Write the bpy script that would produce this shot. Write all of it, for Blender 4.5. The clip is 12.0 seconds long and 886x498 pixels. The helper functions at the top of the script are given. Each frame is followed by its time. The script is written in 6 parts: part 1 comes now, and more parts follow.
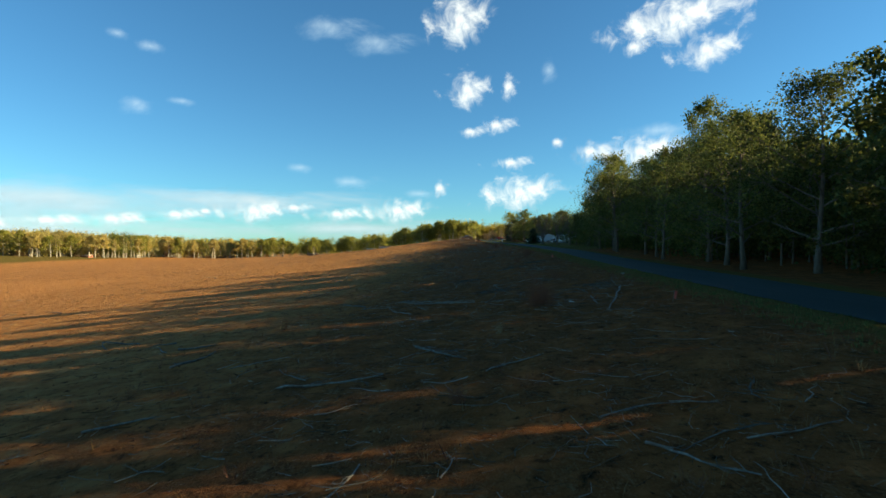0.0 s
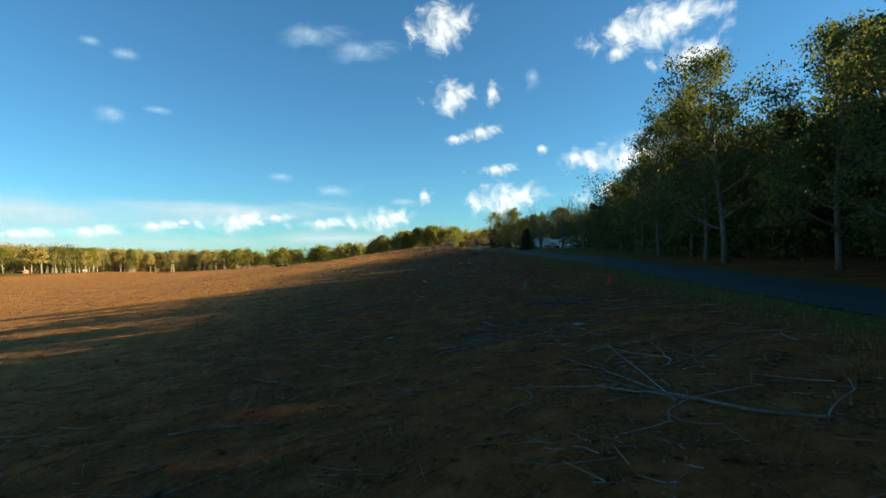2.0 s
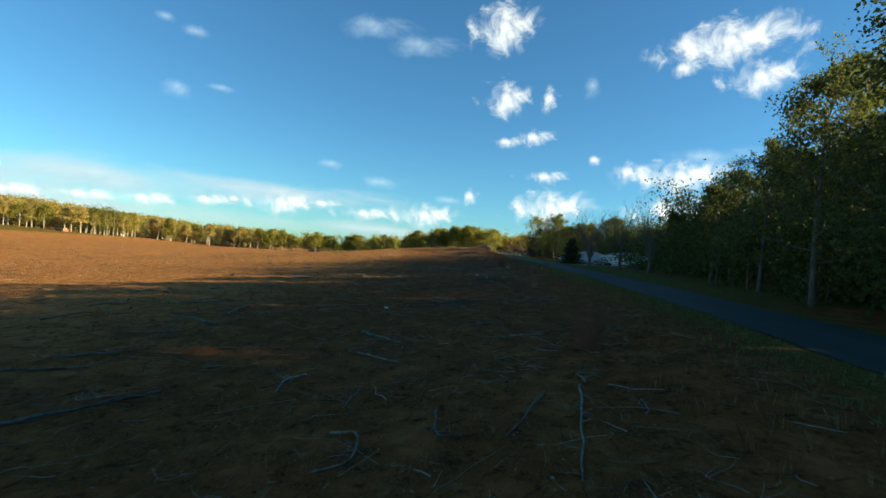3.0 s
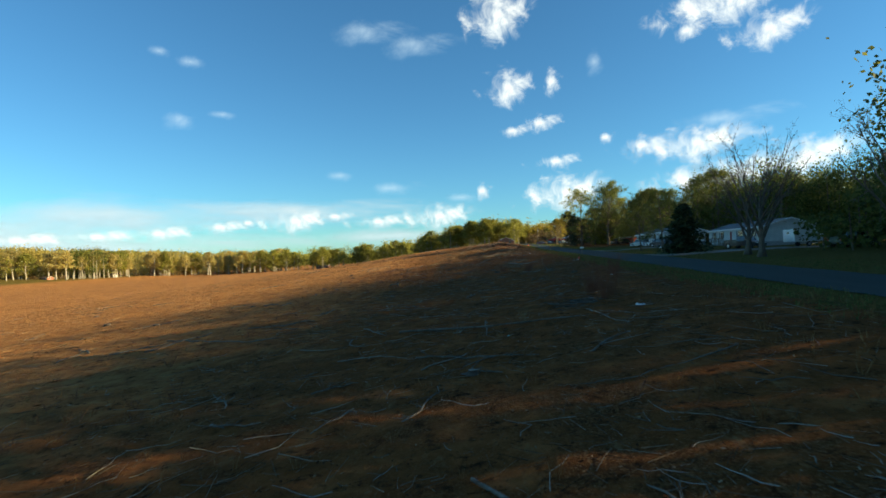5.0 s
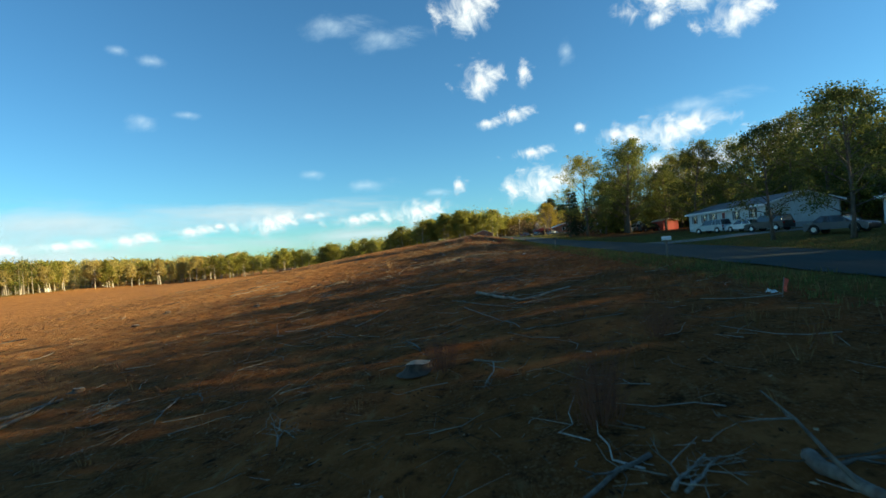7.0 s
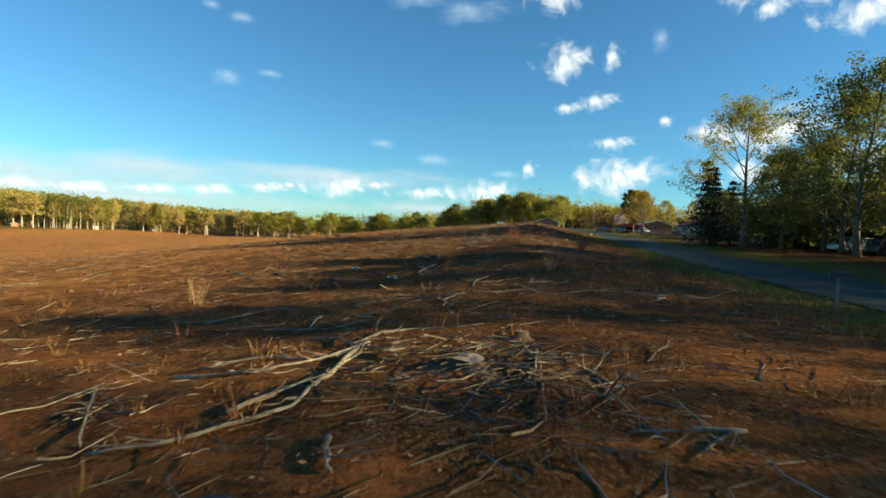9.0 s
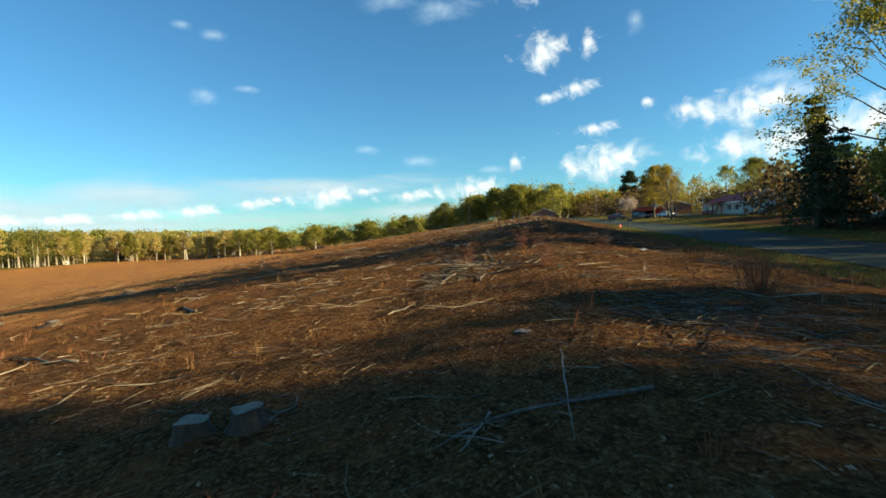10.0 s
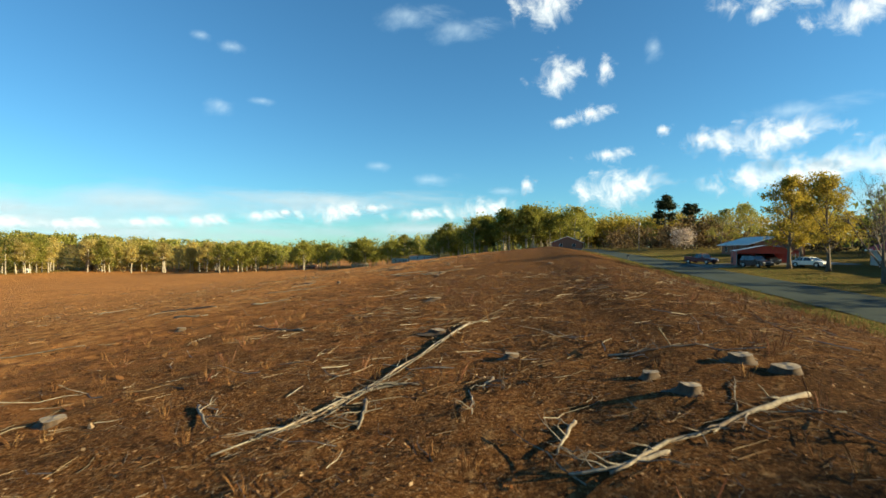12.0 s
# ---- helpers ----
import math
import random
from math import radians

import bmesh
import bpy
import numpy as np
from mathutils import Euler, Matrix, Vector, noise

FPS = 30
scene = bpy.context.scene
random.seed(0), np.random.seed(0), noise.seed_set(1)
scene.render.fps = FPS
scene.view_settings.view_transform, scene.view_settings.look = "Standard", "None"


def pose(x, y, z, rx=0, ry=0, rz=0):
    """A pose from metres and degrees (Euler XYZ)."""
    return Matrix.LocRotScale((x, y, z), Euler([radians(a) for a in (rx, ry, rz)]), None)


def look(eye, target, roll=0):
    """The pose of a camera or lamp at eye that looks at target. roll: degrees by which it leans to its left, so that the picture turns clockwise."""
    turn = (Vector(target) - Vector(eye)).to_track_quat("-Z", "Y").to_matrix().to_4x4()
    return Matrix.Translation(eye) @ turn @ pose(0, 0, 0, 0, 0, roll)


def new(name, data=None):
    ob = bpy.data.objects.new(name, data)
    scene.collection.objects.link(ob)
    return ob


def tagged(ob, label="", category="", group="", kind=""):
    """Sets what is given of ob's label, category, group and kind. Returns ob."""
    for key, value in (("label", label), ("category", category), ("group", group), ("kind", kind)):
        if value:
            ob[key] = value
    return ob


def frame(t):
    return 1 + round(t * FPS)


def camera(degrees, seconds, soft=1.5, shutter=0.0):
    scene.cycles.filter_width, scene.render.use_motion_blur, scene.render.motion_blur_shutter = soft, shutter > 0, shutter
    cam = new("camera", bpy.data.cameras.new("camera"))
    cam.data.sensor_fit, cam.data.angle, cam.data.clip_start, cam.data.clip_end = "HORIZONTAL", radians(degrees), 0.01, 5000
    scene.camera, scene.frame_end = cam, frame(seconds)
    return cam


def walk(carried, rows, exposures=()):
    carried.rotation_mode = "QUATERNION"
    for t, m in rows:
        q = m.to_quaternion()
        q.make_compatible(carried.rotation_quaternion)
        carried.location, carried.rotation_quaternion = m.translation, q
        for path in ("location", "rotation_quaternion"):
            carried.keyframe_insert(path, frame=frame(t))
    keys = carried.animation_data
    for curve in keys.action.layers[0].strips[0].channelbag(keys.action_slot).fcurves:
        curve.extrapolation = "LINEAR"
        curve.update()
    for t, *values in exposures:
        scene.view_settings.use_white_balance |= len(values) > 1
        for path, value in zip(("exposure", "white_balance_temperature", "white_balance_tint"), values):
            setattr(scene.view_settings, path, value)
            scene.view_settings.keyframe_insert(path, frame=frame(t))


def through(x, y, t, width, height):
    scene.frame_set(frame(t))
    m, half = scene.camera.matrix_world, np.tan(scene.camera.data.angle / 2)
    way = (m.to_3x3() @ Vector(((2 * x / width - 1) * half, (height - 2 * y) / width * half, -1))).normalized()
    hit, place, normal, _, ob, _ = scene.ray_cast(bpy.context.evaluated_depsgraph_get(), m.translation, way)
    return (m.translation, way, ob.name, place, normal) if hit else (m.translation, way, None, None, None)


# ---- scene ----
# ---------------------------------------------------------------- camera
cam = camera(81.4, 12.0, soft=1.6, shutter=0.05)
PATH = [
    (0, (0.00, 0.01, 4.19), (90.01, 0.00, -0.01)),
    (0.25, (0.63, 7.59, 4.19), (90.09, 1.25, -0.56)),
    (0.5, (1.30, 15.15, 4.14), (90.17, 2.53, -1.15)),
    (0.75, (2.10, 22.70, 4.00), (90.27, 3.75, -1.80)),
    (1, (3.04, 30.33, 3.90), (90.44, 4.47, -2.28)),
    (1.25, (4.20, 38.09, 3.97), (90.70, 4.30, -2.42)),
    (1.5, (5.55, 45.99, 4.16), (90.92, 3.46, -2.30)),
    (1.75, (6.99, 54.00, 4.40), (90.96, 2.28, -2.01)),
    (2, (8.43, 61.81, 4.53), (90.94, 0.85, -1.50)),
    (2.25, (9.72, 69.20, 4.50), (90.96, -0.79, -0.70)),
    (2.5, (10.94, 76.30, 4.54), (90.97, -2.55, 0.38)),
    (2.75, (12.11, 83.45, 4.94), (90.90, -4.25, 1.65)),
    (3, (13.07, 90.81, 5.47), (90.80, -5.37, 2.82)),
    (3.2, (13.56, 96.96, 5.87), (90.72, -5.60, 3.53)),
    (3.6, (13.92, 109.83, 6.46), (90.56, -5.27, 4.69)),
    (4, (13.70, 123.10, 6.87), (90.42, -4.18, 5.49)),
    (4.4, (13.20, 136.37, 7.12), (90.38, -2.34, 5.81)),
    (4.8, (12.81, 149.20, 7.27), (90.51, 0.24, 5.51)),
    (5, (12.73, 155.32, 7.35), (90.65, 1.71, 5.11)),
    (5.25, (12.83, 162.63, 7.43), (90.82, 3.22, 4.56)),
    (5.5, (13.04, 169.60, 7.53), (90.94, 4.40, 4.00)),
    (5.75, (13.29, 176.32, 7.68), (90.98, 5.42, 3.45)),
    (6, (13.59, 182.90, 7.81), (90.92, 6.13, 2.95)),
    (6.25, (13.95, 189.41, 7.92), (90.76, 6.34, 2.54)),
    (6.5, (14.38, 195.83, 8.00), (90.54, 6.00, 2.32)),
    (6.75, (14.87, 202.17, 8.04), (90.30, 5.14, 2.41)),
    (7, (15.35, 208.44, 8.10), (90.07, 3.95, 2.80)),
    (7.2, (15.73, 213.45, 8.16), (89.90, 2.90, 3.32)),
    (7.6, (16.47, 223.50, 8.32), (89.38, 0.78, 4.81)),
    (8, (17.02, 233.76, 8.56), (88.75, -1.12, 6.58)),
    (8.4, (17.31, 244.41, 8.85), (88.19, -2.49, 8.22)),
    (8.8, (17.23, 255.58, 9.23), (87.90, -3.03, 9.33)),
    (9, (17.04, 261.44, 9.44), (87.90, -2.83, 9.60)),
    (9.25, (16.62, 268.91, 9.71), (87.94, -1.75, 9.81)),
    (9.5, (16.09, 276.09, 9.99), (87.96, -0.20, 9.76)),
    (9.75, (15.55, 282.56, 10.23), (87.91, 1.28, 9.34)),
    (10, (15.06, 288.74, 10.39), (87.94, 2.41, 8.79)),
    (10.25, (14.65, 295.14, 10.46), (88.17, 3.07, 8.40)),
    (10.5, (14.31, 301.92, 10.53), (88.60, 3.29, 8.22)),
    (10.75, (14.00, 309.01, 10.77), (89.14, 3.12, 8.26)),
    (11, (13.65, 316.37, 11.19), (89.63, 2.58, 8.50)),
    (11.25, (13.29, 323.79, 11.80), (89.93, 1.74, 8.89)),
    (11.5, (12.88, 330.96, 12.46), (90.07, 0.89, 9.28)),
    (11.75, (12.46, 337.63, 13.10), (90.12, 0.28, 9.55)),
    (12, (12.04, 344.01, 13.70), (90.12, -0.17, 9.74)),
]
walk(cam, [(t, pose(*eye, *turn)) for t, eye, turn in PATH], [(0.0, 1.50, 6500, 10), (12.0, 1.50, 6500, 10)])

# ---------------------------------------------------------------- sun and sky
SUN_UP, SUN_AZ = 17.0, 91.0          # degrees above the horizon; degrees clockwise from the road's heading
world = bpy.data.worlds.new("world")
scene.world = world
world.use_nodes = True
wn = world.node_tree.nodes
sky = wn.new("ShaderNodeTexSky")
sky.sky_type = "NISHITA"
sky.sun_disc = False
sky.sun_elevation, sky.sun_rotation = radians(SUN_UP), radians(SUN_AZ)
sky.altitude, sky.air_density, sky.dust_density, sky.ozone_density = 200, 1.0, 0.2, 3.0
wn["Background"].inputs["Strength"].default_value = 0.056
tint = wn.new("ShaderNodeMix")
tint.data_type, tint.blend_type = "RGBA", "MULTIPLY"
tint.inputs[0].default_value, tint.inputs[7].default_value = 1.0, (0.50, 0.95, 1.08, 1)
world.node_tree.links.new(sky.outputs[0], tint.inputs[6])
world.node_tree.links.new(tint.outputs[2], wn["Background"].inputs[0])
sun = new("sun", bpy.data.lights.new("sun", "SUN"))
sun.data.energy, sun.data.angle, sun.data.color = 5.0, radians(0.6), (1.0, 0.82, 0.45)
up, az = radians(SUN_UP), radians(SUN_AZ)
toward = Vector((math.sin(az) * math.cos(up), math.cos(az) * math.cos(up), math.sin(up)))
sun.matrix_world = look(toward * 200, (0, 0, 0))


# ---------------------------------------------------------------- materials
def shader(name):
    m = bpy.data.materials.new(name)
    m.use_nodes = True
    return m, m.node_tree.nodes, m.node_tree.links, m.node_tree.nodes["Principled BSDF"]


def noise_node(n, l, scale, detail=4.0, rough=0.55, coord="Object", stretch=None):
    tc = n.new("ShaderNodeTexCoord")
    tex = n.new("ShaderNodeTexNoise")
    tex.inputs["Scale"].default_value, tex.inputs["Detail"].default_value = scale, detail
    tex.inputs["Roughness"].default_value = rough
    out = tc.outputs[coord]
    if stretch:
        mp = n.new("ShaderNodeMapping")
        mp.inputs["Scale"].default_value = stretch
        l.new(out, mp.inputs["Vector"])
        out = mp.outputs[0]
    l.new(out, tex.inputs["Vector"])
    return tex.outputs["Fac"]


def ramp_node(n, l, fac, stops):
    r = n.new("ShaderNodeValToRGB")
    e = r.color_ramp.elements
    while len(e) < len(stops):
        e.new(0.5)
    for k, (p, c) in zip(e, stops):
        k.position, k.color = p, (*c, 1) if len(c) == 3 else c
    l.new(fac, r.inputs[0])
    return r.outputs[0]


def mix_node(n, l, fac, a, b, blend="MIX"):
    m = n.new("ShaderNodeMix")
    m.data_type, m.blend_type = "RGBA", blend
    for sock, val in ((m.inputs[0], fac), (m.inputs[6], a), (m.inputs[7], b)):
        if isinstance(val, (int, float)):
            sock.default_value = val
        elif isinstance(val, tuple):
            sock.default_value = (*val, 1)
        else:
            l.new(val, sock)
    return m.outputs[2]


def bump_node(n, l, height, strength, distance, bsdf):
    b = n.new("ShaderNodeBump")
    b.inputs["Strength"].default_value, b.inputs["Distance"].default_value = strength, distance
    l.new(height, b.inputs["Height"])
    l.new(b.outputs[0], bsdf.inputs["Normal"])


def surface(name, low, high, scale=4.0, rough=0.8, metal=0.0, bump=0.3, dist=0.01, grime=None, grime_scale=0.7,
            vary=0.0, stretch=None, spec=0.5):
    """A plain procedural surface: two tones of grain, a larger stain and relief; vary: shift of value from object to object."""
    m, n, l, b = shader(name)
    f = noise_node(n, l, scale, 6, 0.6, stretch=stretch)
    col = ramp_node(n, l, f, [(0.3, low), (0.7, high)])
    if grime:
        g = noise_node(n, l, grime_scale, 3, 0.6)
        g = ramp_node(n, l, g, [(0.48, (0, 0, 0)), (0.68, (1, 1, 1))])
        col = mix_node(n, l, g, col, grime)
    if vary:
        info = n.new("ShaderNodeObjectInfo")
        hsv = n.new("ShaderNodeHueSaturation")
        mp = n.new("ShaderNodeMapRange")
        mp.inputs["To Min"].default_value, mp.inputs["To Max"].default_value = 1 - vary, 1 + vary
        l.new(info.outputs["Random"], mp.inputs["Value"])
        l.new(mp.outputs[0], hsv.inputs["Value"])
        l.new(col, hsv.inputs["Color"])
        col = hsv.outputs[0]
    l.new(col, b.inputs["Base Color"])
    b.inputs["Roughness"].default_value, b.inputs["Metallic"].default_value = rough, metal
    b.inputs["Specular IOR Level"].default_value = spec
    if bump:
        bump_node(n, l, f, bump, dist, b)
    return m


def foliage(name, dark, mid, light, through=0.35):
    """Leaves: tint per leaf, a little light through them."""
    m, n, l, b = shader(name)
    geo = n.new("ShaderNodeNewGeometry")
    col = ramp_node(n, l, geo.outputs["Random Per Island"], [(0.0, dark), (0.55, mid), (1.0, light)])
    info = n.new("ShaderNodeObjectInfo")
    hsv = n.new("ShaderNodeHueSaturation")
    mp = n.new("ShaderNodeMapRange")
    mp.inputs["To Min"].default_value, mp.inputs["To Max"].default_value = 0.75, 1.25
    l.new(info.outputs["Random"], mp.inputs["Value"])
    l.new(mp.outputs[0], hsv.inputs["Value"])
    l.new(col, hsv.inputs["Color"])
    l.new(hsv.outputs[0], b.inputs["Base Color"])
    b.inputs["Roughness"].default_value = 0.7
    b.inputs["Specular IOR Level"].default_value = 0.2
    tr = n.new("ShaderNodeBsdfTranslucent")
    l.new(hsv.outputs[0], tr.inputs["Color"])
    mx = n.new("ShaderNodeMixShader")
    mx.inputs[0].default_value = through
    l.new(b.outputs[0], mx.inputs[1])
    l.new(tr.outputs[0], mx.inputs[2])
    l.new(mx.outputs[0], n["Material Output"].inputs[0])
    return m


def glass(name, tint, rough=0.08):
    m, n, l, b = shader(name)
    b.inputs["Base Color"].default_value = (*tint, 1)
    b.inputs["Roughness"].default_value, b.inputs["Specular IOR Level"].default_value = rough, 0.8
    return m


def clay_ground():
    """Red clay with dark forest litter, pale chips and dry grass; a mask on the mesh says where turf has taken over."""
    m, n, l, b = shader("cleared_clay")
    big = noise_node(n, l, 0.085, 5, 0.6)
    mid = noise_node(n, l, 0.7, 6, 0.65)
    fine = noise_node(n, l, 9.0, 6, 0.7)
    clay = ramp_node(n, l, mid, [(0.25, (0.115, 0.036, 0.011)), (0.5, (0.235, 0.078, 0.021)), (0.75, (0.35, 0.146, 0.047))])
    # clay of the open field; low sunlight on it is partly put into this paler colour
    sun_pale = ramp_node(n, l, mid, [(0.25, (0.25, 0.092, 0.028)), (0.5, (0.43, 0.188, 0.060)), (0.75, (0.57, 0.31, 0.115))])
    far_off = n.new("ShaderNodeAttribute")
    far_off.attribute_name = "sun_pale"
    clay = mix_node(n, l, far_off.outputs["Fac"], clay, sun_pale)
    leaves = n.new("ShaderNodeTexVoronoi")
    leaves.inputs["Scale"].default_value, leaves.inputs["Randomness"].default_value = 24.0, 1.0
    tc = n.new("ShaderNodeTexCoord")
    wob = n.new("ShaderNodeVectorMath")
    wob.operation = "MULTIPLY_ADD"
    wob.inputs[1].default_value = (0.12, 0.12, 0.12)
    jit = n.new("ShaderNodeTexNoise")
    jit.inputs["Scale"].default_value, jit.inputs["Detail"].default_value = 14.0, 3.0
    l.new(tc.outputs["Object"], jit.inputs["Vector"])
    l.new(jit.outputs["Color"], wob.inputs[0])
    l.new(tc.outputs["Object"], wob.inputs[2])
    l.new(wob.outputs[0], leaves.inputs["Vector"])
    one = n.new("ShaderNodeSeparateColor")
    l.new(leaves.outputs["Color"], one.inputs[0])
    litter = ramp_node(n, l, one.outputs[0], [(0.0, (0.022, 0.011, 0.005)), (0.45, (0.105, 0.047, 0.0165)), (0.8, (0.26, 0.124, 0.044)), (1.0, (0.49, 0.32, 0.16))])
    litter = mix_node(n, l, 0.6, litter, ramp_node(n, l, fine, [(0.3, (0.032, 0.014, 0.006)), (0.55, (0.138, 0.060, 0.020)), (0.8, (0.33, 0.178, 0.07))]))
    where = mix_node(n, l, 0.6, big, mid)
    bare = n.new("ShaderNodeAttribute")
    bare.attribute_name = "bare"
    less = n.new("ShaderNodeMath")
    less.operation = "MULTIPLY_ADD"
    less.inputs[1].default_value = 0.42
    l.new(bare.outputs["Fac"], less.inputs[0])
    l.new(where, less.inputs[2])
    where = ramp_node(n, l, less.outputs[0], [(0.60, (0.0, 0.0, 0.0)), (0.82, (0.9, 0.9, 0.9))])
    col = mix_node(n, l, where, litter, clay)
    # darker brown where bare runs low, towards the road on the rise
    road_dark = ramp_node(n, l, less.outputs[0], [(0.15, (0.88, 0.88, 0.88)), (0.50, (0, 0, 0))])
    col = mix_node(n, l, road_dark, col, ramp_node(n, l, fine, [(0.35, (0.018, 0.010, 0.005)), (0.6, (0.065, 0.034, 0.015)), (0.8, (0.19, 0.115, 0.055))]))
    straw = noise_node(n, l, 3.0, 5, 0.7, stretch=(1, 0.35, 1))
    straw = ramp_node(n, l, straw, [(0.58, (0, 0, 0)), (0.70, (0.7, 0.7, 0.7))])
    col = mix_node(n, l, straw, col, (0.27, 0.16, 0.07))
    dark = ramp_node(n, l, noise_node(n, l, 2.1, 6, 0.7), [(0.30, (1, 1, 1)), (0.46, (0, 0, 0))])
    col = mix_node(n, l, dark, col, (0.024, 0.012, 0.006))
    at = n.new("ShaderNodeAttribute")
    at.attribute_name = "turf"
    grass = ramp_node(n, l, noise_node(n, l, 5.0, 6, 0.7), [(0.3, (0.055, 0.043, 0.012)), (0.55, (0.142, 0.106, 0.027)), (0.8, (0.31, 0.20, 0.068))])
    edge = n.new("ShaderNodeMath")
    edge.operation = "MULTIPLY_ADD"
    l.new(noise_node(n, l, 0.9, 5, 0.7), edge.inputs[0])
    edge.inputs[1].default_value = 0.9
    sub = n.new("ShaderNodeMath")
    sub.operation = "ADD"
    sub.inputs[1].default_value = -0.45
    l.new(at.outputs["Fac"], sub.inputs[0])
    l.new(sub.outputs[0], edge.inputs[2])
    mask = ramp_node(n, l, edge.outputs[0], [(0.35, (0, 0, 0)), (0.62, (1, 1, 1))])
    col = mix_node(n, l, mask, col, grass)
    l.new(col, b.inputs["Base Color"])
    b.inputs["Roughness"].default_value, b.inputs["Specular IOR Level"].default_value = 1.0, 0.03
    lump = n.new("ShaderNodeMath")
    lump.operation = "MULTIPLY_ADD"
    l.new(one.outputs[1], lump.inputs[0])
    lump.inputs[1].default_value = 0.35
    l.new(fine, lump.inputs[2])
    bump_node(n, l, lump.outputs[0], 1.0, 0.13, b)
    return m


def asphalt():
    m, n, l, b = shader("asphalt")
    f = noise_node(n, l, 30.0, 5, 0.7)
    s = noise_node(n, l, 0.35, 4, 0.6, stretch=(1, 0.15, 1))
    col = ramp_node(n, l, f, [(0.3, (0.016, 0.027, 0.023)), (0.7, (0.031, 0.047, 0.040))])
    col = mix_node(n, l, ramp_node(n, l, s, [(0.42, (0, 0, 0)), (0.62, (0.6, 0.6, 0.6))]), col, (0.036, 0.052, 0.045))
    l.new(col, b.inputs["Base Color"])
    b.inputs["Roughness"].default_value, b.inputs["Specular IOR Level"].default_value = 0.9, 0.15
    bump_node(n, l, f, 0.4, 0.006, b)
    return m


GROUND = clay_ground()
ASPHALT = asphalt()
GRAVEL = surface("pale_gravel", (0.10, 0.095, 0.08), (0.21, 0.195, 0.165), 12, 0.95, bump=0.6, dist=0.02, grime=(0.20, 0.13, 0.08), grime_scale=0.4)
BARK = surface("grey_brown_bark", (0.06, 0.045, 0.032), (0.17, 0.135, 0.10), 5, 0.95, bump=0.7, dist=0.03, stretch=(1, 1, 0.25))
BARK_PALE = surface("pale_bark", (0.22, 0.185, 0.14), (0.46, 0.41, 0.33), 4, 0.95, bump=0.5, dist=0.03, stretch=(1, 1, 0.3))
DEADWOOD = surface("weathered_grey_wood", (0.085, 0.070, 0.052), (0.27, 0.235, 0.185), 7, 0.9, bump=0.6, dist=0.012, grime=(0.10, 0.065, 0.042), grime_scale=1.6, vary=0.4, stretch=(1, 1, 0.35))
CUTWOOD = surface("sawn_wood", (0.12, 0.092, 0.062), (0.30, 0.245, 0.18), 9, 0.85, bump=0.3, grime=(0.16, 0.12, 0.085), grime_scale=4)
STRAW = surface("dry_grass", (0.20, 0.115, 0.05), (0.42, 0.27, 0.12), 5, 0.95, bump=0)
TURF_BLADE = foliage("green_grass", (0.04, 0.06, 0.015), (0.10, 0.13, 0.03), (0.24, 0.20, 0.07), 0.3)
LEAF_DEEP = foliage("deep_green_leaves", (0.050, 0.066, 0.017), (0.105, 0.128, 0.030), (0.190, 0.190, 0.046), 0.5)
LEAF_SPRING = foliage("spring_green_leaves", (0.11, 0.12, 0.022), (0.22, 0.215, 0.04), (0.35, 0.31, 0.064), 0.5)
LEAF_GOLD = foliage("yellow_green_leaves", (0.18, 0.15, 0.022), (0.34, 0.26, 0.035), (0.50, 0.37, 0.06), 0.5)
# leaves of the far wood: lifted above leaf colour to stand for sun and haze
LEAF_SUNNED = foliage("sunned_olive_leaves", (0.32, 0.27, 0.085), (0.48, 0.39, 0.13), (0.62, 0.50, 0.21), 0.6)
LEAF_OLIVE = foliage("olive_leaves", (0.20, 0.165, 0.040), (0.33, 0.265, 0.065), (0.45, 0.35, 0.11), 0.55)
LEAF_BUD = foliage("brown_buds", (0.05, 0.03, 0.015), (0.10, 0.06, 0.028), (0.17, 0.11, 0.05), 0.2)
LEAF_BROWN = foliage("brown_brush", (0.07, 0.045, 0.02), (0.15, 0.095, 0.04), (0.24, 0.16, 0.07), 0.3)
NEEDLE = foliage("dark_needles", (0.012, 0.022, 0.010), (0.025, 0.04, 0.016), (0.05, 0.065, 0.025), 0.1)
BLOSSOM = foliage("pale_blossom", (0.40, 0.30, 0.24), (0.62, 0.50, 0.42), (0.75, 0.66, 0.56), 0.35)


# ---------------------------------------------------------------- mesh helpers
def mesh_of(name, verts, faces, mat=None, smooth=False):
    me = bpy.data.meshes.new(name)
    me.from_pydata(np.asarray(verts, float).tolist(), [], faces if isinstance(faces, list) else faces.tolist())
    me.update()
    if smooth:
        me.shade_smooth()
    if mat:
        me.materials.append(mat)
    return me


def part(name, me, mat=None, parent=None, label=""):
    """One mesh object, from a bmesh or a mesh, under a thing or a part."""
    if isinstance(me, bmesh.types.BMesh):
        bm, me = me, bpy.data.meshes.new(name)
        bm.to_mesh(me)
        bm.free()
    if mat and not me.materials:
        me.materials.append(mat)
    ob = new(name, me)
    if parent:
        ob.parent = parent
    return tagged(ob, label)


def box(bm, x0, x1, y0, y1, z0, z1, bevel=0.0):
    made = bmesh.ops.create_cube(bm, size=1.0)["verts"]
    bmesh.ops.scale(bm, vec=(x1 - x0, y1 - y0, z1 - z0), verts=made)
    bmesh.ops.translate(bm, vec=((x0 + x1) / 2, (y0 + y1) / 2, (z0 + z1) / 2), verts=made)
    if bevel:
        edges = {e for v in made for e in v.link_edges}
        bmesh.ops.bevel(bm, geom=list(edges), offset=bevel, segments=2, affect="EDGES")
    return bm


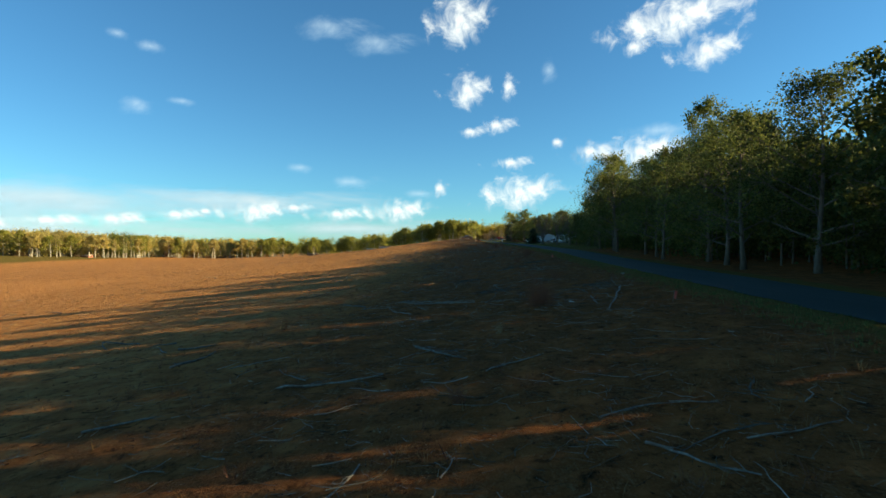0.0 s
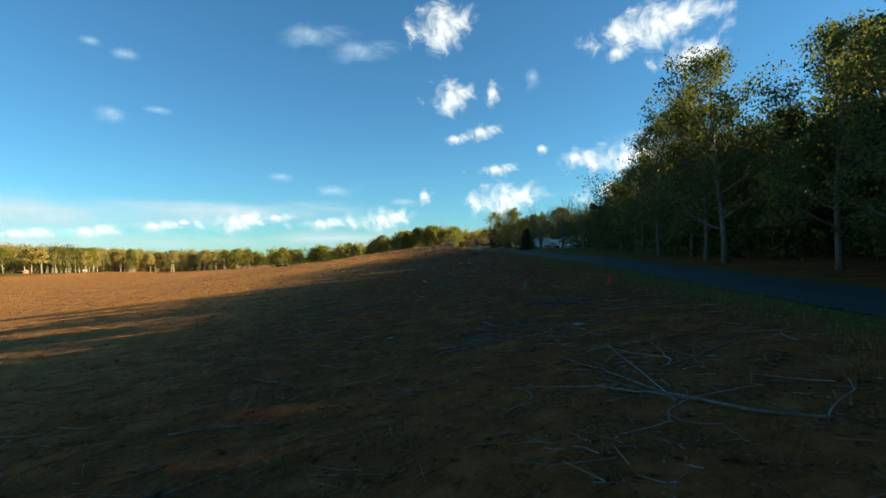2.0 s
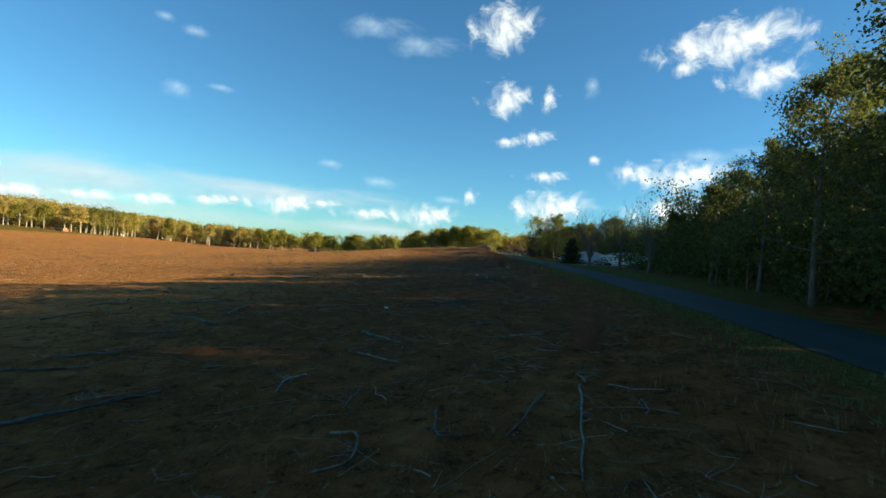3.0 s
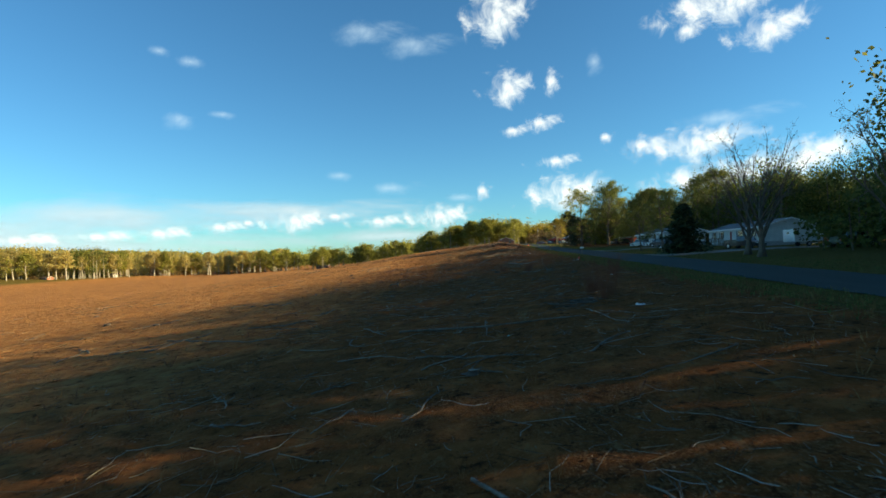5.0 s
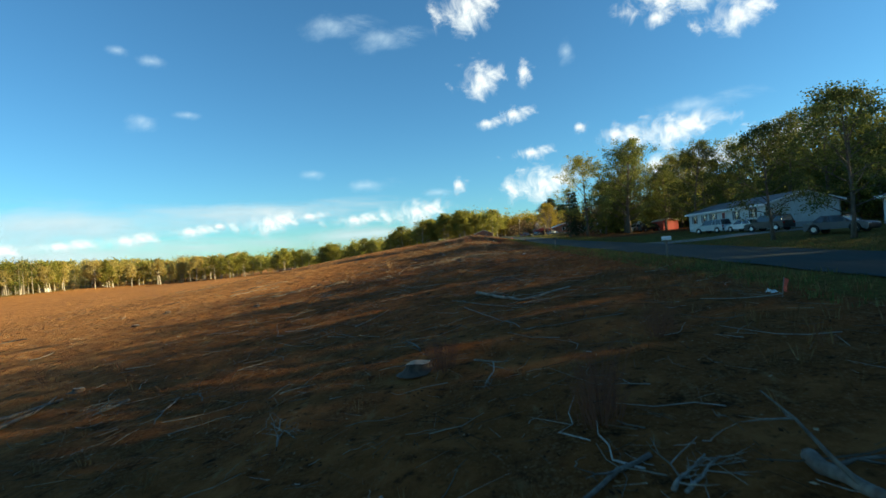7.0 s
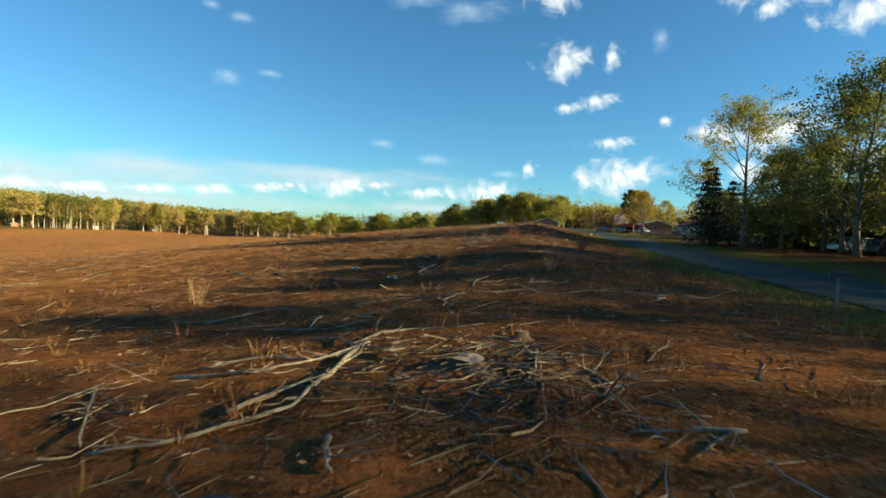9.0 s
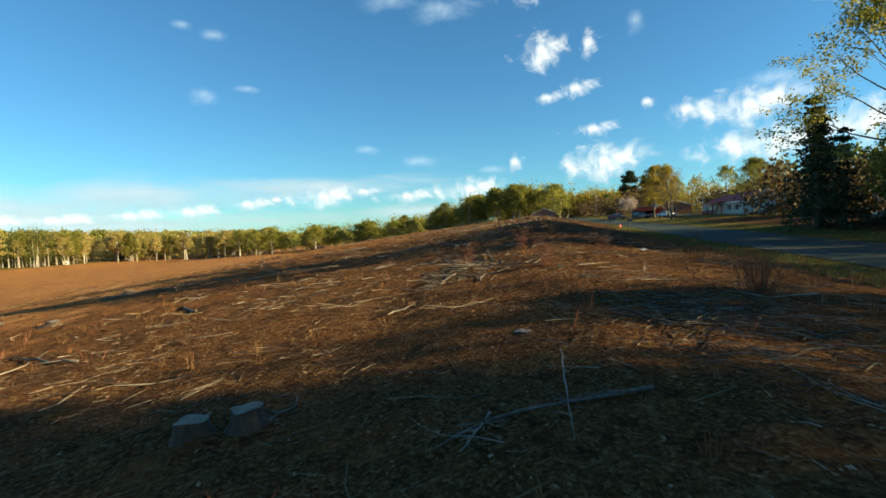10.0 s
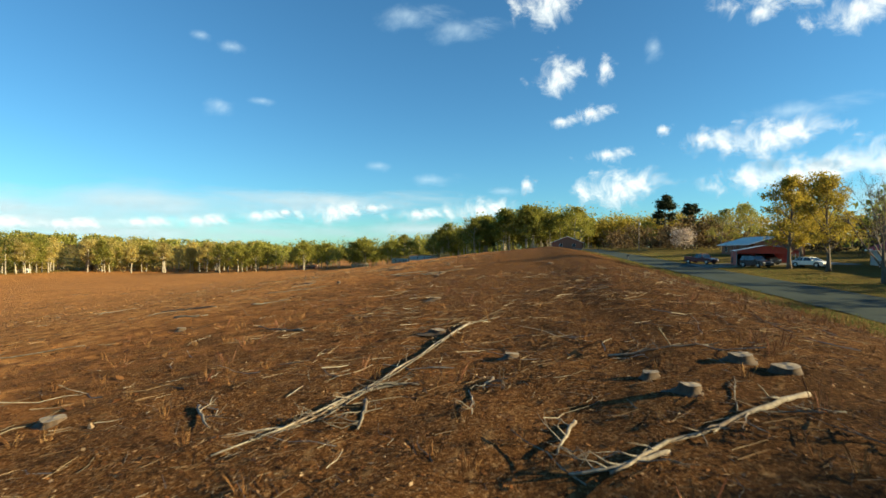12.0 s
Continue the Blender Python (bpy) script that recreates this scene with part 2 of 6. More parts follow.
def boxes(*dims, bevel=0.0):
    bm = bmesh.new()
    for d in dims:
        box(bm, *d, bevel=bevel)
    return bm


def cyl(bm, p, q, r0, r1=None, sides=10):
    p, q = Vector(p), Vector(q)
    r1 = r0 if r1 is None else r1
    made = bmesh.ops.create_cone(bm, cap_ends=True, segments=sides, radius1=r0, radius2=r1, depth=(q - p).length)["verts"]
    turn = (q - p).to_track_quat("Z", "Y").to_matrix().to_4x4()
    bmesh.ops.transform(bm, matrix=Matrix.Translation((p + q) / 2) @ turn, verts=made)
    return bm


def prism(bm, outline, y0, y1):
    """An outline in x and z, drawn out along y."""
    a = [bm.verts.new((x, y0, z)) for x, z in outline]
    b = [bm.verts.new((x, y1, z)) for x, z in outline]
    bm.faces.new(a)
    bm.faces.new(b[::-1])
    for i in range(len(a)):
        j = (i + 1) % len(a)
        bm.faces.new((a[i], b[i], b[j], a[j]))
    bmesh.ops.recalc_face_normals(bm, faces=bm.faces[:])
    return bm


class Shape:
    """Gathers tubes and leaves as plain lists, for large meshes."""

    def __init__(self):
        self.v, self.f, self.n = [], [], 0

    def tube(self, pts, radii, sides=6, cap=True):
        pts = np.asarray(pts, float)
        ang = np.arange(sides) * 2 * math.pi / sides
        ways = np.gradient(pts, axis=0)
        ways /= np.linalg.norm(ways, axis=1)[:, None] + 1e-9
        ref = np.array([0.3, 0.9, 0.2]) if abs(ways[0][2]) > 0.7 else np.array([0.05, 0.1, 1.0])
        a = np.cross(ways, ref)
        a /= np.linalg.norm(a, axis=1)[:, None] + 1e-9
        b = np.cross(ways, a)
        ring = pts[:, None] + np.asarray(radii, float)[:, None, None] * (np.cos(ang)[None, :, None] * a[:, None] + np.sin(ang)[None, :, None] * b[:, None])
        s = self.n
        self.v.append(ring.reshape(-1, 3))
        for i in range(len(pts) - 1):
            for k in range(sides):
                k2 = (k + 1) % sides
                self.f.append((s + i * sides + k, s + i * sides + k2, s + (i + 1) * sides + k2, s + (i + 1) * sides + k))
        if cap:
            self.f.append(tuple(range(s, s + sides))[::-1])
            self.f.append(tuple(s + (len(pts) - 1) * sides + k for k in range(sides)))
        self.n += len(pts) * sides

    def leaves(self, rng, centres, size, flat=0.0, long=1.5):
        """A small four-sided leaf at each centre, turned at random."""
        c = np.asarray(centres, float)
        k = len(c)
        if not k:
            return
        a = rng.normal(size=(k, 3))
        a[:, 2] *= 1 - flat
        a /= np.linalg.norm(a, axis=1)[:, None] + 1e-9
        b = np.cross(a, rng.normal(size=(k, 3)))
        b /= np.linalg.norm(b, axis=1)[:, None] + 1e-9
        s = (size * rng.uniform(0.6, 1.4, k))[:, None]
        quad = np.stack([c - a * s * long / 2, c + b * s / 2 + a * s * 0.1, c + a * s * long / 2, c - b * s / 2 + a * s * 0.1], 1)
        self.v.append(quad.reshape(-1, 3))
        i = self.n + 4 * np.arange(k)[:, None] + np.arange(4)
        self.f += [tuple(r) for r in i.tolist()]
        self.n += 4 * k

    def mesh(self, name, mat=None, smooth=False):
        return mesh_of(name, np.concatenate(self.v), self.f, mat, smooth)


# ---------------------------------------------------------------- lie of the land
ROAD_Y = [-450, 0, 30, 60, 90, 120, 150, 180, 210, 240, 270, 300, 330, 360, 390, 435, 480, 565.5, 669, 1050]
ROAD_X = [-25.5, 15.9, 19.05, 21.95, 24.45, 26.4, 27.45, 27.84, 27.9, 28.04, 28.34, 28.84, 29.46, 30.24, 30.9, 31.5, 31.95, 32.25, 32.25, 31.5]
ROAD_Z = [-3.75, 0.75, 1.27, 1.88, 2.62, 3.68, 4.54, 5.31, 5.99, 6.69, 7.3, 7.88, 8.65, 9.52, 10.27, 11.25, 12.45, 14.25, 15, 15]
ROAD_W = 7.3
SLOPE_U = [-90, -45, -18, -10.5, 0, 4.5, 8.55, 12.45, 18, 25.05, 37.5, 96, 195, 262.5, 405, 675, 1350]
SLOPE_Z = [1.2, 0.9, 0.38, 0, 0, -0.31, -0.88, -1.43, -2.26, -2.94, -4.1, -9.75, -20.12, -22.5, -27, -13.5, 18]
HUMP_Y = [-150, 210, 228, 255, 277.5, 294, 315, 345, 367.5, 406.5, 495, 630, 1050]
HUMP_Z = [0, -0, 0.33, 1.13, 1.34, 1.75, 2.76, 3.33, 3.75, 3.82, 3.37, 2.38, 2.2]


def ease(x):
    x = np.clip(x, 0, 1)
    return x * x * (3 - 2 * x)


def road_x(y):
    return np.interp(y, ROAD_Y, ROAD_X)


def land(x, y):
    """Height of the ground: the road's own profile, a field that falls away from it and swells into a low crest."""
    u = road_x(y) - x
    swell = np.interp(y, HUMP_Y, HUMP_Z) * ease(u / 15) * (1 - 0.7 * ease((u - 37.5) / 75))
    return np.interp(y, ROAD_Y, ROAD_Z) + np.interp(u, SLOPE_U, SLOPE_Z) + swell


def rough(x, y):
    """Ruts and humps of the cleared field, none on the road and its verges."""
    u = road_x(y) - x
    off = ease((u - 4) / 7) + 0.35 * ease((-u - ROAD_W - 3) / 9)
    w = (np.sin(1.7 * x + 0.9 * y + 2 * np.sin(0.31 * y)) * np.sin(1.1 * y - 0.6 * x + 1.5 * np.sin(0.5 * x))
         + 0.6 * np.sin(3.9 * x - 1.3 * y + np.sin(1.7 * y)) * np.sin(3.1 * y + 0.8 * x))
    fine = np.sin(7.3 * x + 2.1 * y + 1.5 * np.sin(2.9 * y)) * np.sin(6.1 * y - 1.9 * x + np.sin(3.3 * x))
    return off * (0.06 * w + 0.035 * fine)


def on_land(x, y):
    return float(land(x, y) + rough(x, y))


def spread(knots):
    return np.unique(np.concatenate([np.arange(a, b, s) for a, b, s in knots]))


def build_ground():
    xs = spread([(-5400, -750, 465), (-750, -180, 30), (-180, -45, 4.5), (-45, 33, 0.55), (33, 90, 2), (90, 300, 20), (300, 5500, 520)])
    ys = spread([(-3600, -90, 390), (-90, 0, 6), (0, 375, 0.62), (375, 690, 6), (690, 1350, 60), (1350, 6900, 550)])
    gx, gy = np.meshgrid(xs, ys)
    z = land(gx, gy) + rough(gx, gy)
    u = road_x(gy) - gx
    z -= 0.06 * ease((u + ROAD_W + 0.2) / 0.3) * ease((0.2 - u) / 0.3)
    nx = len(xs)
    i = (np.arange(len(ys) - 1)[:, None] * nx + np.arange(nx - 1)).ravel()
    faces = np.stack([i, i + 1, i + 1 + nx, i + nx], 1)
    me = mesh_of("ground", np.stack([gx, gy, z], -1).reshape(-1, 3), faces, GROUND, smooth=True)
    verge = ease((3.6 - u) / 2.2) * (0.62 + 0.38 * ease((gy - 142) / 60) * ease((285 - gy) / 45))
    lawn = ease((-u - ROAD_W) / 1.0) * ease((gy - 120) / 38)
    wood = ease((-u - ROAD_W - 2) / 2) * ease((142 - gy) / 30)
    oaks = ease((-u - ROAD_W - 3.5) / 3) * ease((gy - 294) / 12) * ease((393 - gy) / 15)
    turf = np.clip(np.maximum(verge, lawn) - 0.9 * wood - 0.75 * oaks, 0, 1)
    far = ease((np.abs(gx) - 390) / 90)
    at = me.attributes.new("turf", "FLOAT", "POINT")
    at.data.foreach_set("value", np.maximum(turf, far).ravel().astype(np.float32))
    # grows away from the road; drives the paler clay that stands partly for sunlight
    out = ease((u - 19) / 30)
    # bare falls below zero near the road beyond y = 285, which darkens that strip
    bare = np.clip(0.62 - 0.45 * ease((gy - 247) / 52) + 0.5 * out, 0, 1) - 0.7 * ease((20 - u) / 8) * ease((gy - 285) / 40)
    for nm, val in (("bare", bare), ("sun_pale", out)):
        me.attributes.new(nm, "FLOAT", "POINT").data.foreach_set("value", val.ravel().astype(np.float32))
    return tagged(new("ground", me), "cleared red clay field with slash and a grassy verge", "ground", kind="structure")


def strip(name, mat, ys, left, right, lift, label, category, cols=8, kind="structure"):
    """A sheet laid on the land between two lines x = left(y) and right(y)."""
    v = []
    for y in ys:
        for k in range(cols + 1):
            x = left(y) + (right(y) - left(y)) * k / cols
            v.append((x, y, float(land(x, y)) + lift))
    f = [(r * (cols + 1) + k, r * (cols + 1) + k + 1, (r + 1) * (cols + 1) + k + 1, (r + 1) * (cols + 1) + k)
         for r in range(len(ys) - 1) for k in range(cols)]
    return tagged(new(name, mesh_of(name, v, f, mat, True)), label, category, kind=kind)


build_ground()
EDGE = lambda y: 0.10 * math.sin(0.9 * y) + 0.06 * math.sin(2.3 * y + 1)
strip("road", ASPHALT, np.arange(-450, 1050, 2), lambda y: road_x(y) + EDGE(y), lambda y: road_x(y) + ROAD_W + EDGE(y + 40), 0.005,
      "worn two-lane asphalt road without markings", "road")

# ---------------------------------------------------------------- trees
def tree_parts(seed, height, base, width, limbs, leaf_n, leaf, mat, bark, puff=0.16, rise=(0.25, 1.1), taper=1.0, trunk=0.022, gap=0.0, sides=7, fine=2, vase=False):
    """Meshes of a tapered trunk with limbs and of its crown of single leaves."""
    rng = np.random.default_rng(seed)
    wood, crown = Shape(), Shape()
    n = 8
    t = np.linspace(0, 1, n)
    lean = rng.normal(0, 0.03, 2) * height
    mid = np.stack([lean[0] * t ** 2 + 0.012 * height * np.sin(5 * t + seed), lean[1] * t ** 2 + 0.012 * height * np.cos(4 * t + seed), height * (0.62 if vase else 0.93) * t - 0.3], 1)
    r0 = trunk * height
    rad = r0 * (1 - 0.88 * t)
    rad[0] *= 1.45
    wood.tube(mid, rad, sides)
    tips = []
    for i in range(limbs):
        s = base + (0.97 - base) * ((i + rng.uniform(0.1, 0.9)) / limbs)
        p = np.array([np.interp(s, t, mid[:, k]) for k in range(3)])
        rel = (s - base) / (1 - base)
        reach = width * (math.sin(math.pi * (0.27 + 0.68 * rel)) ** taper) * rng.uniform(0.75, 1.12)
        a = 2.4 * i + rng.uniform(-0.5, 0.5)
        e = rise[0] + (rise[1] - rise[0]) * rel + rng.uniform(-0.12, 0.12)
        if vase:
            reach, e = height * rng.uniform(0.48, 0.66), rng.uniform(0.62, 1.30)
        k = np.linspace(0, 1, 5)
        d = np.array([math.cos(a) * math.cos(e), math.sin(a) * math.cos(e), math.sin(e)])
        limb = p + d * reach * k[:, None] + np.array([0, 0, 1]) * (0.16 * reach * k ** 2)[:, None] + rng.normal(0, 0.03 * reach, (5, 3)) * k[:, None]
        rr = max(0.02, r0 * (1 - 0.8 * s) * 0.5)
        wood.tube(limb, rr * (1 - 0.8 * k), 5, False)
        tips.append(limb[-1])
        for j in range(9 if vase else 5):
            q = rng.uniform(0.35, 1.0)
            at = np.array([np.interp(q, k, limb[:, c]) for c in range(3)])
            w = d + rng.normal(0, 0.65, 3)
            w[2] += 0.25
            w /= np.linalg.norm(w)
            ln = reach * rng.uniform(0.28, 0.5) * (0.6 if vase else 1.0)
            kk = np.linspace(0, 1, 3)
            tw = at + w * ln * kk[:, None] + rng.normal(0, 0.04 * ln, (3, 3)) * kk[:, None]
            wood.tube(tw, rr * 0.35 * (1 - 0.8 * kk), 4, False)
            tips += [tw[1], tw[2]]
            for _ in range(fine):
                w2 = w + rng.normal(0, 0.7, 3)
                w2 /= np.linalg.norm(w2)
                end = tw[2] + w2 * ln * 0.5
                wood.tube([tw[2], end], [rr * 0.09 + 0.006, 0.005], 3, False)
                tips.append(end)
    tips = np.array(tips)
    if gap:
        tips = tips[rng.uniform(size=len(tips)) > gap]
    pick = rng.integers(0, len(tips), leaf_n)
    c = tips[pick] + rng.normal(0, puff * width, (leaf_n, 3)) * [1, 1, 0.75]
    crown.leaves(rng, c, leaf)
    return wood.mesh("trunk", bark, True), crown.mesh("crown", mat)


def conifer_parts(seed, height, width, leaf_n, leaf, mat, bark, bare=0.05, rounds=26):
    """A straight trunk with whorls of drooping sprays that shorten towards the tip."""
    rng = np.random.default_rng(seed)
    wood, crown = Shape(), Shape()
    wood.tube([(0, 0, -0.3), (0, 0, height * 0.5), (0.02, 0, height)], [0.02 * height, 0.012 * height, 0.01], 7)
    c = []
    for i in range(rounds):
        s = bare + (1 - bare) * i / rounds
        for k in range(7):
            a = 0.9 * k + 0.37 * i + rng.uniform(-0.2, 0.2)
            reach = width * (1 - s) ** 0.8 * rng.uniform(0.45, 1.2) + 0.15
            d = np.array([math.cos(a), math.sin(a), -0.12])
            p = np.array([0, 0, s * height])
            wood.tube([p, p + d * reach], [0.03 + 0.03 * (1 - s), 0.006], 3, False)
            m = int(leaf_n / rounds / 7)
            q = rng.uniform(0.12, 1.05, m)[:, None]
            c.append(p + d * reach * q + rng.normal(0, 0.16 + 0.07 * width * (1 - s), (m, 3)) * [1, 1, 0.8])
    crown.leaves(rng, np.concatenate(c), leaf, 0.3, 1.8)
    return wood.mesh("trunk", bark, True), crown.mesh("crown", mat)


def pine_parts(seed, height, width, mat, bark):
    """A tall bare stem with flat shelves of needles at its top."""
    rng = np.random.default_rng(seed)
    wood, crown = Shape(), Shape()
    wood.tube([(0, 0, -0.3), (0.2, 0.1, height * 0.55), (0.1, -0.1, height * 0.97)], [0.018 * height, 0.012 * height, 0.03], 7)
    c = []
    for i in range(22):
        s = rng.uniform(0.38, 0.98)
        a = 2.4 * i
        reach = width * rng.uniform(0.6, 1.1) * (1.2 - s) / 0.7
        p = np.array([0.1, 0, s * height])
        e = p + np.array([math.cos(a) * reach, math.sin(a) * reach, 0.22 * reach])
        wood.tube([p, e], [0.07, 0.015], 4, False)
        for _ in range(7):
            at = p + (e - p) * rng.uniform(0.4, 1.1)
            c.append(at + rng.normal(0, 1, (60, 3)) * [0.14 * width, 0.14 * width, 0.09 * width])
    crown.leaves(rng, np.concatenate(c), 0.26, 0.2, 2.2)
    return wood.mesh("trunk", bark, True), crown.mesh("crown", mat)


def top_of(meshes):
    co = np.empty(3 * len(meshes[1].vertices))
    meshes[1].vertices.foreach_get("co", co)
    return float(np.percentile(co[2::3], 99.8))


def plant(name, meshes, x, y, turn, height, label, group, category="tree", wide=1.0):
    """A tree as one thing: an empty at its foot, with trunk and crown; height in metres."""
    ob = new(name)
    tall = height / top_of(meshes)
    size = tall * wide
    for nm, me in zip(("trunk", "crown"), meshes):
        part(nm, me, None, ob)
    ob.matrix_basis = pose(x, y, on_land(x, y), 0, 0, turn) @ Matrix.Diagonal((size, size, tall, 1))
    return tagged(ob, label, category, group)


OAK = [tree_parts(s, 20, b, w, 20, 13000, 0.165, LEAF_DEEP, BARK, puff=0.068, gap=0.08, trunk=0.014) for s, b, w in ((3, 0.13, 6.4), (4, 0.17, 5.8), (5, 0.14, 6.8))]
OAK_BACK = [tree_parts(s, 20, b, w, 16, 6500, 0.26, LEAF_DEEP, BARK, puff=0.085, fine=0, trunk=0.014) for s, b, w in ((6, 0.12, 6.2), (7, 0.16, 5.6), (8, 0.12, 6.6))]
AIRY = [tree_parts(s, 21, b, w, 19, 10500, 0.19, LEAF_SPRING, BARK, puff=0.07, gap=0.10, trunk=0.015) for s, b, w in ((13, 0.20, 6.4), (14, 0.16, 7.0))]
# airy trees again with darker leaves, a colour that stands partly for shade
AIRY_SHADED = [tree_parts(s, 21, b, w, 19, 8000, 0.19, LEAF_DEEP, BARK, puff=0.075, gap=0.10, trunk=0.014) for s, b, w in ((16, 0.20, 6.2), (17, 0.16, 6.8))]
GOLD_OAK = tree_parts(15, 21, 0.16, 7.2, 20, 15000, 0.15, LEAF_SPRING, BARK, puff=0.055, gap=0.10, trunk=0.015)
GOLD = [tree_parts(s, 13, 0.2, w, 18, 9000, 0.17, LEAF_GOLD, BARK, puff=0.09, rise=(0.6, 1.3)) for s, w in ((23, 3.8), (24, 4.2))]
VASE = [tree_parts(s, 18, 0.2, w, 15, 2600, 0.085, LEAF_BUD, BARK, puff=0.02, trunk=0.034, vase=True, fine=4) for s, w in ((33, 8.0), (34, 7.0))]
THIN = [tree_parts(s, 15, b, w, 14, 2600, 0.30, LEAF_SUNNED, BARK_PALE, puff=0.13, rise=(0.6, 1.2), sides=5, fine=0, trunk=0.02) for s, b, w in ((43, 0.34, 3.6), (44, 0.30, 4.2), (45, 0.36, 3.4))]
FIELD_OAK = [tree_parts(s, 15, 0.25, w, 14, 2600, 0.32, LEAF_SPRING, BARK_PALE, puff=0.14, sides=5, fine=0, trunk=0.014) for s, w in ((53, 4.6), (54, 4.2))]
CEDARS = [conifer_parts(k, 15, w, 3000, 0.24, NEEDLE, BARK, bare=0.10, rounds=r) for k, w, r in ((61, 4.6, 13), (64, 4.0, 15), (65, 5.0, 11))]
CONE = conifer_parts(62, 11, 3.9, 9000, 0.30, NEEDLE, BARK, bare=0.01)
PINE = pine_parts(63, 20, 4.5, NEEDLE, BARK)


def wood_stuff(name, rng, spots, mat, leaf, count, label, bark, height=(11, 16), width=(2.6, 4.4), low=0.25):
    """Woods too deep to count: slim trunks and uneven crowns in one mesh."""
    w, c = Shape(), Shape()
    for x, y in spots:
        z = float(land(x, y))
        h, r = rng.uniform(*height), rng.uniform(*width)
        w.tube([(x, y, z - 0.5), (x + rng.normal(0, 0.3), y, z + h * 0.75)], [0.016 * h, 0.05], 4, False)
        k = rng.integers(5, 8)
        for _ in range(k):
            s = rng.uniform(low, 0.92)
            o = np.array([x, y, z + h * s]) + rng.normal(0, 1, 3) * [r * 0.45, r * 0.45, 0.4]
            c.leaves(rng, o + rng.normal(0, 1, (count // k, 3)) * [r * 0.34, r * 0.34, h * 0.09], leaf)
    ob = new(name)
    part("trunks", w.mesh("trunks", bark), None, ob)
    part("crowns", c.mesh("crowns", mat), None, ob)
    return tagged(ob, label, "woods", kind="stuff")


rng = np.random.default_rng(7)
# the wood beside the road
WOOD = "trees of the roadside wood"
FRONT = ((-51, 21), (-40, 21), (-31, 20), (-20, 21), (-9, 21), (1, 21), (12, 20), (22, 19), (31, 19.5), (40, 19), (49, 19.5), (58, 19), (65, 18.5), (73, 18), (83.5, 18.2), (91.5, 18.3), (100, 19.0), (113, 22.5), (119, 19.5), (126, 18.5), (133.5, 19.5), (148, 17.0))
for k, (y, h) in enumerate(FRONT):
    x = road_x(y) + ROAD_W + 6.0 + 1.4 * math.sin(2.1 * k) + 3.5 * float(ease((y - 120) / 25)) + 3.0 * float(ease((52 - y) / 10))
    kind = (OAK[k % 3], OAK[(k + 1) % 3], AIRY_SHADED[k % 2])[k % 3] if y > 45 else OAK_BACK[k % 3]
    plant("roadside_tree", kind, x, y, 71 * k, h, "tall leafy hardwood at the dark edge of the wood", WOOD, wide=1.1 if y < 82 else 0.95)
# unseen back trees beside the start, added to keep sun off road and field
for k, (w, y) in enumerate(((16, 19), (14, 27), (22, 31), (18, 40), (28, 43), (26, 24), (36, 36), (33, 49), (14, 34), (37, 25), (21, 50), (40, 45), (27, 55), (39, 58), (18, 12), (19, 3))):
    plant("roadside_tree", OAK_BACK[k % 3], road_x(y) + ROAD_W + w, y, 47 * k, 17.0 + 2.5 * (k % 2), "leafy hardwood standing in the wood", WOOD)
for k in range(44):
    y = rng.uniform(48, 158)
    w = rng.uniform(12, 32)
    plant("roadside_tree", OAK_BACK[k % 3] if k % 5 else AIRY_SHADED[k % 2], road_x(y) + ROAD_W + w, y, rng.uniform(0, 360), rng.uniform(14.5, 18.0) + 0.012 * (y - 50), "leafy hardwood standing in the wood", WOOD)
plant("roadside_tree", OAK[1], 49.0, 143.0, 200, 24.5, "tall rounded oak at the end of the wood", WOOD, wide=0.85)
plant("roadside_tree", AIRY_SHADED[0], 40.5, 79.0, 15, 25.0, "tall narrow hardwood above its neighbours", WOOD, wide=0.72)
for x, y, s in ((50.0, 106.0, 21.5), (55.0, 90.0, 24.0)):
    plant("pine", PINE, x, y, 40 * s, s, "tall dark pine above the hardwoods", WOOD)
# deep wood, raised to an even height so that no sun streaks pass over
spots = [(road_x(y) + ROAD_W + 26 + rng.uniform(0, 80), y) for y in rng.uniform(-68, 168, 340)]
wood_stuff("deep_wood", rng, spots, LEAF_DEEP, 0.7, 280, "dense dark green wood behind the roadside trees, filled in for shade", BARK, (22, 24), (4.5, 7.5), 0.05)
# second, unseen helping of deep wood that closes the remaining gaps to the sun
rng4 = np.random.default_rng(44)
spots = [(road_x(y) + ROAD_W + rng4.uniform(38, 78), y) for y in rng4.uniform(-45, 90, 90)]
wood_stuff("deep_wood", rng4, spots, LEAF_DEEP, 0.7, 280, "dense dark green wood behind the roadside trees, filled in for shade", BARK, (21, 24), (4.5, 7.5), 0.05)
spots = [(road_x(y) + ROAD_W + rng.uniform(8, 32), y) for y in rng.uniform(-30, 160, 200)]
wood_stuff("undergrowth", rng, spots, LEAF_DEEP, 0.32, 360, "shady undergrowth of saplings and shrubs", BARK, (3.8, 9.0), (2.4, 4.0), 0.1)

# woods across the field and ahead
def band(points, n, depth):
    """Places along a line of woods, thinning to its back."""
    p = np.array(points, float)
    s = rng.uniform(0, len(p) - 1, n)
    k = np.minimum(s.astype(int), len(p) - 2)
    q = p[k] + (p[k + 1] - p[k]) * (s - k)[:, None]
    d = p[k + 1] - p[k]
    d /= np.linalg.norm(d, axis=1)[:, None]
    off = np.stack([-d[:, 1], d[:, 0]], 1)
    return q + off * (rng.uniform(0, 1, n) ** 1.3 * depth)[:, None]


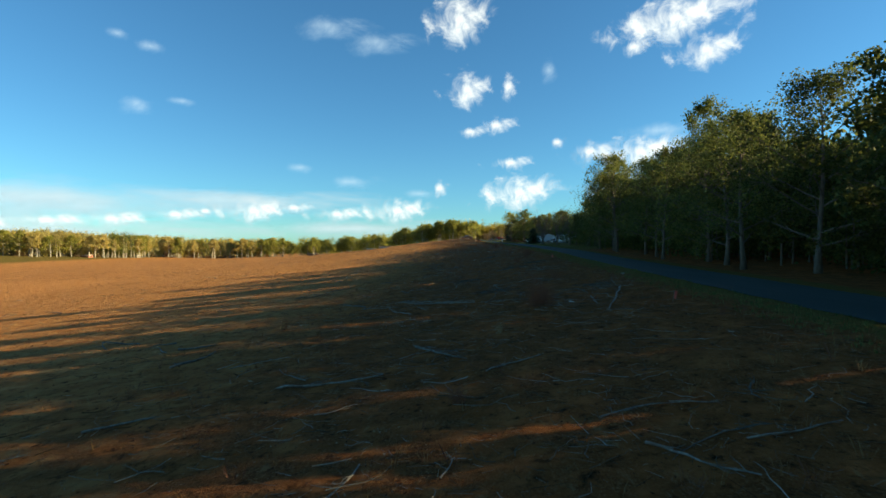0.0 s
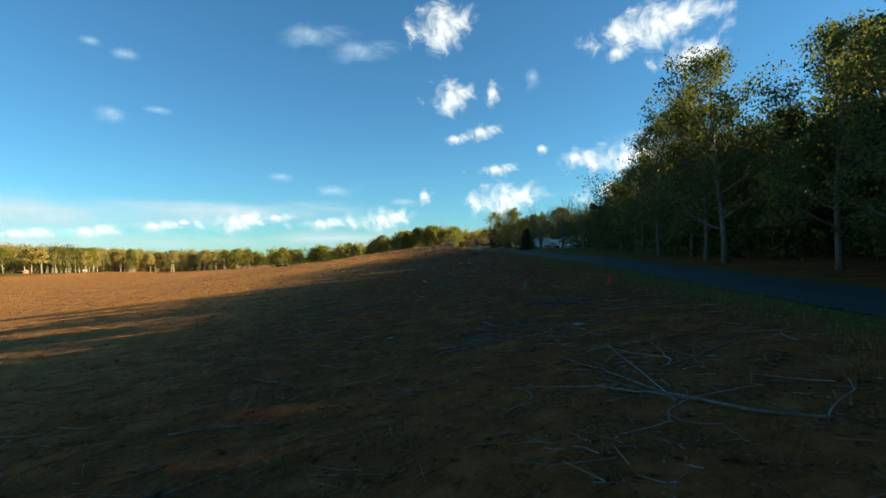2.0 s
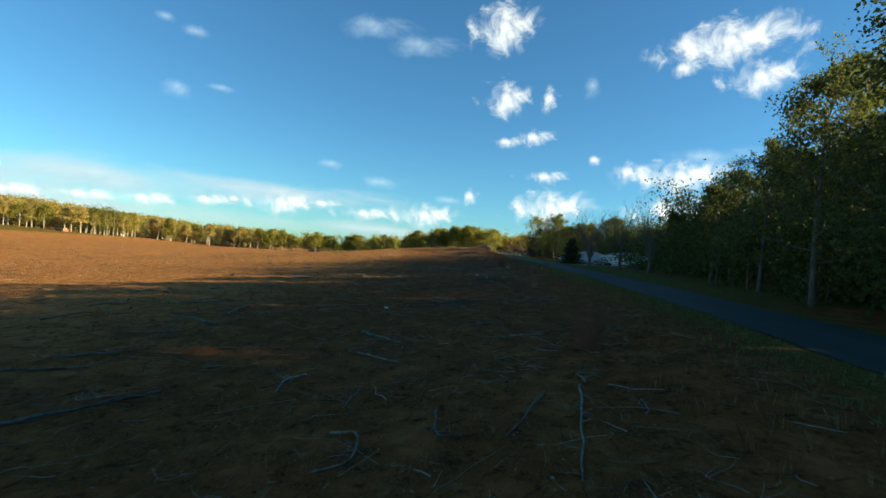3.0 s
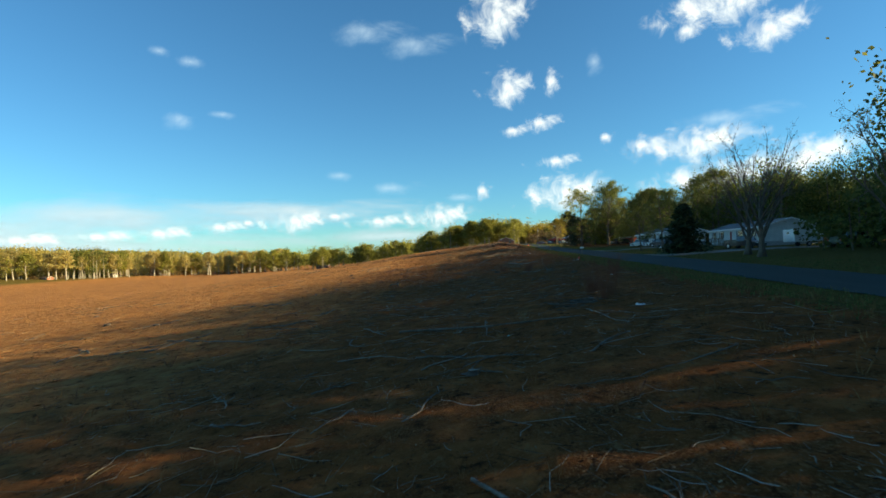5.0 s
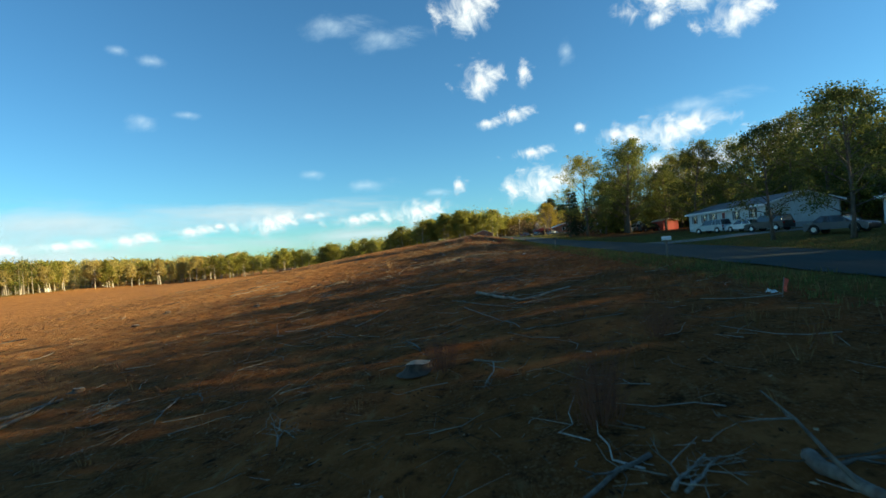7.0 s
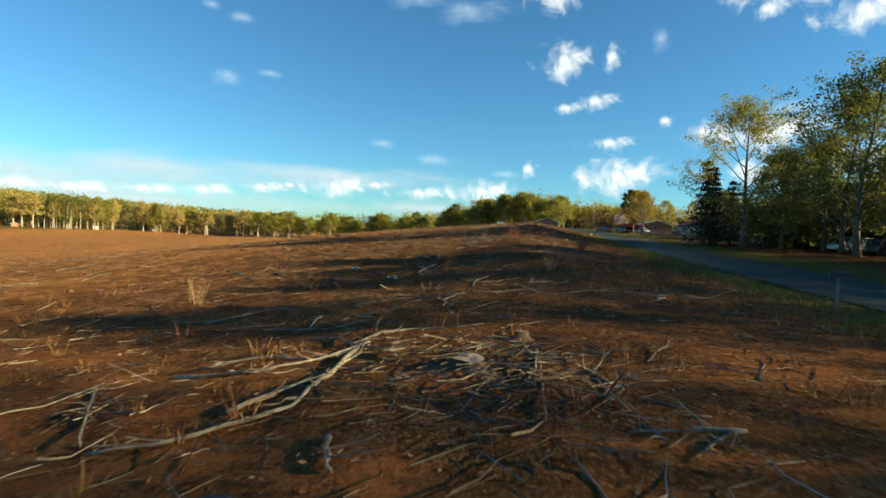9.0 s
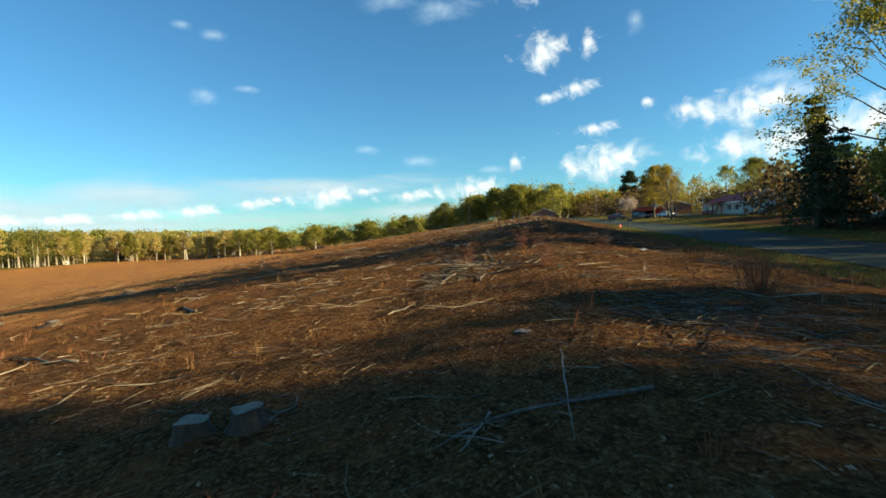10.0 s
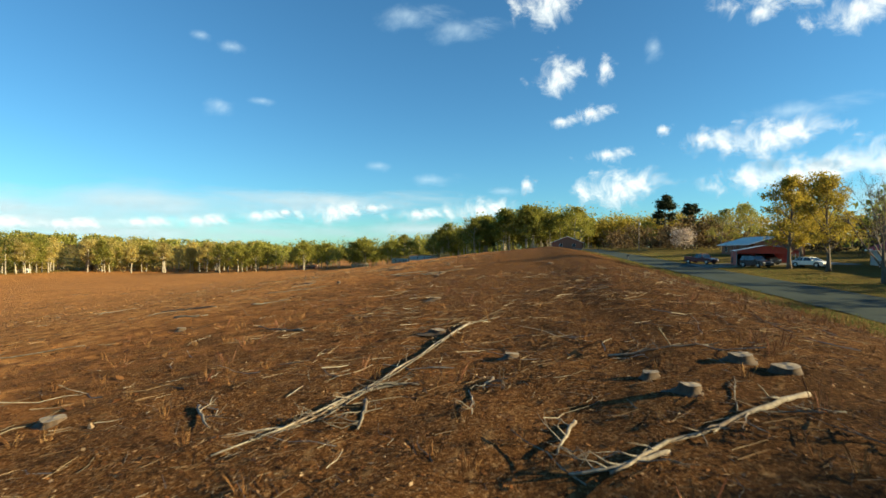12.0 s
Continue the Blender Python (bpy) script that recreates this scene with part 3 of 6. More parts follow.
LINE = [(-746, 520), (-712, 540), (-508, 611), (-444, 675), (-424, 777), (-364, 828), (-280, 862)]
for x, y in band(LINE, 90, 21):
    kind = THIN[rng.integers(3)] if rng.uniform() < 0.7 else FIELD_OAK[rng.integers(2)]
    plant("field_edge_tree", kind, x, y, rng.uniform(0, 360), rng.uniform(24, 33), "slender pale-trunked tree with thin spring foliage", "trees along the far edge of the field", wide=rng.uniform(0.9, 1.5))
# no haze in the air here; the pale leaf colours carry it
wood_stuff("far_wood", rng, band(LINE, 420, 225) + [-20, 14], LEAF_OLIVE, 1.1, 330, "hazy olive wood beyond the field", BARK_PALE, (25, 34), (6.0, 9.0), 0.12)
wood_stuff("field_brush", rng, band(LINE, 70, 26) + [-8, 6], LEAF_BROWN, 0.9, 90, "low brown brush at the foot of the far wood", BARK_PALE, (4, 8), (3.0, 4.8), 0.1)
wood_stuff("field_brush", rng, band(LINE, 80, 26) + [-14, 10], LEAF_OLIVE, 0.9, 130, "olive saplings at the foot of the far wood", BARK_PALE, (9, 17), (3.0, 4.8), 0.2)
wood_stuff("field_grove", rng, band([(-430, 690), (-415, 745)], 16, 22) - [12, 8], LEAF_DEEP, 0.8, 420, "darker green grove standing out of the far wood", BARK_PALE, (29, 37), (5.0, 7.5), 0.2)
LINE2 = [(-277.5, 810), (-180, 849), (-90, 849), (-37.5, 757.5), (12, 705), (45, 705)]
for x, y in band(LINE2, 52, 27) - [0, 36]:
    plant("field_edge_tree", FIELD_OAK[rng.integers(2)], x, y, rng.uniform(0, 360), rng.uniform(21, 30), "rounded yellow-green tree at the end of the field", "trees along the far edge of the field", wide=rng.uniform(1.1, 1.4))
wood_stuff("hill_wood", rng, band(LINE2, 300, 165), LEAF_SPRING, 1.1, 330, "sunlit yellow-green wood on the rise", BARK_PALE, (22, 31), (5.4, 8.0))
wood_stuff("end_wood", rng, band([(15, 780), (60, 750), (120, 720), (210, 660)], 190, 90), LEAF_GOLD, 1.0, 270, "golden spring wood where the road ends", BARK, (19, 27), (4.5, 7.0))
# added out of view, height chosen so that its shadow crosses the field
spots = [(max(88, 6 + 0.98 * (y - 162)) + rng.uniform(0, 30), y) for y in rng.uniform(172, 279, 100)]
wood_stuff("house_wood", rng, spots, LEAF_DEEP, 0.5, 700, "tall unseen wood added to shade the field", BARK, (30, 34), (5.2, 8.0), 0.10)
spots = [(rng.uniform(70, 104), y) for y in rng.uniform(262, 312, 90)]
wood_stuff("house_wood", rng, spots, LEAF_DEEP, 0.30, 1300, "dark wood behind the houses", BARK, (14, 17.5), (4.0, 6.5), 0.05)
spots = [(rng.uniform(62, 96), y) for y in rng.uniform(160, 226, 60)]
wood_stuff("house_wood", rng, spots, LEAF_DEEP, 0.38, 900, "dark wood beside the first yard", BARK, (18, 23), (5.0, 7.5), 0.05)
spots = [(rng.uniform(95, 168), y) for y in rng.uniform(312, 495, 130)]
wood_stuff("yard_wood", rng, spots, LEAF_DEEP, 1.2, 130, "lower dark wood behind the yards", BARK, (13, 18), (4.8, 7.5), 0.05)
RIDGE = [(-2250, 990), (-1350, 1200), (-750, 1350), (-225, 1440), (300, 1350), (630, 1200)]
wood_stuff("ridge_wood", rng, band(RIDGE, 650, 285), LEAF_SPRING, 3.8, 75, "distant wooded ridge on the horizon", BARK, (20, 30), (10, 15), 0.2)
# ---------------------------------------------------------------- paints for buildings and vehicles
def siding(name, low, high):
    """Lapped boards: a shadow line every 12 cm as relief."""
    m, n, l, b = shader(name)
    f = noise_node(n, l, 1.5, 5, 0.6)
    col = ramp_node(n, l, f, [(0.3, low), (0.7, high)])
    l.new(col, b.inputs["Base Color"])
    b.inputs["Roughness"].default_value = 0.6
    tc = n.new("ShaderNodeTexCoord")
    w = n.new("ShaderNodeTexWave")
    w.wave_type, w.bands_direction, w.wave_profile = "BANDS", "Z", "SAW"
    w.inputs["Scale"].default_value = 1.31
    l.new(tc.outputs["Object"], w.inputs["Vector"])
    bump_node(n, l, w.outputs["Fac"], 0.5, 0.02, b)
    return m


def shingle(name, low, high):
    return surface(name, low, high, 9, 0.9, bump=0.5, dist=0.02, grime=tuple(0.6 * c for c in low), grime_scale=0.5)


SIDING_WHITE = siding("white_siding", (0.46, 0.48, 0.46), (0.60, 0.61, 0.59))
SIDING_CREAM = siding("weathered_cream_siding", (0.40, 0.42, 0.39), (0.54, 0.55, 0.51))
SIDING_GREY = siding("grey_siding", (0.40, 0.43, 0.42), (0.52, 0.54, 0.52))
BRICK_RED = surface("red_brick", (0.20, 0.075, 0.045), (0.38, 0.16, 0.09), 6, 0.9, bump=0.5)
ROOF_GREY = shingle("grey_shingles", (0.10, 0.105, 0.11), (0.20, 0.205, 0.21))
ROOF_RED = surface("red_metal_roof", (0.30, 0.045, 0.04), (0.42, 0.075, 0.06), 1.2, 0.75, 0.0, bump=0.1, spec=0.2)
ROOF_GREEN = surface("pale_green_metal_roof", (0.30, 0.40, 0.38), (0.40, 0.50, 0.47), 1.2, 0.45, 0.3, bump=0.1)
ROOF_TAN = shingle("tan_shingles", (0.26, 0.15, 0.08), (0.40, 0.25, 0.14))
TRIM = surface("white_trim", (0.68, 0.68, 0.66), (0.80, 0.80, 0.78), 3, 0.5, bump=0.05)
SHUTTER = surface("dark_shutter", (0.02, 0.025, 0.025), (0.04, 0.045, 0.045), 5, 0.6, bump=0.1)
DARK_RED = surface("red_stained_wood", (0.20, 0.035, 0.025), (0.32, 0.06, 0.045), 4, 0.7, bump=0.2)
SKIRT = surface("grey_skirting", (0.25, 0.26, 0.26), (0.36, 0.37, 0.36), 3, 0.8, bump=0.2)
DECK = surface("brown_deck_boards", (0.10, 0.07, 0.05), (0.20, 0.15, 0.11), 5, 0.85, bump=0.3)
BARN_RED = surface("red_barn_metal", (0.42, 0.05, 0.035), (0.55, 0.08, 0.05), 2, 0.55, 0.1, bump=0.15)
PANE = glass("window_glass", (0.02, 0.03, 0.035))
ROOM = surface("dim_room", (0.03, 0.028, 0.025), (0.05, 0.045, 0.04), 2, 0.9, bump=0)
TYRE = surface("tyre_rubber", (0.014, 0.014, 0.014), (0.03, 0.03, 0.03), 12, 0.85, bump=0.3)
RIM = surface("alloy_rim", (0.35, 0.36, 0.37), (0.55, 0.56, 0.57), 4, 0.35, 0.8, bump=0)
STEEL = surface("galvanised_metal", (0.30, 0.31, 0.31), (0.45, 0.46, 0.46), 4, 0.5, 0.7, bump=0.1)
BLACK = surface("black_metal", (0.015, 0.015, 0.016), (0.03, 0.03, 0.03), 5, 0.5, bump=0.05)
LAMP_RED = glass("tail_lamp_red", (0.35, 0.02, 0.02), 0.2)
LAMP_CLEAR = glass("head_lamp_clear", (0.65, 0.67, 0.66), 0.15)
POST_WOOD = surface("grey_post", (0.16, 0.13, 0.10), (0.30, 0.25, 0.20), 5, 0.9, bump=0.4, stretch=(1, 1, 0.3))


def paint(name, c):
    return surface(name, tuple(0.9 * v for v in c), c, 2, 0.3, 0.15, bump=0, spec=0.6)


SILVER = paint("silver_paint", (0.42, 0.46, 0.47))
WHITE = paint("white_paint", (0.72, 0.73, 0.72))
INK = paint("black_paint", (0.018, 0.02, 0.024))
NAVY = paint("dark_blue_paint", (0.03, 0.045, 0.07))
MAROON = paint("maroon_paint", (0.12, 0.02, 0.03))
GREEN = paint("dark_green_paint", (0.03, 0.07, 0.06))


# ---------------------------------------------------------------- houses
def pierced(width, height, holes, thick):
    """A wall in x and z with rectangular openings cut right through it."""
    bm = bmesh.new()
    xs = sorted({0, width, *(h[0] for h in holes), *(h[1] for h in holes)})
    zs = sorted({0, height, *(h[2] for h in holes), *(h[3] for h in holes)})
    for a, b in zip(xs, xs[1:]):
        for c, d in zip(zs, zs[1:]):
            if not any(h[0] <= a and b <= h[1] and h[2] <= c and d <= h[3] for h in holes):
                box(bm, a, b, 0, thick, c, d)
    bmesh.ops.remove_doubles(bm, verts=bm.verts[:], dist=0.0005)
    return bm


def window_in(parent, x0, x1, z0, z1, turn, shutters):
    """A window in a wall: frame with a cross bar, pane, sill, and shutters where it has them."""
    w = part("window", boxes((x0 - 0.06, x1 + 0.06, -0.03, 0.06, z1, z1 + 0.08), (x0 - 0.06, x0, -0.03, 0.06, z0, z1), (x1, x1 + 0.06, -0.03, 0.06, z0, z1),
                             (x0, x1, 0.0, 0.05, (z0 + z1) / 2 - 0.02, (z0 + z1) / 2 + 0.02)), TRIM, parent, "white window frame")
    w.matrix_basis = turn
    part("pane", boxes((x0, x1, 0.055, 0.065, z0, z1)), PANE, w)
    part("window_sill", boxes((x0 - 0.1, x1 + 0.1, -0.08, 0.06, z0 - 0.06, z0)), TRIM, w)
    if shutters:
        for a, b in ((x0 - 0.40, x0 - 0.07), (x1 + 0.07, x1 + 0.40)):
            part("shutter", boxes((a, b, -0.05, -0.005, z0 - 0.03, z1 + 0.05), bevel=0.01), SHUTTER, w, "dark shutter")


def door_in(parent, x0, x1, z0, z1, turn, mat, label):
    d = part("door", boxes((x0, x1, 0.03, 0.08, z0, z1), bevel=0.01), mat, parent, label)
    d.matrix_basis = turn
    part("door_frame", boxes((x0 - 0.08, x0, -0.02, 0.1, z0, z1 + 0.08), (x1, x1 + 0.08, -0.02, 0.1, z0, z1 + 0.08), (x0, x1, -0.02, 0.1, z1, z1 + 0.08)), TRIM, d)
    part("door_handle", cyl(bmesh.new(), (x1 - 0.12, -0.03, z0 + 1.0), (x1 - 0.12, 0.03, z0 + 1.0), 0.03), STEEL, d)


def gable_house(name, x, y, length, depth, base, wall_h, ridge, wall_mat, roof_mat, front, side, label, turn=0.0, skirt_mat=None, eave=0.45, lift=0.0):
    """A house with its long front towards the road and a gable towards y = 0. front, side: openings (centre, width, sill, head, kind)."""
    ob = new(name)
    z = min(on_land(x, y), on_land(x + depth, y), on_land(x, y + length)) - 0.1 + lift
    ob.matrix_basis = pose(x, y, z, 0, 0, turn)
    top = base + wall_h
    part("foundation", boxes((0.05, depth - 0.05, 0.05, length - 0.05, -0.6, base)), skirt_mat or SKIRT, ob, "grey skirting round the foot")
    # axes of the four walls: outside is towards -y
    face = {"front": pose(0, length, base, 0, 0, -90), "side": pose(0, 0, base), "back": pose(depth, 0, base, 0, 0, 90), "end": pose(depth, length, base, 0, 0, 180)}
    span = {"front": length, "side": depth, "back": length, "end": depth}
    for k, holes in (("front", front), ("side", side), ("back", ()), ("end", ())):
        cut = [(c - w / 2, c + w / 2, a, b) for c, w, a, b, _ in holes]
        wl = part("wall", pierced(span[k], wall_h, cut, 0.16), wall_mat, ob)
        wl.matrix_basis = face[k]
        for (x0, x1, a, b), (_, _, _, _, what) in zip(cut, holes):
            if what == "door":
                door_in(ob, x0, x1, a, b, face[k], DARK_RED, "dark red front door")
            else:
                window_in(ob, x0, x1, a, b, face[k], what == "shuttered")
    for k, yy in (("gable", 0.0), ("gable", length - 0.16)):
        part(k, prism(bmesh.new(), [(0, top), (depth, top), (depth / 2, top + ridge)], yy, yy + 0.16), wall_mat, ob)
    part("room", boxes((0.3, depth - 0.3, 0.3, length - 0.3, base, base + 0.1), (depth / 2, depth / 2 + 0.1, 0.3, length - 0.3, base, top - 0.05)), ROOM, ob, "dim rooms inside")
    s = ridge / (depth / 2)
    for sign in (0, 1):
        out = [(-eave, top - eave * s + 0.02), (depth / 2, top + ridge + 0.02), (depth / 2, top + ridge + 0.16), (-eave, top - eave * s + 0.14)]
        if sign:
            out = [(depth - a, b) for a, b in out]
        part("roof", prism(bmesh.new(), out, -0.35, length + 0.35), roof_mat, ob)
        fas = [(-eave - 0.03, top - eave * s - 0.10), (-eave, top - eave * s - 0.10), (-eave, top - eave * s + 0.15), (-eave - 0.03, top - eave * s + 0.15)]
        if sign:
            fas = [(depth - a, b) for a, b in fas]
        part("fascia", prism(bmesh.new(), fas, -0.35, length + 0.35), TRIM, ob)
        rake = [(-eave, top - eave * s - 0.06), (depth / 2, top + ridge - 0.06), (depth / 2, top + ridge + 0.14), (-eave, top - eave * s + 0.13)]
        if sign:
            rake = [(depth - a, b) for a, b in rake]
        part("rake_board", prism(bmesh.new(), rake, -0.40, -0.355), TRIM, ob)
    return tagged(ob, label, "house")


def deck(parent, y0, y1, out, h, mat, rail_mat):
    """A raised deck before the front wall, on posts, with a railing."""
    d = part("deck", boxes((-out, -0.02, y0, y1, h - 0.12, h)), mat, parent)
    for y in np.arange(y0 + 0.1, y1, 1.6):
        part("deck_post", boxes((-out, -out + 0.1, y - 0.05, y + 0.05, -0.5, h + 0.95)), rail_mat, d)
    for y in np.arange(y0 + 0.2, y1 - 0.1, 0.22):
        part("baluster", boxes((-out + 0.03, -out + 0.07, y - 0.02, y + 0.02, h + 0.08, h + 0.9)), rail_mat, d)
    part("handrail", boxes((-out - 0.02, -out + 0.12, y0, y1, h + 0.92, h + 0.98)), rail_mat, d)


W = "window"
home = gable_house("mobile_home", 55.8, 240.6, 20.0, 8.2, 0.8, 2.4, 1.15, SIDING_WHITE, ROOF_GREY,
                   [(2.4, 1.0, 0.9, 2.0, "shuttered"), (5.6, 1.0, 0.9, 2.0, "shuttered"), (9.2, 0.95, 0.0, 2.0, "door"), (12.6, 1.8, 0.8, 2.0, "shuttered"), (17.0, 1.0, 0.9, 2.0, "shuttered")],
                   [], "white mobile home with dark shutters and grey roof")
deck(home, 8.5, 14.5, 2.4, 0.75, DECK, DECK)
gable_house("mobile_home", 51.0, 271.5, 21.5, 8.6, 0.8, 2.4, 1.2, SIDING_WHITE, ROOF_GREY,
            [(2.2, 1.0, 0.9, 2.0, "shuttered"), (5.4, 1.0, 0.9, 2.0, "shuttered"), (8.2, 1.4, 0.8, 2.0, "shuttered"), (11.2, 0.95, 0.0, 2.0, "door"), (14.6, 1.0, 0.9, 2.0, "shuttered"), (18.6, 1.0, 0.9, 2.0, "shuttered")],
            [], "long white mobile home with paired dark shutters", skirt_mat=SKIRT)
red = gable_house("ranch_house", 60.4, 404, 24, 9.5, 0.4, 2.6, 2.0, SIDING_CREAM, ROOF_RED,
                  [(2.6, 1.3, 0.2, 1.7, W), (6.4, 1.0, 0.0, 2.05, "door"), (9.4, 1.6, 0.6, 1.95, W), (12.0, 1.0, 0.0, 2.05, "door"), (16.6, 1.0, 0.8, 1.95, "shuttered"), (20.6, 1.0, 0.8, 1.95, "shuttered")],
                  [(2.6, 1.0, 0.9, 1.95, "shuttered"), (6.6, 0.8, 1.0, 1.8, W)], "white ranch house with red metal roof and porch")
deck(red, 9.4, 18.6, 2.2, 0.4, DARK_RED, DARK_RED)
for y in (9.7, 12.6, 15.4, 18.2):
    part("porch_column", boxes((-2.15, -2.0, y, y + 0.15, 0.4, 2.82)), TRIM, red)
part("porch_roof", prism(bmesh.new(), [(-2.6, 2.80), (0.2, 3.3), (0.2, 3.42), (-2.6, 2.92)], 9.0, 19.0), ROOF_RED, red)
gable_house("white_cottage", 66.0, 374, 9, 7.5, 0.3, 2.5, 1.3, SIDING_WHITE, ROOF_GREY, [(2.0, 1.3, 0.8, 2.0, W), (5.0, 0.95, 0.0, 2.0, "door")], [(2.6, 1.5, 0.8, 2.0, W)], "small white cottage with a low grey roof", eave=0.8)
gable_house("farm_house", 58.0, 462, 18, 10, 0.3, 2.6, 1.5, BRICK_RED, ROOF_GREEN, [(3, 1.2, 0.8, 2.0, W), (8, 1.0, 0.0, 2.05, "door"), (12, 1.2, 0.8, 2.0, W)], [(4.5, 1.4, 0.8, 2.0, W)], "low brick house with a pale green metal roof", eave=0.9)
gable_house("brick_house", 20.5, 560, 13, 12, 0.3, 2.6, 2.4, BRICK_RED, ROOF_TAN, [(2.5, 1.2, 0.8, 2.0, W), (6, 1.0, 0.0, 2.05, "door")], [(3.4, 1.2, 0.8, 2.0, W), (8.6, 1.2, 0.8, 2.0, W)], "tan-roofed brick house on the crest", lift=0.1)
gable_house("hidden_house", 62, 348, 12, 8, 0.3, 2.5, 1.4, SIDING_GREY, ROOF_GREY, [(3, 1.2, 0.8, 2.0, W), (7, 1.0, 0.0, 2.05, "door")], [(3.5, 1.3, 0.8, 2.0, W)], "grey house half hidden by trees")

# far houses beyond the field
for x, y, ln, dp, wm, rm, t, lab in (
        (-459, 667, 19, 6, BRICK_RED, ROOF_TAN, 62, "white and red trailer home at the far wood"),
        (-439, 738, 12, 5, SIDING_GREY, ROOF_GREY, 66, "pale trailer between the far trees"),
        (-424, 801, 18, 6, SIDING_GREY, ROOF_GREY, 66, "grey trailer home between the far trees"),
        (-207, 840, 16, 10, BRICK_RED, ROOF_TAN, 80, "far brick house with tan roof"),
        (-156, 849, 14, 9, SIDING_GREY, ROOF_TAN, 80, "far grey house with tan roof"),
        (-108, 834, 16, 9, SIDING_GREY, ROOF_GREEN, 85, "far house with blue-green roof"),
        (-75, 817.5, 27, 9, SIDING_CREAM, ROOF_TAN, 85, "long low far house with tan roof")):
    gable_house("far_house", x, y, ln, dp, 0.3, 2.6, 1.4, wm, rm, [(ln * 0.3, 1.2, 0.8, 2.0, W), (ln * 0.55, 1.0, 0.0, 2.0, "door"), (ln * 0.8, 1.2, 0.8, 2.0, W)], [(dp / 2, 1.2, 0.8, 2.0, W)], lab, turn=t)


def shed(x, y, w, d, h, turn, label):
    """A small barn: ribbed red walls, a low metal roof, double doors."""
    ob = new("garden_shed")
    ob.matrix_basis = pose(x, y, on_land(x, y) - 0.05, 0, 0, turn)
    part("wall", prism(bmesh.new(), [(-w / 2, 0), (w / 2, 0), (w / 2, h), (0, h + 0.5), (-w / 2, h)], 0, d), BARN_RED, ob)
    for k in np.arange(-w / 2 + 0.15, w / 2, 0.3):
        part("batten", boxes((k - 0.02, k + 0.02, -0.03, 0.0, 0.05, h - 0.05)), BARN_RED, ob)
    for s in (-1, 1):
        part("roof", prism(bmesh.new(), [(0, h + 0.52), (s * (w / 2 + 0.15), h + 0.0), (s * (w / 2 + 0.15), h + 0.07), (0, h + 0.6)], -0.15, d + 0.15), STEEL, ob, "pale metal roof")
        part("door", boxes((min(0, s * 0.75) + 0.02, max(0, s * 0.75) - 0.02, -0.06, -0.032, 0.05, 1.9), bevel=0.01), BARN_RED, ob)
    return tagged(ob, label, "shed")


shed(59.5, 322.5, 3.6, 4.4, 2.0, 12, "small red metal shed with a pale roof")


def carport(x, y, turn):
    """An open-ended metal carport with a red gable and side."""
    ob = new("carport")
    ob.matrix_basis = pose(x, y, on_land(x, y) - 0.05, 0, 0, turn)
    w, d, h = 8.2, 8.0, 2.3
    for px in (-w / 2, w / 2):
        for py in (0.05, d / 3, 2 * d / 3, d - 0.05):
            part("post", boxes((px - 0.05, px + 0.05, py - 0.05, py + 0.05, 0, h)), STEEL, ob)
    part("gable", prism(bmesh.new(), [(-w / 2, h - 0.35), (w / 2, h - 0.35), (w / 2, h), (0, h + 0.85), (-w / 2, h)], 0, 0.06), BARN_RED, ob)
    part("side_panel", boxes((-w / 2 - 0.03, -w / 2 + 0.03, 0.1, d - 0.1, 0.1, h)), BARN_RED, ob)
    part("back_panel", prism(bmesh.new(), [(-w / 2, 0.1), (w / 2, 0.1), (w / 2, h), (0, h + 0.85), (-w / 2, h)], d - 0.06, d), BARN_RED, ob)
    for s in (-1, 1):
        part("roof", prism(bmesh.new(), [(0, h + 0.87), (s * (w / 2 + 0.25), h - 0.02), (s * (w / 2 + 0.25), h + 0.05), (0, h + 0.95)], -0.3, d + 0.3), STEEL if s < 0 else BARN_RED, ob)
    return tagged(ob, "red metal carport sheltering parked cars", "carport")


carport(47.6, 430.0, -14)

# ---------------------------------------------------------------- vehicles
FORM = {  # length, width, belt, height, ground clearance, cabin (rear base, rear top, front top, front base), bed start
    "sedan": (4.75, 1.80, 0.92, 1.44, 0.22, (-1.75, -1.05, 0.35, 1.15)),
    "suv": (4.70, 1.86, 1.05, 1.74, 0.26, (-2.20, -1.95, 0.35, 1.05)),
    "van": (5.00, 1.92, 1.02, 1.76, 0.24, (-2.38, -2.15, 0.75, 1.60)),
    "pickup": (5.70, 1.95, 1.10, 1.82, 0.32, (-0.55, -0.40, 0.75, 1.30)),
}


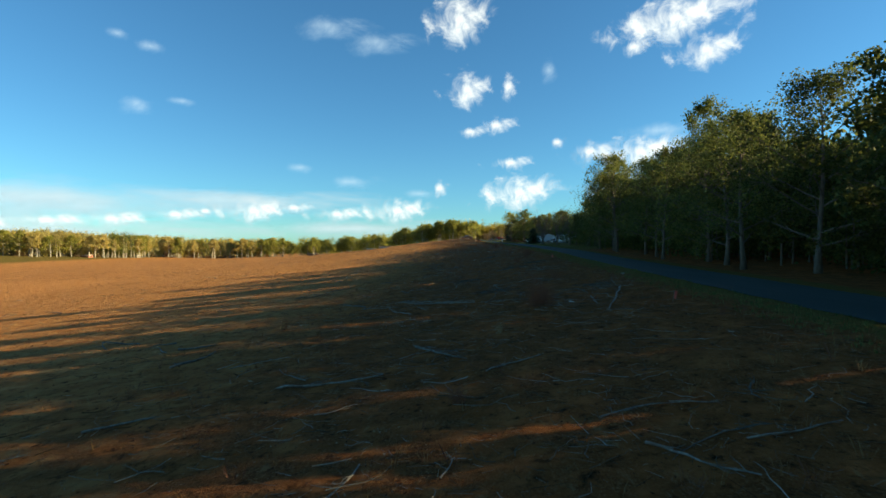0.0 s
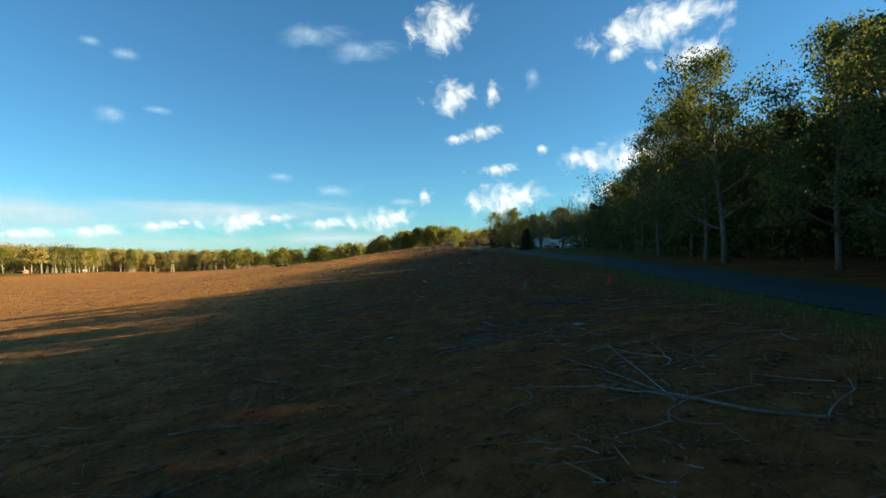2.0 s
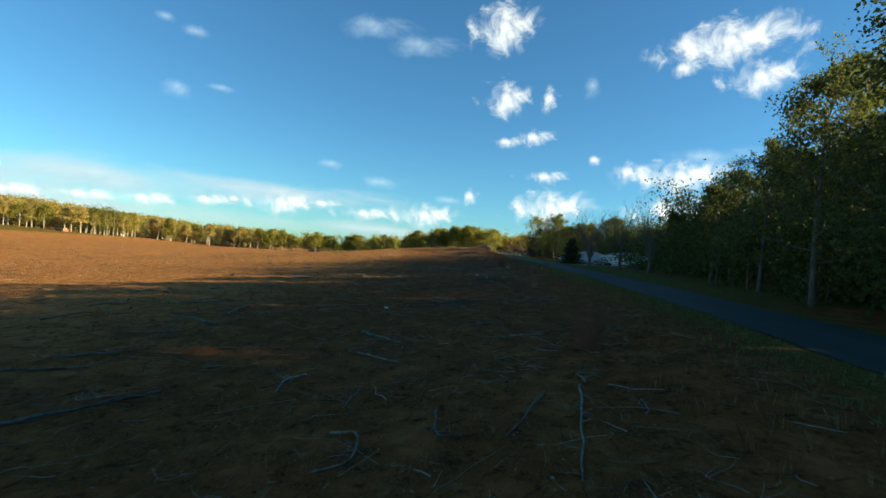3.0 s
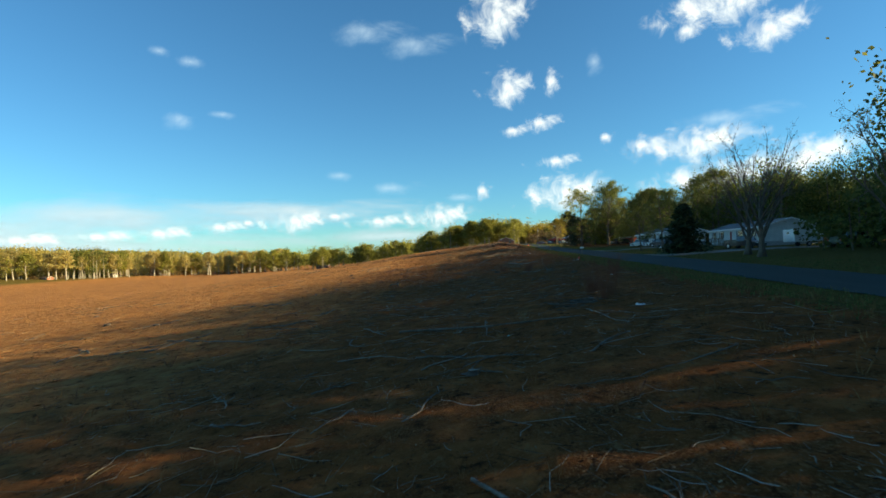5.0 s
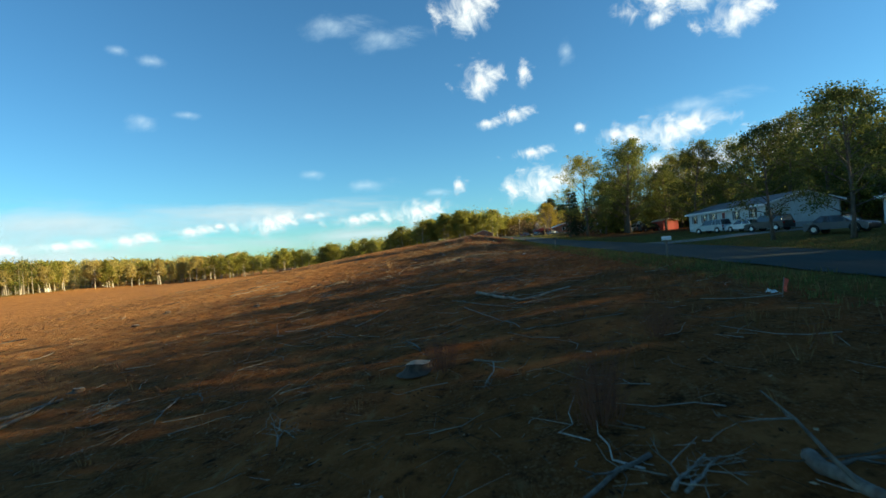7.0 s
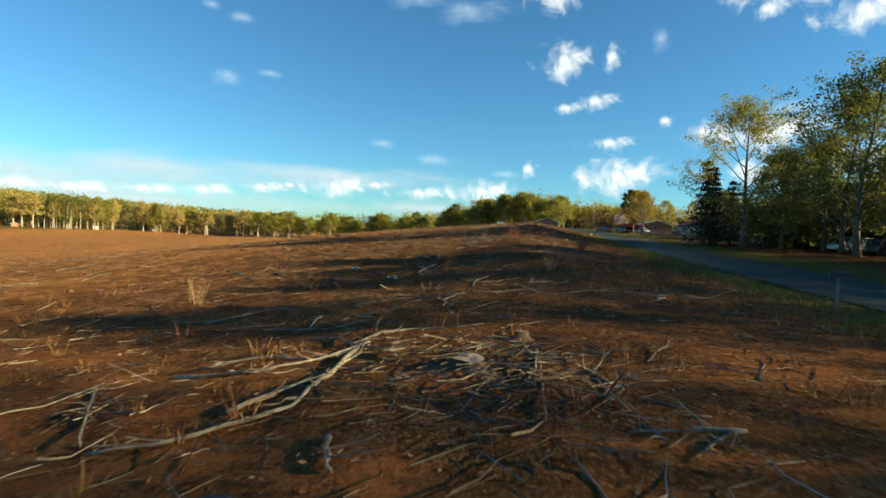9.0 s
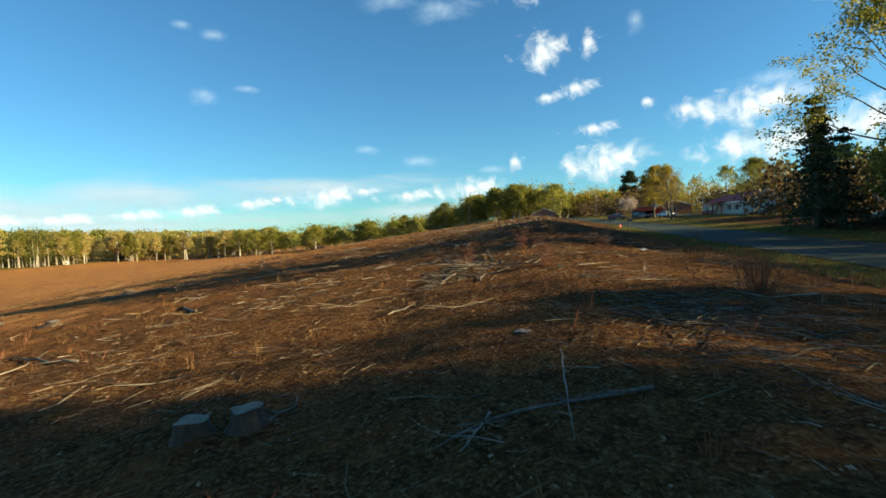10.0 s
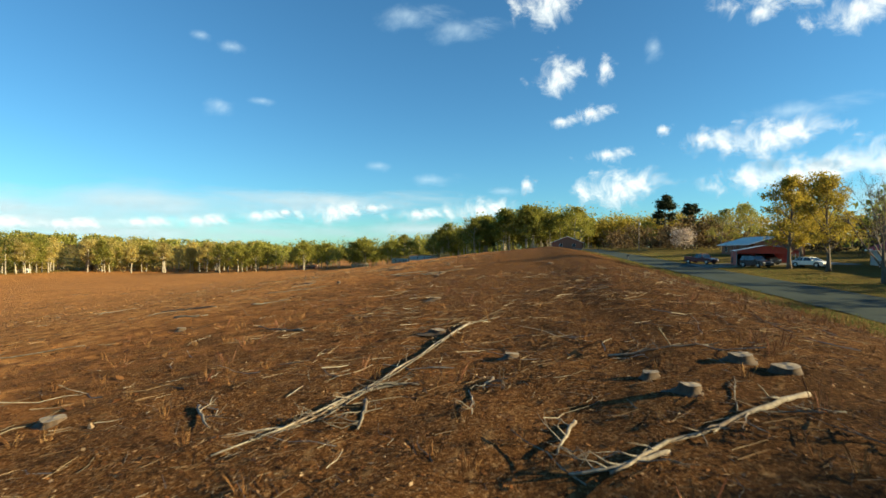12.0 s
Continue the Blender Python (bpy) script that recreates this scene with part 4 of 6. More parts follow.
def vehicle(form, mat, x, y, turn, label):
    ln, w, belt, h, clr, (rb, rt, ft, fb) = FORM[form]
    ob = new(form if form != "suv" else "sport_utility_car")
    ob.matrix_basis = pose(x, y, on_land(x, y) + 0.0, 0, 0, turn)
    a, b, r = -ln / 2, ln / 2, 0.36 if form != "pickup" else 0.40
    wheels = (a + 0.85, b - 0.95)
    low = [(a, clr + 0.12), (a + 0.12, clr)]
    for c in wheels:
        for k in range(7):
            t = math.pi - math.pi * k / 6
            low.append((c + (r + 0.07) * math.cos(t), max(clr, r + (r + 0.07) * math.sin(t))))
    low += [(b - 0.15, clr), (b, clr + 0.15), (b - 0.02, belt * 0.72), (b - 0.25, belt * 0.86), (fb, belt), (rb, belt), (a + 0.06, belt * 0.97), (a, belt * 0.7)]
    bm = prism(bmesh.new(), low, -w / 2, w / 2)
    part("body", bm, mat, ob)
    if form == "pickup":
        part("bed", boxes((a + 0.1, rb - 0.08, -w / 2 + 0.1, w / 2 - 0.1, belt - 0.02, belt + 0.012)), BLACK, ob, "dark cargo bed")
        for s in (-1, 1):
            part("bed_side", boxes((a + 0.02, rb, s * (w / 2 - 0.05) - 0.05, s * (w / 2 - 0.05) + 0.05, belt - 0.05, belt + 0.18), bevel=0.02), mat, ob)
        part("tailgate", boxes((a, a + 0.08, -w / 2 + 0.08, w / 2 - 0.08, belt - 0.35, belt + 0.18), bevel=0.02), mat, ob)
    g = 0.16
    lo = [Vector(p) for p in ((rb, -w / 2 + 0.04, belt), (fb, -w / 2 + 0.04, belt), (fb, w / 2 - 0.04, belt), (rb, w / 2 - 0.04, belt))]
    hi = [Vector(p) for p in ((rt, -w / 2 + g, h - 0.06), (ft, -w / 2 + g, h - 0.06), (ft, w / 2 - g, h - 0.06), (rt, w / 2 - g, h - 0.06))]
    for i, nm in enumerate(("side_window", "windshield", "side_window", "rear_window")):
        k = (i + 1) % 4
        quad = [lo[i], lo[k], hi[k], hi[i]]
        inward = (quad[1] - quad[0]).cross(quad[3] - quad[0]).normalized() * -0.02
        bm = bmesh.new()
        a0 = [bm.verts.new(p) for p in quad]
        b0 = [bm.verts.new(p + inward) for p in quad]
        bm.faces.new(a0)
        bm.faces.new(b0[::-1])
        for m in range(4):
            bm.faces.new((a0[m], b0[m], b0[(m + 1) % 4], a0[(m + 1) % 4]))
        bmesh.ops.recalc_face_normals(bm, faces=bm.faces[:])
        part(nm, bm, PANE, ob, "dark tinted glass")
    part("cabin", boxes((max(rb, rt) + 0.12, min(fb, ft) - 0.12, -w / 2 + g + 0.08, w / 2 - g - 0.08, belt, belt + 0.3), bevel=0.03), BLACK, ob, "dark seats inside")
    part("roof_panel", boxes((rt - 0.03, ft + 0.03, -w / 2 + g - 0.03, w / 2 - g + 0.03, h - 0.065, h), bevel=0.025), mat, ob)
    spots = [(rb, rt), (fb, ft), (0.5 * (rb + fb) - 0.1, 0.5 * (rt + ft) - 0.1)]
    if form in ("suv", "van"):
        spots.append((rb + 0.9, rt + 0.75))
    for p, q in spots:
        for s in (-1, 1):
            part("pillar", cyl(bmesh.new(), (p, s * (w / 2 - 0.04), belt - 0.02), (q, s * (w / 2 - g), h - 0.04), 0.045, 0.04, 6), mat, ob)
    for c in wheels:
        for s in (-1, 1):
            tyre = part("tyre", cyl(bmesh.new(), (c, s * (w / 2 - 0.22), r), (c, s * (w / 2 + 0.0), r), r, r, 18), TYRE, ob)
            part("rim", cyl(bmesh.new(), (c, s * (w / 2 - 0.05), r), (c, s * (w / 2 + 0.012), r), r * 0.62, r * 0.55, 12), RIM, tyre)
    for s in (-1, 1):
        part("headlight", boxes((b - 0.20, b - 0.005, s * (w / 2 - 0.28) - 0.2, s * (w / 2 - 0.28) + 0.2, belt * 0.66, belt * 0.78), bevel=0.02), LAMP_CLEAR, ob)
        part("tail_light", boxes((a - 0.012, a + 0.06, s * (w / 2 - 0.16) - 0.12, s * (w / 2 - 0.16) + 0.12, belt * 0.7, belt * 0.92), bevel=0.01), LAMP_RED, ob)
        part("mirror", boxes((fb - 0.35, fb - 0.15, s * (w / 2 + 0.08) - 0.09, s * (w / 2 + 0.08) + 0.09, belt + 0.02, belt + 0.16), bevel=0.02), mat, ob)
    for p in (a - 0.05, b - 0.06):
        part("bumper", boxes((p, p + 0.11, -w / 2 + 0.05, w / 2 - 0.05, clr + 0.1, clr + 0.32), bevel=0.03), BLACK if form != "van" else mat, ob)
    return tagged(ob, label, "car" if form in ("sedan", "suv") else form, "parked vehicles")


vehicle("suv", SILVER, 47.4, 277.5, 112, "silver sport utility car on the drive")
vehicle("sedan", WHITE, 49.2, 273.0, 105, "white sedan behind a silver car")
vehicle("suv", INK, 48.6, 267.0, 112, "black sport utility car before the mobile home")
vehicle("sedan", NAVY, 45.4, 251.5, -62, "dark sedan parked on the lawn")
vehicle("pickup", INK, 49.6, 233.5, -70, "black pickup truck before the white home")
vehicle("pickup", GREEN, 57.0, 222.5, 20, "dark green pickup beside a trailer")
vehicle("van", SILVER, 55.3, 331.0, 200, "silver-white minivan under the oaks")
vehicle("van", INK, 55.6, 324.0, 12, "dark minivan beside the red shed")
vehicle("sedan", SILVER, 53.0, 347.0, 160, "silver sedan under the trees")
vehicle("pickup", MAROON, 41.5, 441.0, -60, "dark maroon pickup beside the carport")
vehicle("suv", GREEN, 46.0, 434.0, -80, "dark green car under the carport roof")
vehicle("suv", NAVY, 49.0, 433.5, -84, "dark blue car under the carport roof")
vehicle("suv", INK, 45.2, 428.0, -70, "black sport utility car in front of the carport")
vehicle("sedan", WHITE, 50.6, 424.0, -60, "white sedan beside yellow-leaved trees")


def box_trailer(x, y, turn):
    ob = new("box_trailer")
    ob.matrix_basis = pose(x, y, on_land(x, y), 0, 0, turn)
    part("box", boxes((-2.2, 2.2, -1.05, 1.05, 0.65, 2.35), bevel=0.04), WHITE, ob)
    part("door", boxes((-2.24, -2.205, -0.9, 0.9, 0.75, 2.25), bevel=0.01), WHITE, ob)
    part("tongue", boxes((2.2, 3.3, -0.06, 0.06, 0.5, 0.6)), BLACK, ob)
    for s in (-1, 1):
        t = part("tyre", cyl(bmesh.new(), (0, s * 0.88, 0.34), (0, s * 1.06, 0.34), 0.34, 0.34, 16), TYRE, ob)
        part("rim", cyl(bmesh.new(), (0, s * 1.0, 0.34), (0, s * 1.075, 0.34), 0.2, 0.18, 10), RIM, t)
    part("jack", boxes((3.0, 3.08, -0.04, 0.04, 0.0, 0.6)), STEEL, ob)
    return tagged(ob, "white box trailer beside the mobile home", "trailer")


box_trailer(56.5, 231.5, 12)


# ---------------------------------------------------------------- roadside things
def mailbox(x, y, turn, mat, label):
    ob = new("mailbox")
    ob.matrix_basis = pose(x, y, on_land(x, y), 0, 0, turn) 
    part("post", boxes((-0.05, 0.05, -0.05, 0.05, -0.2, 1.0), bevel=0.008), POST_WOOD, ob)
    out = [(-0.09, 0), (0.09, 0), (0.09, 0.12)] + [(0.09 * math.cos(t), 0.12 + 0.09 * math.sin(t)) for t in np.linspace(0.3, 2.84, 7)] + [(-0.09, 0.12)]
    bx = part("box", prism(bmesh.new(), [(a * 1.15, 1.0 + b * 1.15) for a, b in out], -0.26, 0.26), mat, ob)
    part("door", prism(bmesh.new(), [(a * 1.2, 0.998 + b * 1.17) for a, b in out], -0.275, -0.262), mat, bx)
    part("flag", boxes((0.108, 0.116, -0.05, 0.07, 1.10, 1.14), (0.108, 0.116, 0.03, 0.07, 1.14, 1.24)), LAMP_RED, bx, "red flag")
    return tagged(ob, label, "mailbox", "mailboxes along the road")


mailbox(27.5, 281.0, 65, BLACK, "black metal mailbox on a post at the road")
mailbox(28.0, 242.0, 80, WHITE, "white metal mailbox on a post at the road")
mailbox(29.7, 362.9, 75, BLACK, "dark mailbox on a weathered post by tall grass")
mailbox(30.6, 449.0, 75, BLACK, "dark mailbox at the verge near the crest")
mailbox(31.2, 500.0, 75, BLACK, "small dark mailbox beyond the crest")


def utility_pole(x, y, h):
    ob = new("utility_pole")
    ob.matrix_basis = pose(x, y, on_land(x, y))
    part("pole", cyl(bmesh.new(), (0, 0, -0.5), (0, 0, h), 0.15, 0.10, 12), POST_WOOD, ob)
    part("crossarm", boxes((-0.9, 0.9, -0.05, 0.05, h - 0.7, h - 0.58)), POST_WOOD, ob)
    for k in (-0.8, 0.0, 0.8):
        part("insulator", cyl(bmesh.new(), (k, 0, h - 0.58), (k, 0, h - 0.42), 0.04, 0.03, 8), STEEL, ob)
    part("transformer", cyl(bmesh.new(), (0.28, 0, h - 1.9), (0.28, 0, h - 1.1), 0.2, 0.2, 12), STEEL, ob)
    return tagged(ob, "grey wooden utility pole beside the road", "utility pole")


utility_pole(47.5, 525.0, 10.5)

FLAG_PINK = surface("pink_flagging", (0.68, 0.09, 0.06), (0.85, 0.18, 0.12), 8, 0.8, bump=0)
LITTER = surface("white_litter", (0.55, 0.60, 0.58), (0.75, 0.78, 0.76), 8, 0.7, bump=0.2)
LITTER_BLUE = surface("teal_litter", (0.10, 0.40, 0.38), (0.20, 0.55, 0.50), 8, 0.6, bump=0.2)


def survey_flag(x, y, size=1.0, label="pink survey flag on a wooden stake"):
    ob = new("survey_stake")
    ob.matrix_basis = pose(x, y, on_land(x, y), 4, 6, 30) @ Matrix.Scale(size, 4)
    part("stake", boxes((-0.014, 0.014, -0.008, 0.008, -0.1, 0.62)), POST_WOOD, ob)
    s = Shape()
    s.v.append(np.array([(0.02, 0, 0.62), (0.34, 0.03, 0.56), (0.30, 0.06, 0.30), (0.03, 0.0, 0.38), (0.18, -0.02, 0.16), (0.02, 0.02, 0.2)]))
    s.f += [(0, 1, 2, 3), (3, 2, 4, 5)]
    me = s.mesh("ribbon", FLAG_PINK)
    part("ribbon", me, None, ob, "pink plastic ribbon")
    return tagged(ob, label, "survey stake", "survey stakes")


for x, y in ((14.2, 31.8), (20.1, 95.5), (24.0, 168.1), (24.2, 223.6), (28.5, 364.1)):
    survey_flag(x, y, 0.9 if y > 150 else 1.2)


def crumpled(x, y, size, mat, label, seed):
    """A crumpled sheet of paper or plastic."""
    r = np.random.default_rng(seed)
    n = 5
    g = np.linspace(-0.5, 0.5, n) * size
    v = [(a + r.normal(0, 0.08 * size), b * 0.7 + r.normal(0, 0.08 * size), 0.03 + abs(r.normal(0, 0.16 * size))) for a in g for b in g]
    f = [(i * n + j, i * n + j + 1, (i + 1) * n + j + 1, (i + 1) * n + j) for i in range(n - 1) for j in range(n - 1)]
    ob = new("litter", mesh_of("litter", v, f, mat))
    md = ob.modifiers.new("thick", "SOLIDIFY")
    md.thickness = 0.006
    ob.matrix_basis = pose(x, y, on_land(x, y), 0, 0, seed * 40)
    return tagged(ob, label, "litter", "litter on the field")


for i, (x, y, s, m) in enumerate(((21.15, 263.10, 0.36, 0), (24.30, 224.25, 0.35, 0), (9.45, 37.80, 0.31, 0), (14.40, 161.25, 0.42, 0), (20.10, 181.50, 0.42, 0), (13.50, 178.80, 0.17, 1), (20.70, 314.25, 0.28, 0), (10.35, 325.65, 0.28, 1),
                                  (16.35, 307.50, 0.17, 1), (15.60, 155.25, 0.31, 0), (22.50, 198.00, 0.42, 0), (7.80, 126.00, 0.35, 0), (18.90, 54.00, 0.35, 0))):
    crumpled(x, y, s, (LITTER, LITTER_BLUE)[m], ("scrap of crumpled white paper on the clay", "scrap of teal plastic on the clay")[m], i + 1)

# drives and yards
for nm, y0, y1, out, lab in (("driveway", 226.0, 232.0, 22, "pale gravel drive to the mobile home"),
                             ("driveway", 262.5, 268.0, 18, "pale gravel drive past parked cars"), ("driveway", 430.0, 440.0, 22, "pale drive to the carport")):
    v, f, n, c = [], [], 14, 4
    for i in range(n + 1):
        for k in range(c + 1):
            yy = y0 + (y1 - y0) * k / c + 0.25 * math.sin(i * 1.3 + k)
            wide = 1 + 0.5 * max(0, 1 - i / 2.5)
            yy = (y0 + y1) / 2 + (yy - (y0 + y1) / 2) * wide
            xx = road_x(yy) + ROAD_W - 0.15 + out * i / n
            v.append((xx, yy, on_land(xx, yy) + 0.02))
    f = [(i * (c + 1) + k, (i + 1) * (c + 1) + k, (i + 1) * (c + 1) + k + 1, i * (c + 1) + k + 1) for i in range(n) for k in range(c)]
    tagged(new(nm, mesh_of(nm, v, f, GRAVEL, True)), lab, "driveway", kind="structure")

# trees of the yards
YARD = "trees of the yards"
plant("bare_tree", VASE[0], 40.8, 211.5, 20, 14.5, "vase-shaped tree with bare limbs and tiny buds", YARD)
plant("bare_tree", VASE[1], 42.2, 217, 140, 12.3, "slim vase-shaped tree in bud", YARD)
plant("bare_tree", VASE[1], 43.5, 195.75, 250, 13.5, "bare-limbed tree with reddish buds", YARD)
plant("bare_tree", VASE[0], 45.75, 186, 80, 14.25, "bare-limbed tree at the edge of the wood", YARD)
plant("evergreen", CONE, 41, 233, 0, 7.0, "dense dark cone-shaped evergreen beside the drive", YARD, wide=1.45)
# spring-leaved trees of the shaded yard; the shade is in their dark leaf colour
plant("yard_tree", AIRY_SHADED[0], 40.3, 252, 30, 9.8, "small tree with thin spring leaves", YARD, wide=1.1)
plant("yard_tree", AIRY_SHADED[1], 41.8, 245.2, 200, 10.8, "leafy tree by a parked sedan", YARD, wide=1.05)
plant("oak", GOLD_OAK, 44.3, 334.7, 60, 19.3, "airy golden-green oak with heavy limbs", YARD, wide=1.2)
for x, y, h, k in ((50.5, 321.0, 20.0, 0), (51.3, 325.2, 18.0, 2), (57.0, 318.5, 14.0, 1), (54.0, 297.0, 15.0, 0), (60.0, 293.5, 14.5, 2), (57.5, 301.5, 13.0, 1), (52.5, 331.0, 14.0, 0), (51.0, 339.0, 13.0, 1), (48.5, 333.0, 12.5, 2), (62.0, 330.0, 13.0, 1), (63.0, 338.0, 14.0, 0), (57.0, 343.0, 12.0, 2), (68.0, 326.0, 13.0, 0), (60.0, 324.0, 13.0, 2)):
    plant("oak", OAK[k], x, y, 29 * y, h, "leafy oak of the dark grove beside the yard", YARD, wide=1.15)
for x, y, h, k in ((64.0, 276.0, 17.0, 0), (66.0, 282.5, 17.5, 1), (65.0, 289.0, 17.0, 2)):
    plant("oak", AIRY_SHADED[k % 2], x, y, 41 * y, h, "leafy oak behind the long pale home", YARD, wide=1.2)
plant("oak", OAK[1], 70.0, 318.0, 100, 11.0, "broad leafy oak behind the roadside trees", YARD, wide=1.15)
plant("oak", AIRY_SHADED[1], 66.0, 312.0, 190, 13.0, "broad leafy oak by the red shed", YARD, wide=1.2)
plant("oak", AIRY[0], 66, 333, 290, 17.25, "tall airy oak in the yard", YARD)
plant("oak", AIRY[1], 70.5, 339, 290, 18.45, "leafy oak in front of the hidden house", YARD, wide=1.15)
plant("oak", AIRY[0], 58.2, 347.25, 40, 16.2, "golden low-branched oak hiding a grey house", YARD, wide=1.3)
plant("cedar", CEDARS[0], 41.6, 340.5, 0, 12.0, "feathery dark cedar at the end of the trees", YARD)
plant("cedar", CEDARS[1], 43.6, 343.8, 130, 11.5, "feathery dark cedar at the end of the trees", YARD)
plant("cedar", CEDARS[2], 47.0, 346.0, 70, 9.5, "dark cedar beside the white cottage", YARD)
plant("golden_tree", GOLD[0], 47.3, 422.3, 0, 12.9, "yellow-leaved spring tree on the lawn", YARD)
plant("golden_tree", GOLD[1], 50.4, 425.7, 100, 11.4, "yellow-leaved spring tree on the lawn", YARD)
plant("golden_tree", GOLD[1], 48.7, 416, 220, 12.6, "yellow-leaved spring tree on the lawn", YARD)
plant("bare_tree", VASE[1], 45, 399.3, 10, 11.0, "tall bare tree among yellow-leaved ones", YARD, wide=0.75)
plant("pine", PINE, 88.2, 660, 0, 30, "tall dark pine behind the houses", YARD)
plant("pine", PINE, 90, 618, 90, 21.75, "dark pine with flat shelves of needles", YARD)
plant("blossom_tree", tree_parts(71, 5, 0.2, 3.0, 14, 2600, 0.20, BLOSSOM, BARK, puff=0.2), 61.5, 525, 0, 7.8, "small tree in pale blossom", YARD)
for x, y, s in ((76.5, 438, 14.0), (84, 450, 15.1), (90, 472.5, 16.2), (70.5, 517.5, 13.0), (82.5, 528, 15.1), (96, 510, 17.3), (57, 558, 10.8), (99, 427.5, 13.0), (105, 393, 11.9), (93, 372, 10.8), (105, 450, 14.0)):
    plant("back_tree", OAK_BACK[int(x) % 3] if int(x + y) % 2 else AIRY[int(x) % 2], x, y, 37 * x, s, "leafy tree behind the houses", YARD)
for x, y, s in ((57, 204, 12), (66, 210, 12), (54, 180, 15), (51, 168, 16.5), (63, 192, 15), (45, 174, 10.5), (46.5, 163.5, 13.5), (72, 228, 11.25), (81, 246, 15), (90, 258, 18), (90, 285, 13.5), (93, 298.5, 14.25), (93, 354, 16.5), (108, 337.5, 16.5), (99, 270, 18), (105, 360, 15)):
    plant("back_tree", OAK_BACK[int(x) % 3], x, y, 53 * y, s, "shady leafy tree behind the homes", YARD)
rng2 = np.random.default_rng(91)
wood_stuff("shrubs", rng2, [(rng2.uniform(49.5, 90), y) for y in rng2.uniform(156, 225, 60)], LEAF_DEEP, 0.38, 320, "shady shrubs between the wood and the homes", BARK, (3.75, 9), (2.4, 4.2), 0.05)
wood_stuff("thicket", rng2, [(rng2.uniform(61.5, 72), y) for y in rng2.uniform(336, 348, 24)] + [(rng2.uniform(50.25, 55.5), y) for y in rng2.uniform(334.5, 348, 12)], LEAF_DEEP, 0.54, 200, "dark thicket between the oaks", BARK, (4.5, 9), (2.4, 3.9), 0.05)
wood_stuff("hedge", rng2, [(rng2.uniform(54, 66), y) for y in rng2.uniform(366, 393, 12)] + [(rng2.uniform(78, 112.5), y) for y in rng2.uniform(382.5, 495, 50)], LEAF_BROWN, 0.47, 280, "brownish shrubs behind the ranch house", BARK, (4.5, 10.5), (3, 4.5), 0.05)
wood_stuff("far_shrubs", rng2, [(rng2.uniform(49.5, 90), y) for y in rng2.uniform(532.5, 630, 50)], LEAF_BROWN, 0.54, 260, "brownish shrubs beyond the pole", BARK, (4.5, 12), (3, 4.8), 0.05)

# ---------------------------------------------------------------- slash on the field
FALLEN_A = [
    (0.115, (7.48, 184.73), (12.76, 182.02), (16.98, 180.65)),
    (0.054, (17.73, 183.01), (17.99, 180.98), (18.22, 178.68), (18.51, 177.46)),
    (0.072, (12.40, 184.32), (12.54, 179.80)),
    (0.071, (4.55, 188.09), (6.79, 184.07)),
    (0.093, (-12.47, 193.46), (-2.72, 187.54), (-1.09, 188.50)),
    (0.033, (15.82, 178.05), (15.81, 177.31)),
    (0.078, (7.89, 190.03), (10.34, 189.59)),
    (0.093, (16.87, 354.05), (14.01, 352.03), (13.08, 351.23)),
    (0.083, (9.65, 363.97), (8.12, 356.05), (7.12, 353.60), (6.32, 352.48)),
    (0.054, (8.26, 356.02), (7.32, 354.12), (6.28, 353.44)),
    (0.074, (12.79, 353.42), (12.41, 352.11)),
    (0.087, (8.39, 355.01), (8.71, 353.53)),
    (0.086, (11.12, 356.35), (10.97, 355.61)),
    (0.069, (14.03, 357.65), (16.35, 357.59)),
]
FALLEN_B = [
    (0.081, (4.04, 355.35), (5.41, 353.77)),
    (0.071, (8.19, 356.04), (9.41, 356.20)),
    (0.055, (12.30, 309.61), (12.07, 308.08), (11.98, 307.36)),
    (0.028, (11.98, 307.36), (11.23, 307.85)),
    (0.053, (4.19, 311.25), (5.18, 312.09), (6.14, 312.79)),
    (0.078, (6.97, 315.98), (7.65, 317.69)),
    (0.035, (14.33, 309.85), (15.44, 309.07), (16.11, 309.01)),
    (0.074, (13.17, 315.64), (13.73, 311.95)),
    (0.055, (10.29, 315.19), (10.54, 316.83)),
    (0.027, (11.34, 307.03), (12.03, 307.10)),
    (0.075, (8.67, 82.46), (9.87, 83.06), (11.36, 83.46)),
    (0.093, (11.21, 89.11), (11.68, 86.44)),
    (0.054, (11.67, 86.44), (13.31, 85.13), (15.93, 84.27)),
    (0.033, (14.74, 82.15), (14.92, 81.04)),
]
FALLEN_C = [
    (0.048, (10.04, 85.30), (11.21, 83.05)),
    (0.138, (-0.64, 102.20), (2.25, 102.98), (4.26, 105.99)),
    (0.072, (11.06, 61.30), (11.43, 59.28), (11.60, 57.40), (12.74, 56.22)),
    (0.088, (10.84, 57.18), (11.72, 56.58)),
    (0.109, (6.03, 60.81), (6.01, 57.65), (5.93, 56.33)),
    (0.054, (6.31, 59.94), (8.66, 60.30), (11.06, 60.02)),
    (0.044, (7.15, 57.10), (7.82, 57.24), (8.69, 57.21), (9.96, 59.22)),
    (0.060, (4.17, 60.27), (4.49, 58.59)),
    (0.080, (-4.20, 64.06), (-2.71, 64.86)),
    (0.060, (1.65, 63.31), (2.06, 68.12)),
    (0.052, (14.96, 281.41), (14.94, 282.75), (15.29, 284.49), (15.39, 285.73), (15.91, 289.32)),
    (0.120, (11.47, 292.19), (11.25, 288.79), (11.86, 286.32)),
    (0.039, (16.97, 281.92), (17.71, 282.60), (18.42, 283.33)),
    (0.028, (17.90, 282.04), (18.33, 282.66), (18.74, 283.06)),
]
